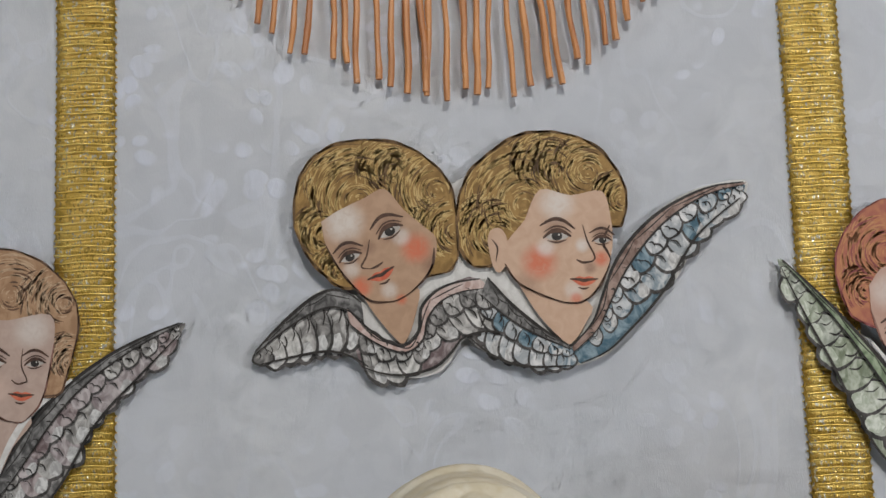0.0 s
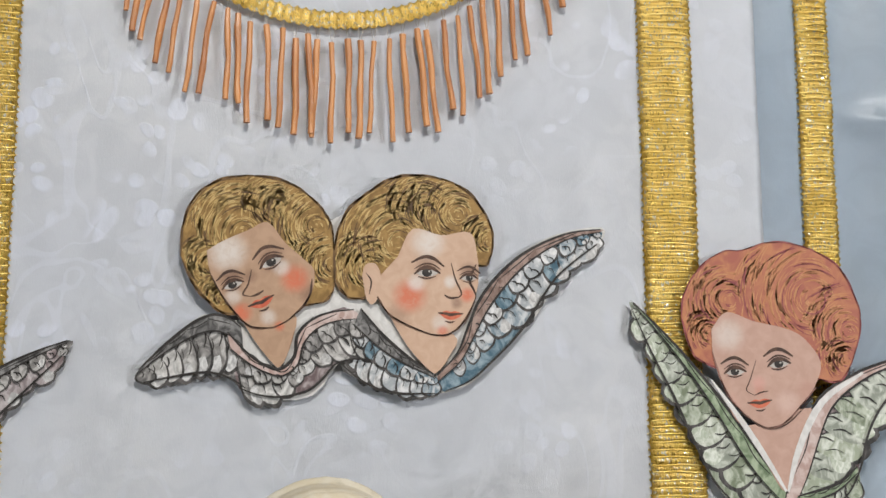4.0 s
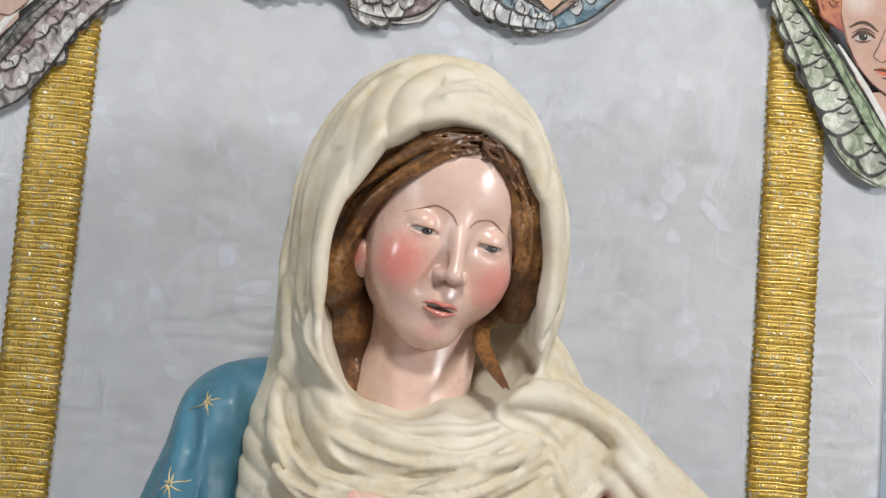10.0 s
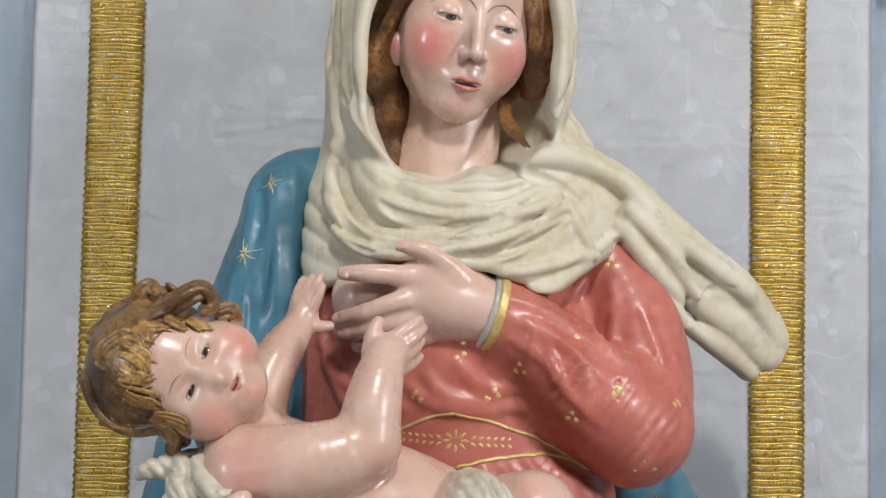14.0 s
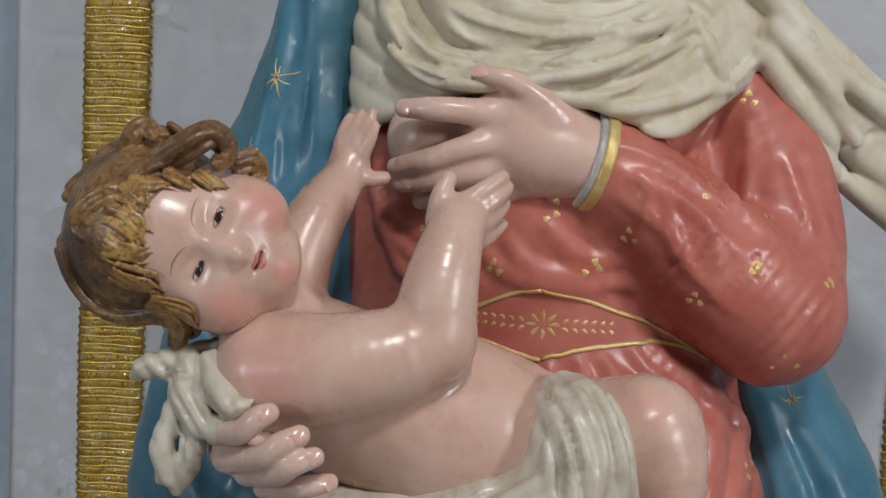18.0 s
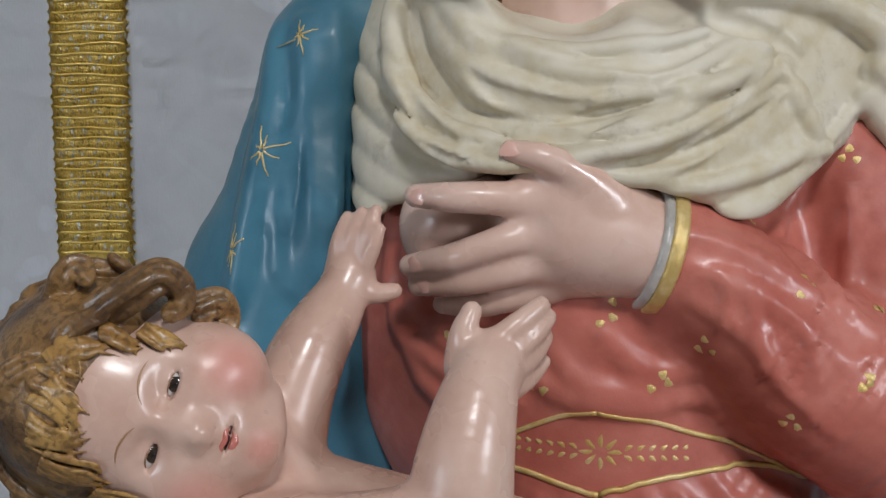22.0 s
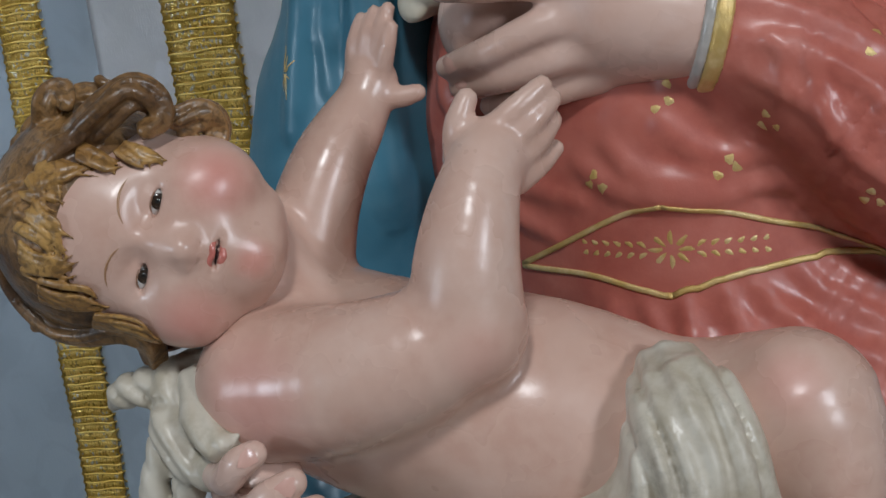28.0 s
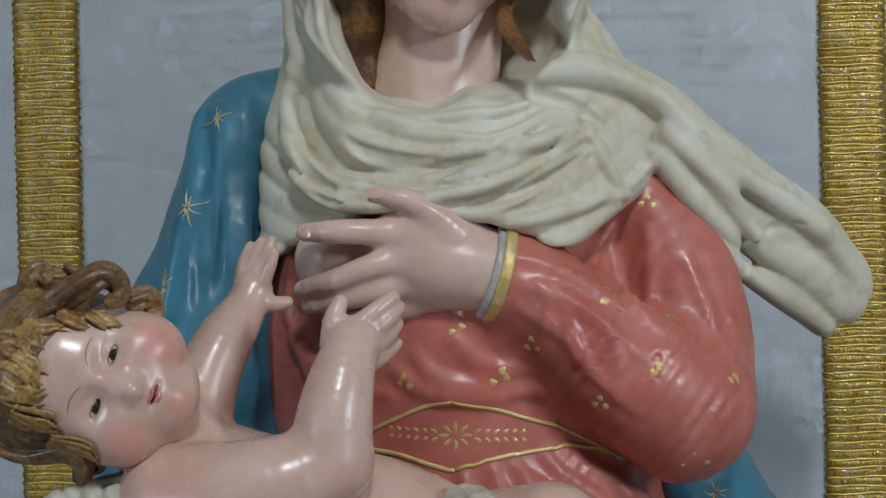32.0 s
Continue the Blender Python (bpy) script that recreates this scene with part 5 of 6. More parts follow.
def tress(clay, pts, r, seed, n=6):
    """A thick carved curl grooved into strands."""
    clay.rope(pts, np.array((.75, 1, 1, .9, .55)) * r * .62, .0020, 3)
    q = curve(pts, 5)
    d = np.gradient(q, axis=0)
    d /= np.linalg.norm(d, axis=1)[:, None] + 1e-9
    u = np.cross(d, (.1, -1, .1))
    u /= np.linalg.norm(u, axis=1)[:, None] + 1e-9
    v = np.cross(u, d)
    w = np.linspace(0, 1, len(q))
    size = r * (.8 + .2 * np.sin(np.pi * w)) * (1 - .45 * w)
    n += 2
    for k in range(n):
        t = 2 * math.pi * k / n + seed + .5 * w + .35 * np.sin(5 * w + 3 * k + seed)
        s_ = q + (u * np.cos(t)[:, None] + v * np.sin(t)[:, None]) * size[:, None] * .74
        clay.rope(s_, size * (.30 + .10 * math.sin(2.3 * k + seed)), .0003, 1)


TRESSES = (
    ([(-0.261, -0.400, 1.656), (-0.251, -0.410, 1.673), (-0.246, -0.415, 1.683), (-0.240, -0.415, 1.686), (-0.236, -0.420, 1.681)], .0075),
    ([(-0.231, -0.428, 1.667), (-0.214, -0.430, 1.678), (-0.204, -0.425, 1.684), (-0.197, -0.420, 1.679), (-0.196, -0.420, 1.671), (-0.200, -0.428, 1.668)], .0080),
    ([(-0.193, -0.412, 1.668), (-0.184, -0.405, 1.670), (-0.181, -0.400, 1.663), (-0.183, -0.405, 1.656), (-0.189, -0.410, 1.660)], .0068),
    ([(-0.247, -0.433, 1.646), (-0.254, -0.438, 1.649), (-0.266, -0.435, 1.642), (-0.271, -0.430, 1.632), (-0.262, -0.435, 1.627), (-0.250, -0.440, 1.630), (-0.246, -0.444, 1.639), (-0.252, -0.445, 1.643)], .0068),
    ([(-0.256, -0.430, 1.625), (-0.247, -0.438, 1.621), (-0.241, -0.439, 1.615), (-0.236, -0.443, 1.616)], .0065),
    ([(-0.281, -0.410, 1.619), (-0.274, -0.410, 1.602), (-0.262, -0.412, 1.590), (-0.248, -0.415, 1.586), (-0.229, -0.420, 1.587), (-0.219, -0.420, 1.581), (-0.222, -0.410, 1.568)], .0100),
    ([(-0.282, -0.400, 1.646), (-0.270, -0.405, 1.656), (-0.255, -0.415, 1.661), (-0.238, -0.425, 1.667)], .0095),
    ([(-0.248, -0.430, 1.652), (-0.238, -0.434, 1.663), (-0.224, -0.434, 1.670)], .0065),
    ([(-0.267, -0.420, 1.644), (-0.257, -0.425, 1.656), (-0.243, -0.430, 1.665)], .0085),
    ([(-0.266, -0.425, 1.614), (-0.255, -0.430, 1.606), (-0.246, -0.432, 1.600), (-0.234, -0.430, 1.594)], .0080),
    ([(-0.277, -0.415, 1.628), (-0.268, -0.424, 1.620), (-0.258, -0.428, 1.612)], .0080),
)
for i, (pts, r) in enumerate(TRESSES):
    tress(c, [(p[0] - .002, p[1] - .006, p[2]) for p in pts], r * 1.18, i * 1.3)
for i in range(26):
    # shorter curls over the crown and the back of the head
    a, b = rnd.uniform(-2.9, 2.9), rnd.uniform(.15, 1.05)
    p0 = scalp(a, b, .002)
    e1 = scalp(a + rnd.uniform(.25, .5) * rnd.choice((-1, 1)), b + rnd.uniform(.10, .3), .010)
    e2 = scalp(a + rnd.uniform(-.2, .2), b + rnd.uniform(.35, .6), .008)
    tress(c, [ih(*p0), ih(*e1), ih(*e2)], rnd.uniform(.0050, .0072), i)
child.put(c, CURLS, 0)
# golden wisps that sweep from the hairline over the brow
c = Clay(np.array(IC) - (.06, .06, .06), np.array(IC) + (.06, .02, .06), .0008)
WISPS = (
    [(-0.251, -0.438, 1.621), (-0.241, -0.443, 1.618), (-0.234, -0.446, 1.615)],
    [(-0.247, -0.442, 1.639), (-0.240, -0.448, 1.635), (-0.236, -0.450, 1.625)],
    [(-0.247, -0.438, 1.656), (-0.240, -0.445, 1.654), (-0.236, -0.449, 1.647)],
    [(-0.240, -0.438, 1.661), (-0.233, -0.443, 1.666), (-0.222, -0.446, 1.669)],
    [(-0.223, -0.436, 1.672), (-0.215, -0.442, 1.672), (-0.209, -0.444, 1.673)],
    [(-0.206, -0.432, 1.676), (-0.201, -0.436, 1.674), (-0.197, -0.438, 1.672)],
    [(-0.246, -0.434, 1.607), (-0.235, -0.439, 1.602), (-0.230, -0.439, 1.597)],
    [(-0.230, -0.430, 1.590), (-0.219, -0.431, 1.587), (-0.214, -0.426, 1.581)],
)
for i, pts in enumerate(WISPS):
    for k in range(13):
        q = np.array(pts, float)
        side = np.cross(q[2] - q[0], (0, -1, 0))
        side /= np.linalg.norm(side)
        o, bow = rnd.uniform(-.009, .009), rnd.uniform(-.004, .004)
        q[0] += side * o - (q[1] - q[0]) * .4
        q[1] += side * (.8 * o + bow)
        q[2] += side * (.7 * o - bow) + (q[2] - q[1]) * rnd.uniform(-.5, .5)
        q = [np.array((IC[0] + (v[0] - IC[0]) * 1.16, v[1], IC[2] + (v[2] - IC[2]) * 1.13)) for v in q]
        q = [brow.settle(v + np.array((0, -.02, 0)), -lift) for v, lift in zip(curve(q, 2), (.0030, .0030, .0024, .0014, .0002))]
        r = rnd.uniform(.0009, .0015)
        c.rope(q, (r, r, .9 * r, .7 * r, .0004), .0003, 3)
child.put(c, FRINGE_HAIR, 0)

# linen round the hips and behind the shoulder
c = Clay((-.27, -.50, 1.40), (.11, -.28, 1.62), .0018)
c.rope([(-0.008, -0.400, 1.543), (-0.001, -0.418, 1.527), (-0.001, -0.424, 1.506), (-0.009, -0.420, 1.479), (-0.025, -0.415, 1.458)], (.016, .026, .030, .032, .034), .012, flat=((0, -1, 0), 1.25))
c.rope([(-0.153, -0.385, 1.467), (-0.120, -0.400, 1.459), (-0.081, -0.405, 1.454), (-0.040, -0.410, 1.460), (-0.006, -0.410, 1.474)], (.022, .030, .038, .045, .04), .016)
c.rope([(-0.133, -0.380, 1.436), (-0.071, -0.390, 1.427), (-0.006, -0.395, 1.444), (0.037, -0.390, 1.437)], (.04, .05, .05, .03), .016)
LINENS = (
    ([(-0.136, -0.430, 1.494), (-0.119, -0.435, 1.480), (-0.099, -0.440, 1.468)], .006),
    ([(-0.141, -0.420, 1.485), (-0.128, -0.430, 1.469), (-0.106, -0.430, 1.451)], .007),
    ([(-0.151, -0.410, 1.473), (-0.144, -0.420, 1.457), (-0.131, -0.420, 1.441)], .007),
    ([(-0.097, -0.440, 1.466), (-0.070, -0.444, 1.487), (-0.041, -0.446, 1.499), (-0.021, -0.446, 1.510), (-0.018, -0.440, 1.530), (-0.022, -0.425, 1.543)], .006),
    ([(-0.091, -0.442, 1.461), (-0.058, -0.450, 1.479), (-0.029, -0.455, 1.487), (-0.002, -0.455, 1.497)], .008),
    ([(-0.088, -0.440, 1.454), (-0.052, -0.450, 1.470), (-0.019, -0.455, 1.475), (0.011, -0.450, 1.484)], .008),
    ([(-0.014, -0.420, 1.546), (-0.007, -0.445, 1.531), (-0.004, -0.455, 1.515), (-0.011, -0.455, 1.497)], .007),
    ([(-0.005, -0.420, 1.549), (0.003, -0.440, 1.534), (0.008, -0.448, 1.514), (0.005, -0.450, 1.493)], .007),
    ([(0.000, -0.415, 1.548), (0.012, -0.430, 1.529), (0.016, -0.435, 1.512), (0.014, -0.435, 1.490)], .006),
    ([(-0.100, -0.440, 1.463), (-0.094, -0.442, 1.458), (-0.087, -0.440, 1.448)], .007),
    ([(0.071, -0.400, 1.472), (0.079, -0.405, 1.462), (0.100, -0.400, 1.447)], .009),
    ([(0.070, -0.400, 1.463), (0.073, -0.405, 1.452), (0.087, -0.400, 1.441)], .009),
)
for pts, r in LINENS:
    c.ridge(pts, r, .003, rise=.8)
for pts in ([(-0.012, -0.442, 1.543), (-0.004, -0.462, 1.523), (-0.008, -0.468, 1.503)], [(-0.082, -0.455, 1.469), (-0.050, -0.465, 1.482), (-0.021, -0.470, 1.488)], [(-0.137, -0.440, 1.481), (-0.121, -0.445, 1.467), (-0.106, -0.445, 1.449)], [(0.003, -0.450, 1.539), (0.009, -0.458, 1.516)]):
    c.groove(pts, .0045, .003)
c.pleat(lambda x, y, z: 2 * math.pi * (x * .95 + z * .25 + .2 * y) / .0105, .0036, lambda x, y, z: (x + .035) * 60 + 0 * y + 0 * z)
c.pleat(lambda x, y, z: 2 * math.pi * (z * .9 - x * .42) / .0125, .0034, lambda x, y, z: (-.035 - x) * 60 + 0 * y + 0 * z)
c.ripple(.0005, 90, .7)
child.put(c, LINEN)
c = Clay((-.30, -.50, 1.46), (-.15, -.34, 1.63), .0016)
for pts, r in (
    ([(-0.204, -0.405, 1.560), (-0.223, -0.415, 1.557), (-0.239, -0.418, 1.555), (-0.247, -0.416, 1.549)], (.010, .0095, .007, .003)),
    ([(-0.217, -0.420, 1.559), (-0.214, -0.432, 1.542), (-0.202, -0.438, 1.527), (-0.189, -0.442, 1.528), (-0.177, -0.442, 1.538)], (.008, .0085, .008, .008, .004)),
    ([(-0.203, -0.425, 1.560), (-0.197, -0.440, 1.547), (-0.187, -0.448, 1.540), (-0.179, -0.449, 1.543)], (.007, .008, .007, .003)),
    ([(-0.220, -0.422, 1.547), (-0.223, -0.428, 1.529), (-0.228, -0.428, 1.515), (-0.226, -0.426, 1.496)], (.006, .006, .007, .006)),
    ([(-0.212, -0.428, 1.536), (-0.211, -0.432, 1.518), (-0.216, -0.428, 1.500), (-0.221, -0.424, 1.489)], (.006, .007, .007, .004)),
):
    c.rope(pts, r, .0022)
for pts, r in (
    ([(-0.208, -0.440, 1.552), (-0.204, -0.448, 1.540), (-0.194, -0.455, 1.533)], .0040),
    ([(-0.219, -0.438, 1.532), (-0.220, -0.440, 1.515), (-0.222, -0.438, 1.500)], .0035),
    ([(-0.232, -0.430, 1.558), (-0.222, -0.432, 1.553), (-0.212, -0.436, 1.556)], .0030),
):
    c.groove(pts, r, .0012, .1)
c.pleat(lambda x, y, z: 2 * math.pi * (x * .8 + z * .55) / .0085, .0020)
c.ripple(.0005, 110, .2)
child.put(c, LINEN)
child.finish("child_statue", "painted statue of a curly-haired child lying on pale linen", "statue")

# ---- painted cut-outs of winged heads, fixed flat before the cloths ----
BOARD = plain_paint("board_white", (.55, .53, .50), (.66, .64, .61), .6)
INK = plain_paint("ink_black", (.015, .012, .010), (.04, .034, .03), .6)


def press(y):
    """The layers of paint and board lie close on one another."""
    return -.0075 + (y + .013) * .28


def flat_shape(name, pts, y, mat, parent, label="", thick=.0009, smooth_n=4):
    """A thin painted piece with the given outline, its face at the depth y."""
    y, thick = press(y), thick * .3
    p = curve([*pts, pts[0]], smooth_n)[:-1] if smooth_n > 1 else np.array(pts)
    area = sum(a[0] * b[1] - b[0] * a[1] for a, b in zip(p, np.roll(p, -1, 0)))
    if area < 0:
        p = p[::-1]
    bm = bmesh.new()
    fv = [bm.verts.new((a, y, b)) for a, b in p]
    bv = [bm.verts.new((a, y + thick, b)) for a, b in p]
    top = bm.faces.new(fv)
    for i in range(len(p)):
        j = (i + 1) % len(p)
        bm.faces.new((fv[j], fv[i], bv[i], bv[j]))
    bmesh.ops.triangulate(bm, faces=[top])
    return part(name, bm, mat, parent, label)


def add_stroke(bm, pts, w, y):
    """A flat brush stroke, widest in its middle."""
    y = press(y)
    p = curve(pts, 4)
    d = np.gradient(p, axis=0)
    nrm = np.stack([-d[:, 1], d[:, 0]], 1) / (np.linalg.norm(d, axis=1)[:, None] + 1e-9)
    wid = w * (.25 + .75 * np.sin(np.linspace(.15, math.pi - .15, len(p))))[:, None]
    a, b = p + nrm * wid, p - nrm * wid
    va, vb = [bm.verts.new((q[0], y, q[1])) for q in a], [bm.verts.new((q[0], y, q[1])) for q in b]
    for i in range(len(p) - 1):
        bm.faces.new((va[i], va[i + 1], vb[i + 1], vb[i]))


def strokes(name, lines, y, mat, parent, label=""):
    bm = bmesh.new()
    for pts, w in lines:
        add_stroke(bm, pts, w, y)
    bmesh.ops.recalc_face_normals(bm, faces=bm.faces[:])
    return tagged(part(name, bm, mat, parent, label), kind="stuff")


def along(pts, t):
    q = curve(pts, 8)
    s = np.r_[0, np.cumsum(np.linalg.norm(np.diff(q, axis=0), axis=1))]
    t = t * s[-1]
    return np.array([np.interp(t, s, q[:, 0]), np.interp(t, s, q[:, 1])])


def wing(thing, lead, trail, n, y, mats, edge, seed, rows=2, tip=None):
    """A wing between its leading and its trailing edge: rows of rimmed feathers below a shoulder band."""
    rnd = random.Random(seed)
    tip = tip or TIP_WHITE
    lead, trail = [np.array(p) for p in lead], [np.array(p) for p in trail]
    body = flat_shape("wing", [*lead, *trail[::-1]], y, edge[1], thing, "painted wing with dark-rimmed feathers", .0022, 3)
    w = y - .0009
    quills, qlev = [], 0.0
    span = np.linalg.norm(lead[-1] - lead[0]) / n
    for row in range(rows):
        a0, a1 = ((.28, 1.02), (.12, .56))[row] if rows == 2 else (.12, 1.02)
        for i in range(n):
            t = (i + .5 + .35 * row) / n
            if t > 1:
                continue
            A, B = along(lead, t), along(trail, t)
            d = B - A
            d = d + (along(lead, min(1, t + .15)) - A) * .7
            p0, p1 = A + d * a0, A + d * a1 * rnd.uniform(.90, 1.06)
            u = (p1 - p0) / (np.linalg.norm(p1 - p0) + 1e-9)
            v = np.array([-u[1], u[0]])
            ln = np.linalg.norm(p1 - p0)
            half = min(span * rnd.uniform(.68, .85), ln * .6)
            shape = lambda k: [p0, p0 + u * ln * .3 + v * half * .8 * k, p0 + u * ln * .72 + v * half * k, p0 + u * ln * (.98 * (k + 1) / 2 + .02), p0 + u * ln * .72 - v * half * k, p0 + u * ln * .3 - v * half * .8 * k]
            lev = w - .0045 * i / n - .0048 * row
            flat_shape("feather", shape(1.0), lev, SOOT, body, "", .0005, 3)
            flat_shape("feather", [p0 + (q - p0) * .96 for q in map(np.array, shape(.84))], lev - .0004, mats[rnd.randrange(len(mats))], body, "", .0004, 3)
            rnd.random() < .55 and flat_shape("feather_tip", [p0 + u * ln * q0 + v * half * s0 for q0, s0 in ((.55, .35), (.72, .58), (.88, .30), (.92, -.05), (.80, -.40), (.62, -.30))], lev - .0006, tip, body, "", .0002, 2)
            quills += [([p0 + u * ln * q0 + v * half * s0, p0 + u * ln * (q0 + .14) + v * half * (s0 + .16), p0 + u * ln * (q0 + .30) + v * half * s0], rnd.uniform(.0003, .0009)) for q0, s0 in ((.10, .25), (.28, -.35))]
            qlev = min(qlev, lev - .0009)
    strokes("ink_line", quills, qlev, INK, body)
    band = [along(lead, t) for t in np.linspace(0, 1, 9)]
    inner = [along(lead, t) + (along(trail, t) - along(lead, t)) * (.30 - .12 * t) for t in np.linspace(0, 1, 9)]
    flat_shape("wing_band", [*band, *inner[::-1]], w - .0095, edge[0], body, "smooth painted upper edge of the wing", .0007, 2)
    strokes("ink_line", [(band, .0016), (inner, .0010), ([along(trail, t) for t in np.linspace(0, 1, 9)], .0013)] + [([along(lead, t) + (along(trail, t) - along(lead, t)) * .07, along(lead, t + .1) + (along(trail, t + .1) - along(lead, t + .1)) * .11, along(lead, t + .2) + (along(trail, t + .2) - along(lead, t + .2)) * .05], .0006) for t in (.1, .3, .5, .7)], w - .0103, INK, body)
    return body


def inside(p, poly):
    """Whether the place p lies within the outline poly."""
    q = np.roll(poly, -1, 0)
    cross = (poly[:, 1] > p[1]) != (q[:, 1] > p[1])
    at = poly[:, 0] + (p[1] - poly[:, 1]) * (q[:, 0] - poly[:, 0]) / (q[:, 1] - poly[:, 1] + 1e-12)
    return np.count_nonzero(cross & (p[0] < at)) % 2 == 1


def contour(pts, w, rnd, closed=True):
    """Brush strokes of uneven width that follow a rounded outline."""
    p = curve([*pts, pts[0]] if closed else pts, 5)
    return [([p[i], p[i + 2], p[i + 4], p[min(i + 7, len(p) - 1)]], w * rnd.uniform(.55, 1.4)) for i in range(0, len(p) - 4, 4)]


def hair_piece(thing, outline, lobes, y, base, dark, light, seed, rim=.0008):
    """Painted curls: every lobe is a swept lock of bowed strokes in three tones."""
    rnd = random.Random(seed)
    h = flat_shape("hair", outline, y, base, thing, "painted curly hair", .002)
    poly = curve([*outline, outline[0]], 5)[:-1]
    poly = poly * .985 + poly.mean(0) * .015
    a, b = [], []
    for cx, cz, r, lo, hi in lobes:
        turn = rnd.uniform(-.9, -.3)
        ox, oz = cx + .75 * r * math.cos(turn), cz + .75 * r * math.sin(turn)
        for k in range(230):
            u, v = rnd.uniform(-1.05, 1.05), rnd.uniform(-1.05, 1.05)
            if u * u + v * v > 1.1:
                continue
            x, z = cx + u * r, cz + v * r
            rr, t0 = math.hypot(x - ox, z - oz), math.atan2(z - oz, x - ox)
            bow = rnd.uniform(.35, .85) * min(1.6, r / (rr + .2 * r))
            grow = rnd.uniform(-.10, .10)
            pts = [(ox + rr * (1 + grow * q) * math.cos(t0 + bow * (q - .5)), oz + rr * (1 + grow * q) * math.sin(t0 + bow * (q - .5))) for q in (0, .33, .66, 1)]
            if not all(inside(q, poly) for q in pts):
                continue
            far = math.hypot(u, v)
            # locks: pale backs, dark furrows between them
            lit = math.sin(rr / r * 15 + 1.2 * math.sin(t0 * 2)) + .35 * (v - u) - 1.1 * far * far > rnd.uniform(-2.7, -.8)
            (b if lit else a).append((pts, rnd.uniform(.0004, .0009) if lit else rnd.uniform(.0003, .0009)))
    strokes("hair_stroke", b, y - .0006, light, h)
    strokes("hair_stroke", a, y - .0010, dark, h)
    strokes("ink_line", contour(outline, rim, rnd), y - .0013, dark, h)
    return h


def eye_piece(face_ob, c, w, ang, y, look_dx=0.0, ink=None, bold=1.0):
    w = w * .92
    ink = ink or UMBER
    bold *= 1.25
    ca, sa = math.cos(ang), math.sin(ang)
    at = lambda u, v: (c[0] + (u * ca - v * sa) * w, c[1] + (u * sa + v * ca) * w)
    flat_shape("eye", [at(-1, -.08), at(-.4, .34), at(.4, .36), at(1, .05), at(.4, -.30), at(-.4, -.34)], y, EYE_PAINT, face_ob, "", .0004, 3)
    flat_shape("iris", [at(look_dx + .46 * math.cos(t), .03 + .40 * math.sin(t)) for t in np.linspace(0, 6.283, 9)[:-1]], y - .0004, INK, face_ob, "", .0003, 2)
    flat_shape("eye_glint", [at(look_dx + .18 + .10 * math.cos(t), .14 + .10 * math.sin(t)) for t in np.linspace(0, 6.283, 7)[:-1]], y - .0006, EYE_PAINT, face_ob, "", .0003, 1)
    strokes("ink_line", [([at(-1.15, -.18), at(-.4, .42), at(.4, .45), at(1.2, .0)], w * .15 * bold), ([at(-1.15, .30), at(-.3, .80), at(.5, .78), at(1.2, .35)], w * .06 * bold), ([at(-1.45, .85), at(-.4, 1.42), at(.5, 1.35), at(1.5, .65)], w * .13 * bold), ([at(-.8, -.38), at(0, -.52), at(.8, -.28)], w * .06 * bold)], y - .0007, ink, face_ob)


def mouth_piece(face_ob, c, w, ang, y):
    ca, sa = math.cos(ang), math.sin(ang)
    at = lambda u, v: (c[0] + (u * ca - v * sa) * w, c[1] + (u * sa + v * ca) * w)
    flat_shape("lip", [at(-1, 0), at(-.4, .28), at(0, .18), at(.4, .28), at(1, .05), at(.4, -.42), at(-.3, -.45)], y, LIP_PAINT, face_ob, "", .0004, 3)
    strokes("ink_line", [([at(-1.1, .05), at(-.4, .02), at(0, -.06), at(.4, .02), at(1.1, .1)], w * .14), ([at(-.45, -.62), at(0, -.72), at(.4, -.60)], w * .08)], y - .0004, UMBER, face_ob)


SOOT = plain_paint("soot_line", (.02, .018, .016), (.10, .09, .085), .6)
TIP_WHITE = plain_paint("feather_tip_white", (.34, .33, .32), (.64, .63, .61), .55, 160)
TIP_GREEN = plain_paint("feather_tip_green", (.36, .40, .30), (.66, .68, .60), .55, 160)
SEPIA = plain_paint("sepia_line", (.16, .07, .05), (.26, .13, .10))
EYE_PAINT = plain_paint("eye_paint", (.40, .36, .32), (.52, .48, .44))
LIP_PAINT = plain_paint("lip_paint", (.50, .10, .05), (.62, .17, .09))
UMBER = plain_paint("umber_line", (.045, .022, .014), (.10, .05, .03))
GREYS = [plain_paint("feather_grey", a, b) for a, b in (((.17, .16, .15), (.54, .52, .49)), ((.30, .29, .27), (.66, .64, .61)), ((.09, .085, .08), (.38, .36, .34)))]
BLUES = [plain_paint("feather_blue", a, b) for a, b in (((.10, .16, .20), (.54, .55, .55)), ((.32, .34, .35), (.68, .67, .66)), ((.05, .11, .15), (.26, .34, .38)))]
GREENS = [plain_paint("feather_green", a, b) for a, b in (((.16, .19, .12), (.50, .53, .43)), ((.30, .33, .24), (.62, .64, .56)), ((.23, .25, .20), (.56, .58, .50)))]
MAUVES = [plain_paint("feather_mauve", a, b) for a, b in (((.13, .09, .09), (.42, .36, .35)), ((.22, .18, .18), (.50, .45, .44)))]
ROSE_EDGE = plain_paint("wing_edge_rose", (.40, .27, .23), (.58, .47, .43))
GREY_EDGE = plain_paint("wing_edge_grey", (.05, .047, .045), (.26, .25, .24))
BROWN_EDGE = plain_paint("wing_edge_brown", (.15, .09, .07), (.34, .24, .20))
GREEN_EDGE = plain_paint("wing_edge_green", (.12, .17, .09), (.34, .40, .27))
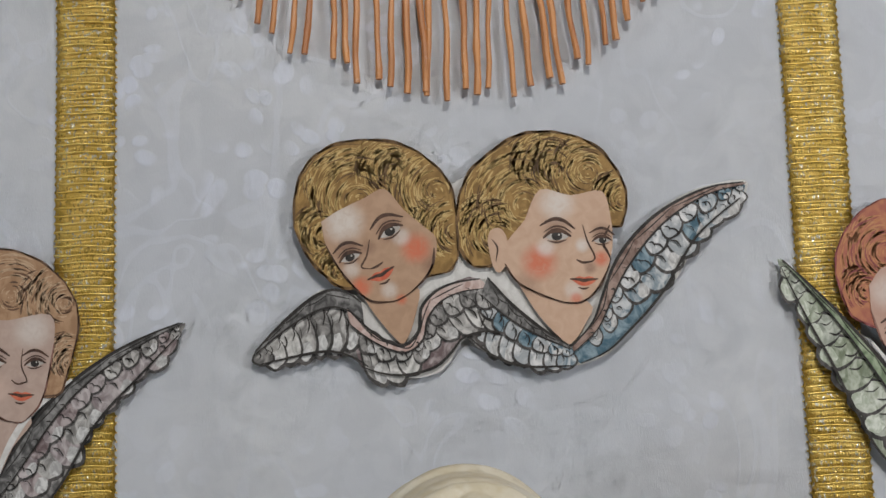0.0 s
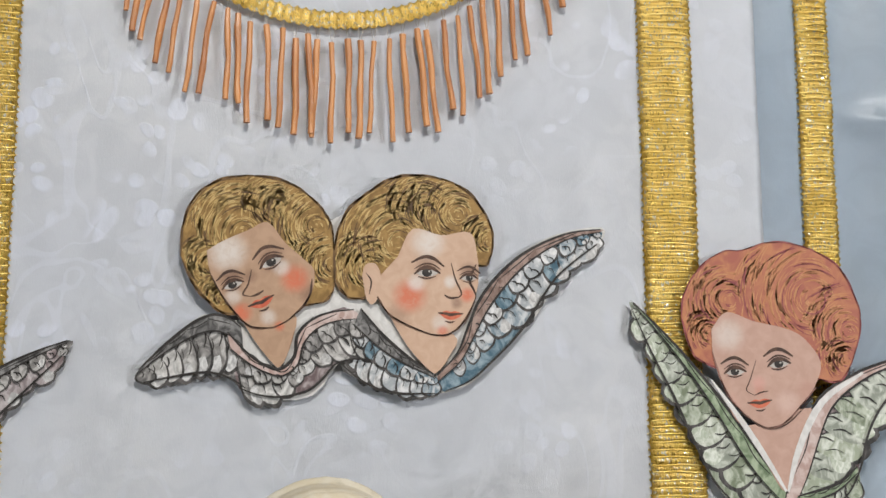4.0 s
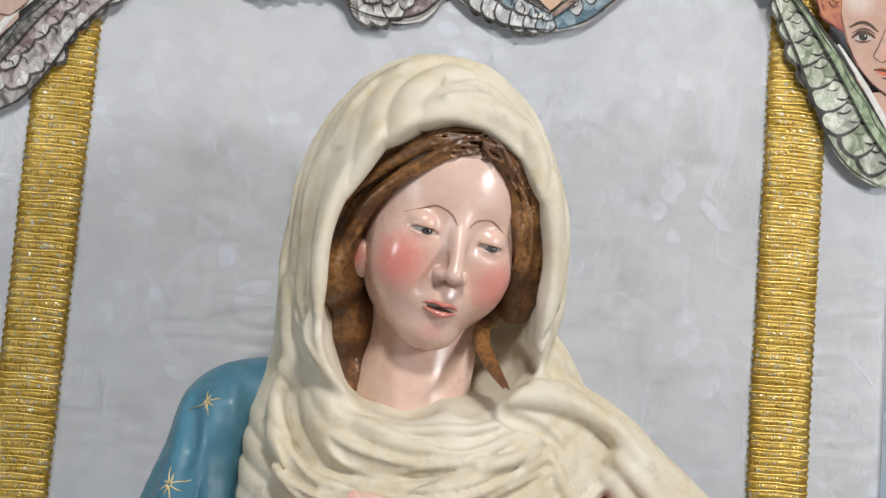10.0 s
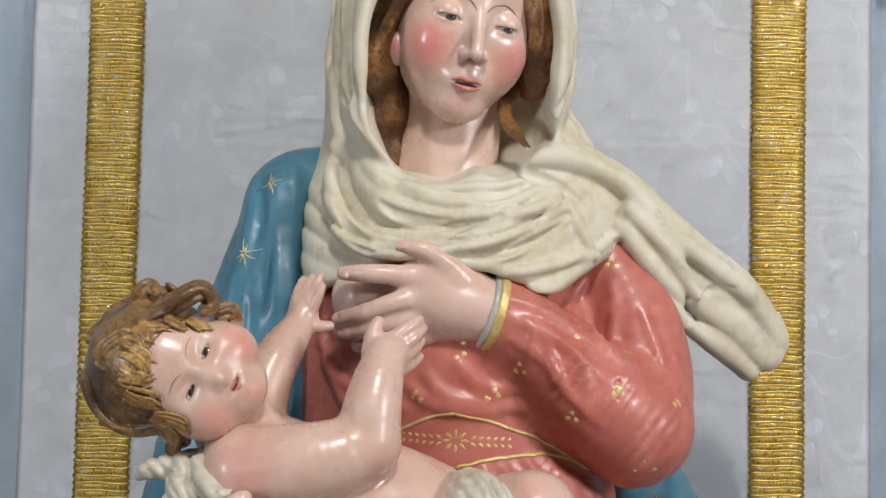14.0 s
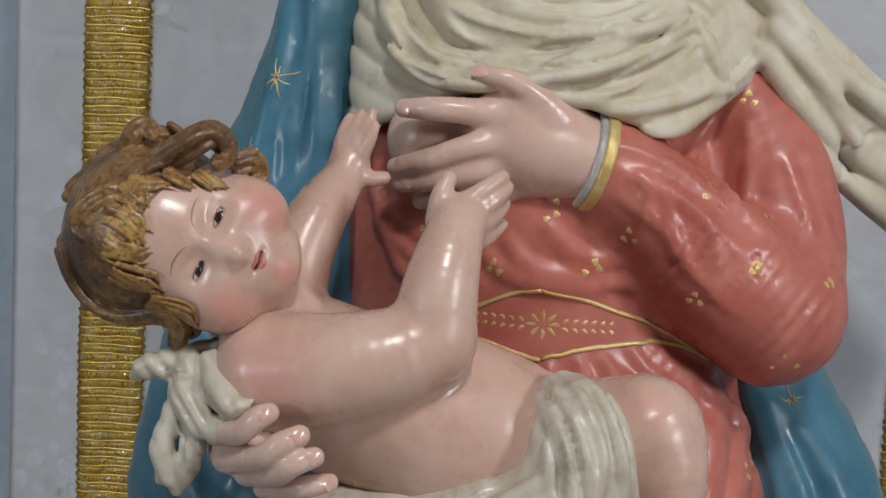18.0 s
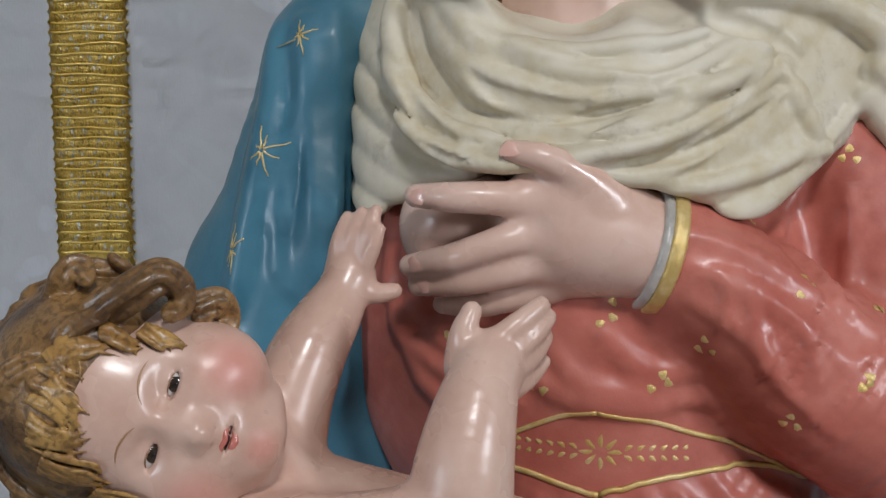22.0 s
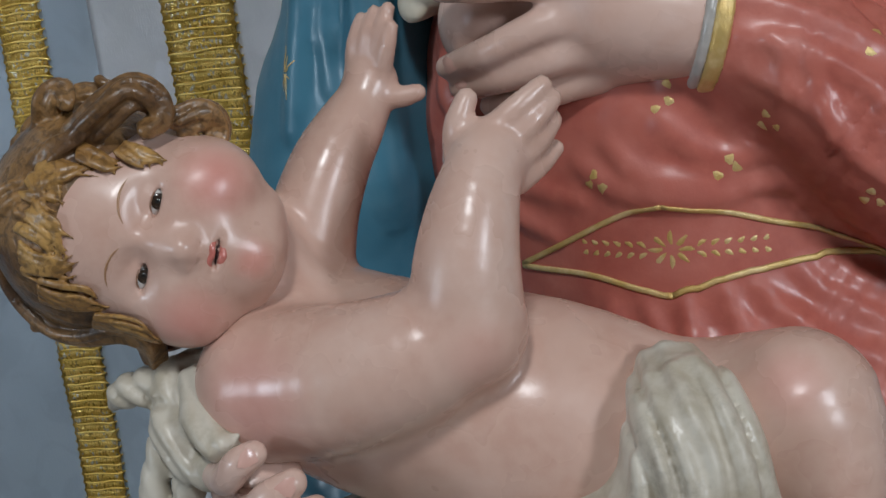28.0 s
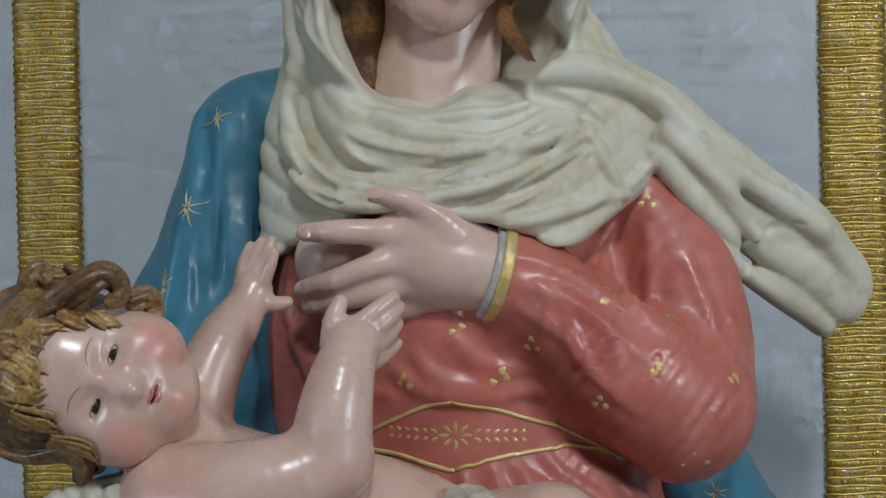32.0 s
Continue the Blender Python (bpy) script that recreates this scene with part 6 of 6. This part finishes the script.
BLOND, BLOND_D, BLOND_L = plain_paint("blond_hair", (.20, .11, .028), (.34, .20, .06)), plain_paint("blond_dark", (.085, .045, .016), (.17, .092, .032)), plain_paint("blond_light", (.46, .30, .10), (.56, .40, .17))
ROSY, ROSY_D, ROSY_L = plain_paint("red_hair", (.34, .105, .07), (.45, .18, .085), .55, 50), plain_paint("red_dark", (.20, .04, .045), (.30, .085, .075)), plain_paint("red_light", (.46, .19, .08), (.50, .24, .11))
TAWNY, TAWNY_D, TAWNY_L = plain_paint("tawny_hair", (.30, .17, .09), (.42, .26, .15)), plain_paint("tawny_dark", (.09, .05, .03), (.17, .09, .05)), plain_paint("tawny_light", (.45, .30, .18), (.54, .38, .25))


def face_paint(name, a, b, spots):
    m = Mat(name, .5, spec=.35)
    c = m.mix(m.step(m.noise(85, 4, distort=.8), .25, .80), tuple(.6 * p + .4 * q for p, q in zip(a, b)), b)
    for (x, z), r, tint, amount in spots:
        c = m.mix(m.math("MULTIPLY", m.spot((x, -.0130, z), r, .2), m.math("MULTIPLY", m.step(m.noise(150, 3, distort=1.0), .2, .6, .6, 1), amount)), c, tint)
    m.base(c)
    m.bump(m.noise(500, 2), .1, .0005)
    return m.m


RED, HIGH, SHADE = (.58, .13, .06), (.66, .61, .56), (.17, .085, .055)

# two blond heads
pair = tagged(empty("cherub_cutout"), "painted cut-out of two blond winged heads with grey and blue feathers", "cutout", "winged cut-outs")
y0 = -.013
flat_shape("board", [(-0.203, 2.174), (-0.175, 2.203), (-0.139, 2.232), (-0.103, 2.227), (-0.070, 2.289), (-0.011, 2.330), (0.036, 2.339), (0.086, 2.284), (0.126, 2.246), (0.165, 2.290), (0.208, 2.315), (0.255, 2.323), (0.251, 2.305), (0.217, 2.283), (0.188, 2.234), (0.138, 2.181), (0.112, 2.161), (0.060, 2.152), (0.019, 2.166), (-0.008, 2.184), (-0.033, 2.153), (-0.084, 2.150), (-0.119, 2.173), (-0.166, 2.167), (-0.196, 2.163)], y0, BOARD, pair, "pale cut board edge", .003, 3)
wing(pair, [(-0.103, 2.219), (-0.123, 2.231), (-0.146, 2.225), (-0.175, 2.202), (-0.200, 2.177)], [(-0.098, 2.160), (-0.114, 2.170), (-0.135, 2.175), (-0.165, 2.171), (-0.195, 2.165)], 7, y0 - .002, GREYS, (GREY_EDGE, GREYS[2]), 1, 1)
wing(pair, [(-0.116, 2.214), (-0.091, 2.189), (-0.065, 2.178), (-0.052, 2.189), (-0.047, 2.215), (-0.025, 2.232), (0.006, 2.237)], [(-0.104, 2.160), (-0.079, 2.152), (-0.053, 2.153), (-0.030, 2.162), (-0.015, 2.180), (-0.001, 2.188), (0.023, 2.187)], 9, y0 - .0026, GREYS, (ROSE_EDGE, MAUVES[0]), 2)
wing(pair, [(0.013, 2.238), (0.034, 2.213), (0.059, 2.191), (0.084, 2.174)], [(-0.007, 2.185), (0.013, 2.168), (0.042, 2.156), (0.087, 2.155)], 7, y0 - .003, BLUES, (GREY_EDGE, GREYS[2]), 3)
wing(pair, [(0.088, 2.173), (0.111, 2.200), (0.126, 2.241), (0.154, 2.278), (0.187, 2.302), (0.225, 2.317), (0.253, 2.320)], [(0.095, 2.157), (0.128, 2.172), (0.145, 2.191), (0.169, 2.214), (0.187, 2.242), (0.211, 2.275), (0.249, 2.305)], 11, y0 - .0032, BLUES, (BROWN_EDGE, BLUES[2]), 4)
FACE_A = face_paint("cherub_face_a", (.32, .19, .115), (.46, .295, .19), [((-0.118, 2.293), .026, HIGH, .8), ((-0.075, 2.286), .017, SHADE, .75), ((-0.113, 2.265), .016, SHADE, .8), ((-0.095, 2.269), .010, SHADE, .5), ((-0.123, 2.238), .016, SHADE, .5), ((-0.037, 2.251), .014, SHADE, .6), ((-0.052, 2.267), .019, RED, .85), ((-0.102, 2.233), .013, RED, .85), ((-0.065, 2.278), .012, HIGH, .6), ((-0.111, 2.249), .011, HIGH, .6), ((-0.077, 2.229), .011, HIGH, .6), ((-0.066, 2.220), .007, RED, .8)])
flat_shape("neck", [(-0.103, 2.227), (-0.053, 2.233), (-0.054, 2.205), (-0.064, 2.181), (-0.073, 2.185), (-0.090, 2.206)], y0 - .0150, FACE_A, pair)
hair_piece(pair, [(-0.163, 2.289), (-0.161, 2.323), (-0.149, 2.350), (-0.125, 2.366), (-0.094, 2.370), (-0.060, 2.364), (-0.034, 2.346), (-0.017, 2.322), (-0.014, 2.287), (-0.016, 2.250), (-0.040, 2.241), (-0.077, 2.237), (-0.118, 2.232), (-0.136, 2.245), (-0.151, 2.262)], [(*(-0.121, 2.330), .034, 0, 360), (*(-0.048, 2.336), .032, 0, 360), (*(-0.033, 2.288), .026, 90, 300), (*(-0.148, 2.286), .020, 60, 300), (*(-0.130, 2.254), .016, 60, 300), (*(-0.084, 2.348), .022, 0, 180)], y0 - .0155, BLOND, BLOND_D, BLOND_L, 3, .0013)
fa = flat_shape("face", [(-0.138, 2.294), (-0.122, 2.304), (-0.098, 2.315), (-0.079, 2.323), (-0.062, 2.303), (-0.044, 2.287), (-0.033, 2.275), (-0.036, 2.251), (-0.053, 2.231), (-0.072, 2.219), (-0.092, 2.220), (-0.108, 2.231), (-0.122, 2.250), (-0.134, 2.272)], y0 - .0180, FACE_A, pair, "painted face with ruddy cheeks", .002)
strokes("ink_line", contour([(-0.035, 2.267), (-0.038, 2.248), (-0.053, 2.230), (-0.072, 2.219), (-0.095, 2.220), (-0.110, 2.234), (-0.123, 2.251), (-0.134, 2.272)], .0009, random.Random(2), False), y0 - .0185, UMBER, fa)
eye_piece(fa, (-0.075, 2.283), .012, .42, y0 - .0187)
eye_piece(fa, (-0.112, 2.260), .0105, .30, y0 - .0187)
mouth_piece(fa, (-0.084, 2.244), .0125, .42, y0 - .0187)
strokes("ink_line", [([(-0.094, 2.276), (-0.097, 2.261), (-0.102, 2.251), (-0.094, 2.249)], .0009), ([(-0.094, 2.249), (-0.088, 2.251), (-0.082, 2.255)], .0012)], y0 - .0187, UMBER, fa)
FACE_B = face_paint("cherub_face_b", (.46, .29, .19), (.57, .39, .28), [((0.079, 2.305), .022, HIGH, .8), ((0.078, 2.279), .016, SHADE, .6), ((0.120, 2.275), .013, SHADE, .75), ((0.107, 2.244), .008, SHADE, .6), ((0.048, 2.230), .018, SHADE, .35), ((0.061, 2.251), .022, RED, .85), ((0.067, 2.264), .012, HIGH, .75), ((0.118, 2.252), .010, RED, .85), ((0.101, 2.265), .009, HIGH, .8), ((0.091, 2.224), .012, HIGH, .6), ((0.093, 2.216), .008, RED, .7)])
flat_shape("neck", [(0.040, 2.233), (0.104, 2.213), (0.100, 2.192), (0.089, 2.177), (0.081, 2.177), (0.059, 2.201)], y0 - .0150, FACE_B, pair)
hair_piece(pair, [(-0.012, 2.266), (-0.013, 2.303), (-0.002, 2.334), (0.016, 2.352), (0.040, 2.368), (0.064, 2.373), (0.095, 2.369), (0.121, 2.355), (0.139, 2.329), (0.144, 2.308), (0.139, 2.285), (0.128, 2.282), (0.087, 2.295), (0.050, 2.285), (0.033, 2.265), (0.017, 2.249), (-0.001, 2.250)], [(*(0.030, 2.323), .036, 0, 360), (*(0.008, 2.287), .026, 60, 300), (*(0.089, 2.343), .030, 0, 360), (*(0.130, 2.315), .018, 0, 360), (*(0.063, 2.349), .026, 0, 360)], y0 - .0157, BLOND, BLOND_D, BLOND_L, 4, .0013)
fb = flat_shape("face", [(0.049, 2.290), (0.064, 2.318), (0.092, 2.312), (0.121, 2.315), (0.128, 2.291), (0.129, 2.267), (0.124, 2.245), (0.115, 2.227), (0.103, 2.215), (0.087, 2.212), (0.063, 2.220), (0.040, 2.233), (0.029, 2.250), (0.029, 2.266)], y0 - .0182, FACE_B, pair, "painted face with ruddy cheeks", .002)
strokes("ink_line", contour([(0.127, 2.283), (0.120, 2.267), (0.126, 2.254), (0.124, 2.244), (0.115, 2.227), (0.103, 2.215), (0.087, 2.212), (0.063, 2.220), (0.040, 2.233), (0.029, 2.250)], .0009, random.Random(2), False), y0 - .0187, UMBER, fb)
flat_shape("ear", [(0.014, 2.271), (0.017, 2.281), (0.026, 2.283), (0.032, 2.273), (0.031, 2.252), (0.024, 2.242), (0.018, 2.249)], y0 - .0187, FACE_B, pair, "", .002)
eye_piece(fb, (0.078, 2.274), .012, -.05, y0 - .0189)
eye_piece(fb, (0.119, 2.269), .0085, -.05, y0 - .0189, .1)
mouth_piece(fb, (0.101, 2.233), .0115, -.05, y0 - .0189)
strokes("ink_line", [([(0.102, 2.284), (0.106, 2.268), (0.112, 2.254), (0.108, 2.249)], .0009), ([(0.095, 2.252), (0.101, 2.249), (0.110, 2.250)], .0012), ([(0.018, 2.273), (0.023, 2.265), (0.021, 2.252)], .0008)], y0 - .0189, UMBER, fb)

# a red-haired head with green wings
red = tagged(empty("cherub_cutout"), "painted cut-out of a red-haired winged head with green feathers", "cutout", "winged cut-outs")
y1 = -.018
wing(red, [(0.433, 2.058), (0.402, 2.102), (0.372, 2.146), (0.339, 2.188), (0.311, 2.219), (0.284, 2.246)], [(0.408, 2.035), (0.369, 2.057), (0.342, 2.106), (0.323, 2.151), (0.304, 2.190), (0.283, 2.238)], 10, y1, GREENS, (GREEN_EDGE, GREENS[0]), 5, 1, tip=TIP_GREEN)
wing(red, [(0.429, 2.051), (0.443, 2.096), (0.466, 2.148), (0.509, 2.177), (0.565, 2.194), (0.626, 2.198), (0.643, 2.193)], [(0.466, 2.038), (0.500, 2.064), (0.512, 2.103), (0.528, 2.137), (0.550, 2.160), (0.600, 2.170), (0.641, 2.184)], 12, y1 - .0005, GREENS, (ROSE_EDGE, MAUVES[0]), 6, 1, tip=TIP_GREEN)
wing(red, [(0.442, 2.055), (0.482, 2.067), (0.504, 2.084)], [(0.432, 2.027), (0.468, 2.029), (0.504, 2.050)], 5, y1 - .001, GREENS, (GREEN_EDGE, GREENS[0]), 16, 1, tip=TIP_GREEN)
FACE_C = face_paint("cherub_face_c", (.40, .235, .175), (.50, .32, .25), [((0.378, 2.214), .022, HIGH, .55), ((0.384, 2.180), .014, (.34, .22, .19), .55), ((0.429, 2.188), .014, (.34, .22, .19), .55), ((0.408, 2.166), .010, (.60, .30, .25), .6), ((0.458, 2.159), .016, (.42, .22, .17), .5), ((0.408, 2.158), .008, (.50, .22, .16), .5), ((0.378, 2.146), .014, (.58, .34, .28), .6), ((0.436, 2.147), .016, (.60, .42, .36), .6)])
flat_shape("neck", [(0.372, 2.152), (0.394, 2.124), (0.460, 2.142), (0.446, 2.102), (0.431, 2.060), (0.410, 2.091)], y1 - .0118, FACE_C, red)
strokes("wing_rim", [([(0.361, 2.168), (0.389, 2.129), (0.413, 2.091), (0.431, 2.060)], .003), ([(0.515, 2.177), (0.472, 2.148), (0.446, 2.102), (0.433, 2.060)], .0036)], y1 - .0125, BOARD, red, "pale painted wing rim")
hair_piece(red, [(0.332, 2.231), (0.336, 2.257), (0.354, 2.284), (0.378, 2.299), (0.396, 2.300), (0.426, 2.309), (0.459, 2.305), (0.492, 2.288), (0.508, 2.262), (0.516, 2.230), (0.507, 2.194), (0.494, 2.171), (0.479, 2.168), (0.444, 2.176), (0.391, 2.175), (0.361, 2.183), (0.342, 2.196)], [(*(0.362, 2.258), .028, 0, 360), (*(0.436, 2.263), .046, 0, 360), (*(0.489, 2.235), .03, 0, 360), (*(0.486, 2.194), .018, 0, 360), (*(0.348, 2.220), .018, 0, 360)], y1 - .0128, ROSY, ROSY_D, ROSY_L, 6)
fc_ = flat_shape("face", [(0.362, 2.220), (0.378, 2.237), (0.405, 2.228), (0.437, 2.221), (0.456, 2.211), (0.472, 2.187), (0.464, 2.162), (0.448, 2.143), (0.431, 2.127), (0.412, 2.123), (0.389, 2.138), (0.372, 2.163), (0.363, 2.191)], y1 - .0153, FACE_C, red, "painted pale face", .002)
strokes("ink_line", contour([(0.362, 2.197), (0.372, 2.163), (0.389, 2.138), (0.412, 2.123), (0.431, 2.126), (0.448, 2.142), (0.466, 2.162)], .0007, random.Random(2), False), y1 - .0158, SEPIA, fc_)
eye_piece(fc_, (0.384, 2.177), .0105, .02, y1 - .0160, 0, UMBER, 1.1)
eye_piece(fc_, (0.429, 2.185), .0112, .08, y1 - .0160, 0, UMBER, 1.1)
mouth_piece(fc_, (0.408, 2.147), .0115, .10, y1 - .0160)
strokes("ink_line", [([(0.406, 2.189), (0.399, 2.169), (0.395, 2.159), (0.403, 2.154)], .0006), ([(0.403, 2.154), (0.410, 2.157), (0.417, 2.158)], .0008), ([(0.389, 2.138), (0.412, 2.122), (0.435, 2.126), (0.463, 2.153)], .0007)], y1 - .0160, UMBER, fc_)

# a tawny head with grey and mauve wings
tawny = tagged(empty("cherub_cutout"), "painted cut-out of a tawny-haired winged head with grey feathers", "cutout", "winged cut-outs")
wing(tawny, [(-0.435, 2.060), (-0.414, 2.098), (-0.388, 2.133), (-0.354, 2.163), (-0.312, 2.188), (-0.268, 2.205)], [(-0.427, 2.027), (-0.393, 2.041), (-0.370, 2.071), (-0.344, 2.116), (-0.318, 2.144), (-0.269, 2.194)], 12, y1, MAUVES + GREYS[:1], (GREY_EDGE, GREYS[2]), 7)
wing(tawny, [(-0.437, 2.060), (-0.458, 2.100), (-0.484, 2.147), (-0.527, 2.190), (-0.569, 2.218)], [(-0.447, 2.025), (-0.478, 2.042), (-0.494, 2.075), (-0.536, 2.123), (-0.573, 2.176)], 10, y1 - .0005, MAUVES, (GREY_EDGE, GREYS[2]), 8)
FACE_D = face_paint("cherub_face_d", (.36, .25, .20), (.48, .36, .30), [((-0.401, 2.202), .022, HIGH, .6), ((-0.435, 2.178), .016, (.30, .21, .18), .6), ((-0.397, 2.175), .013, (.30, .21, .18), .6), ((-0.411, 2.154), .009, (.34, .24, .21), .6), ((-0.432, 2.150), .018, (.56, .40, .33), .6)])
flat_shape("neck", [(-0.466, 2.146), (-0.448, 2.125), (-0.401, 2.123), (-0.417, 2.098), (-0.435, 2.068), (-0.453, 2.105)], y1 - .0118, FACE_D, tawny)
strokes("wing_rim", [([(-0.505, 2.168), (-0.474, 2.136), (-0.453, 2.094), (-0.436, 2.062)], .0035), ([(-0.365, 2.157), (-0.401, 2.128), (-0.422, 2.096), (-0.434, 2.062)], .003)], y1 - .0125, BOARD, tawny, "pale painted wing rim")
hair_piece(tawny, [(-0.506, 2.205), (-0.501, 2.242), (-0.480, 2.271), (-0.449, 2.279), (-0.412, 2.274), (-0.383, 2.257), (-0.364, 2.232), (-0.359, 2.205), (-0.367, 2.169), (-0.380, 2.141), (-0.417, 2.150), (-0.448, 2.151), (-0.466, 2.162), (-0.485, 2.176), (-0.506, 2.184)], [(*(-0.443, 2.251), .038, 0, 360), (*(-0.388, 2.233), .024, 0, 360), (*(-0.482, 2.205), .024, 0, 360), (*(-0.375, 2.180), .018, 0, 360)], y1 - .0128, TAWNY, TAWNY_D, TAWNY_L, 9)
fd = flat_shape("face", [(-0.459, 2.177), (-0.448, 2.211), (-0.422, 2.212), (-0.385, 2.216), (-0.381, 2.190), (-0.386, 2.159), (-0.393, 2.136), (-0.409, 2.120), (-0.427, 2.124), (-0.448, 2.138), (-0.461, 2.151)], y1 - .0153, FACE_D, tawny, "painted pale face", .002)
strokes("ink_line", contour([(-0.461, 2.151), (-0.448, 2.138), (-0.427, 2.124), (-0.409, 2.120), (-0.393, 2.136), (-0.386, 2.159), (-0.381, 2.190)], .0007, random.Random(2), False), y1 - .0158, SEPIA, fd)
eye_piece(fd, (-0.435, 2.173), .0105, .02, y1 - .0160)
eye_piece(fd, (-0.398, 2.172), .009, .02, y1 - .0160)
mouth_piece(fd, (-0.410, 2.144), .0105, -.1, y1 - .0160)
strokes("ink_line", [([(-0.409, 2.186), (-0.410, 2.170), (-0.405, 2.157), (-0.411, 2.155)], .0007), ([(-0.419, 2.158), (-0.413, 2.154), (-0.404, 2.156)], .0008), ([(-0.461, 2.151), (-0.448, 2.136), (-0.427, 2.123), (-0.409, 2.119)], .0006)], y1 - .0160, UMBER, fd)

# the wing tip of one more, high on the outer drape
high = tagged(empty("cherub_cutout"), "painted green feathered wing of a cut-out high on the drape", "cutout", "winged cut-outs")
wing(high, [(0.816, 2.608), (0.768, 2.601), (0.713, 2.588), (0.664, 2.577)], [(0.804, 2.502), (0.758, 2.502), (0.720, 2.522), (0.671, 2.567)], 8, -.055, GREENS, (GREEN_EDGE, GREENS[0]), 10, tip=TIP_GREEN)
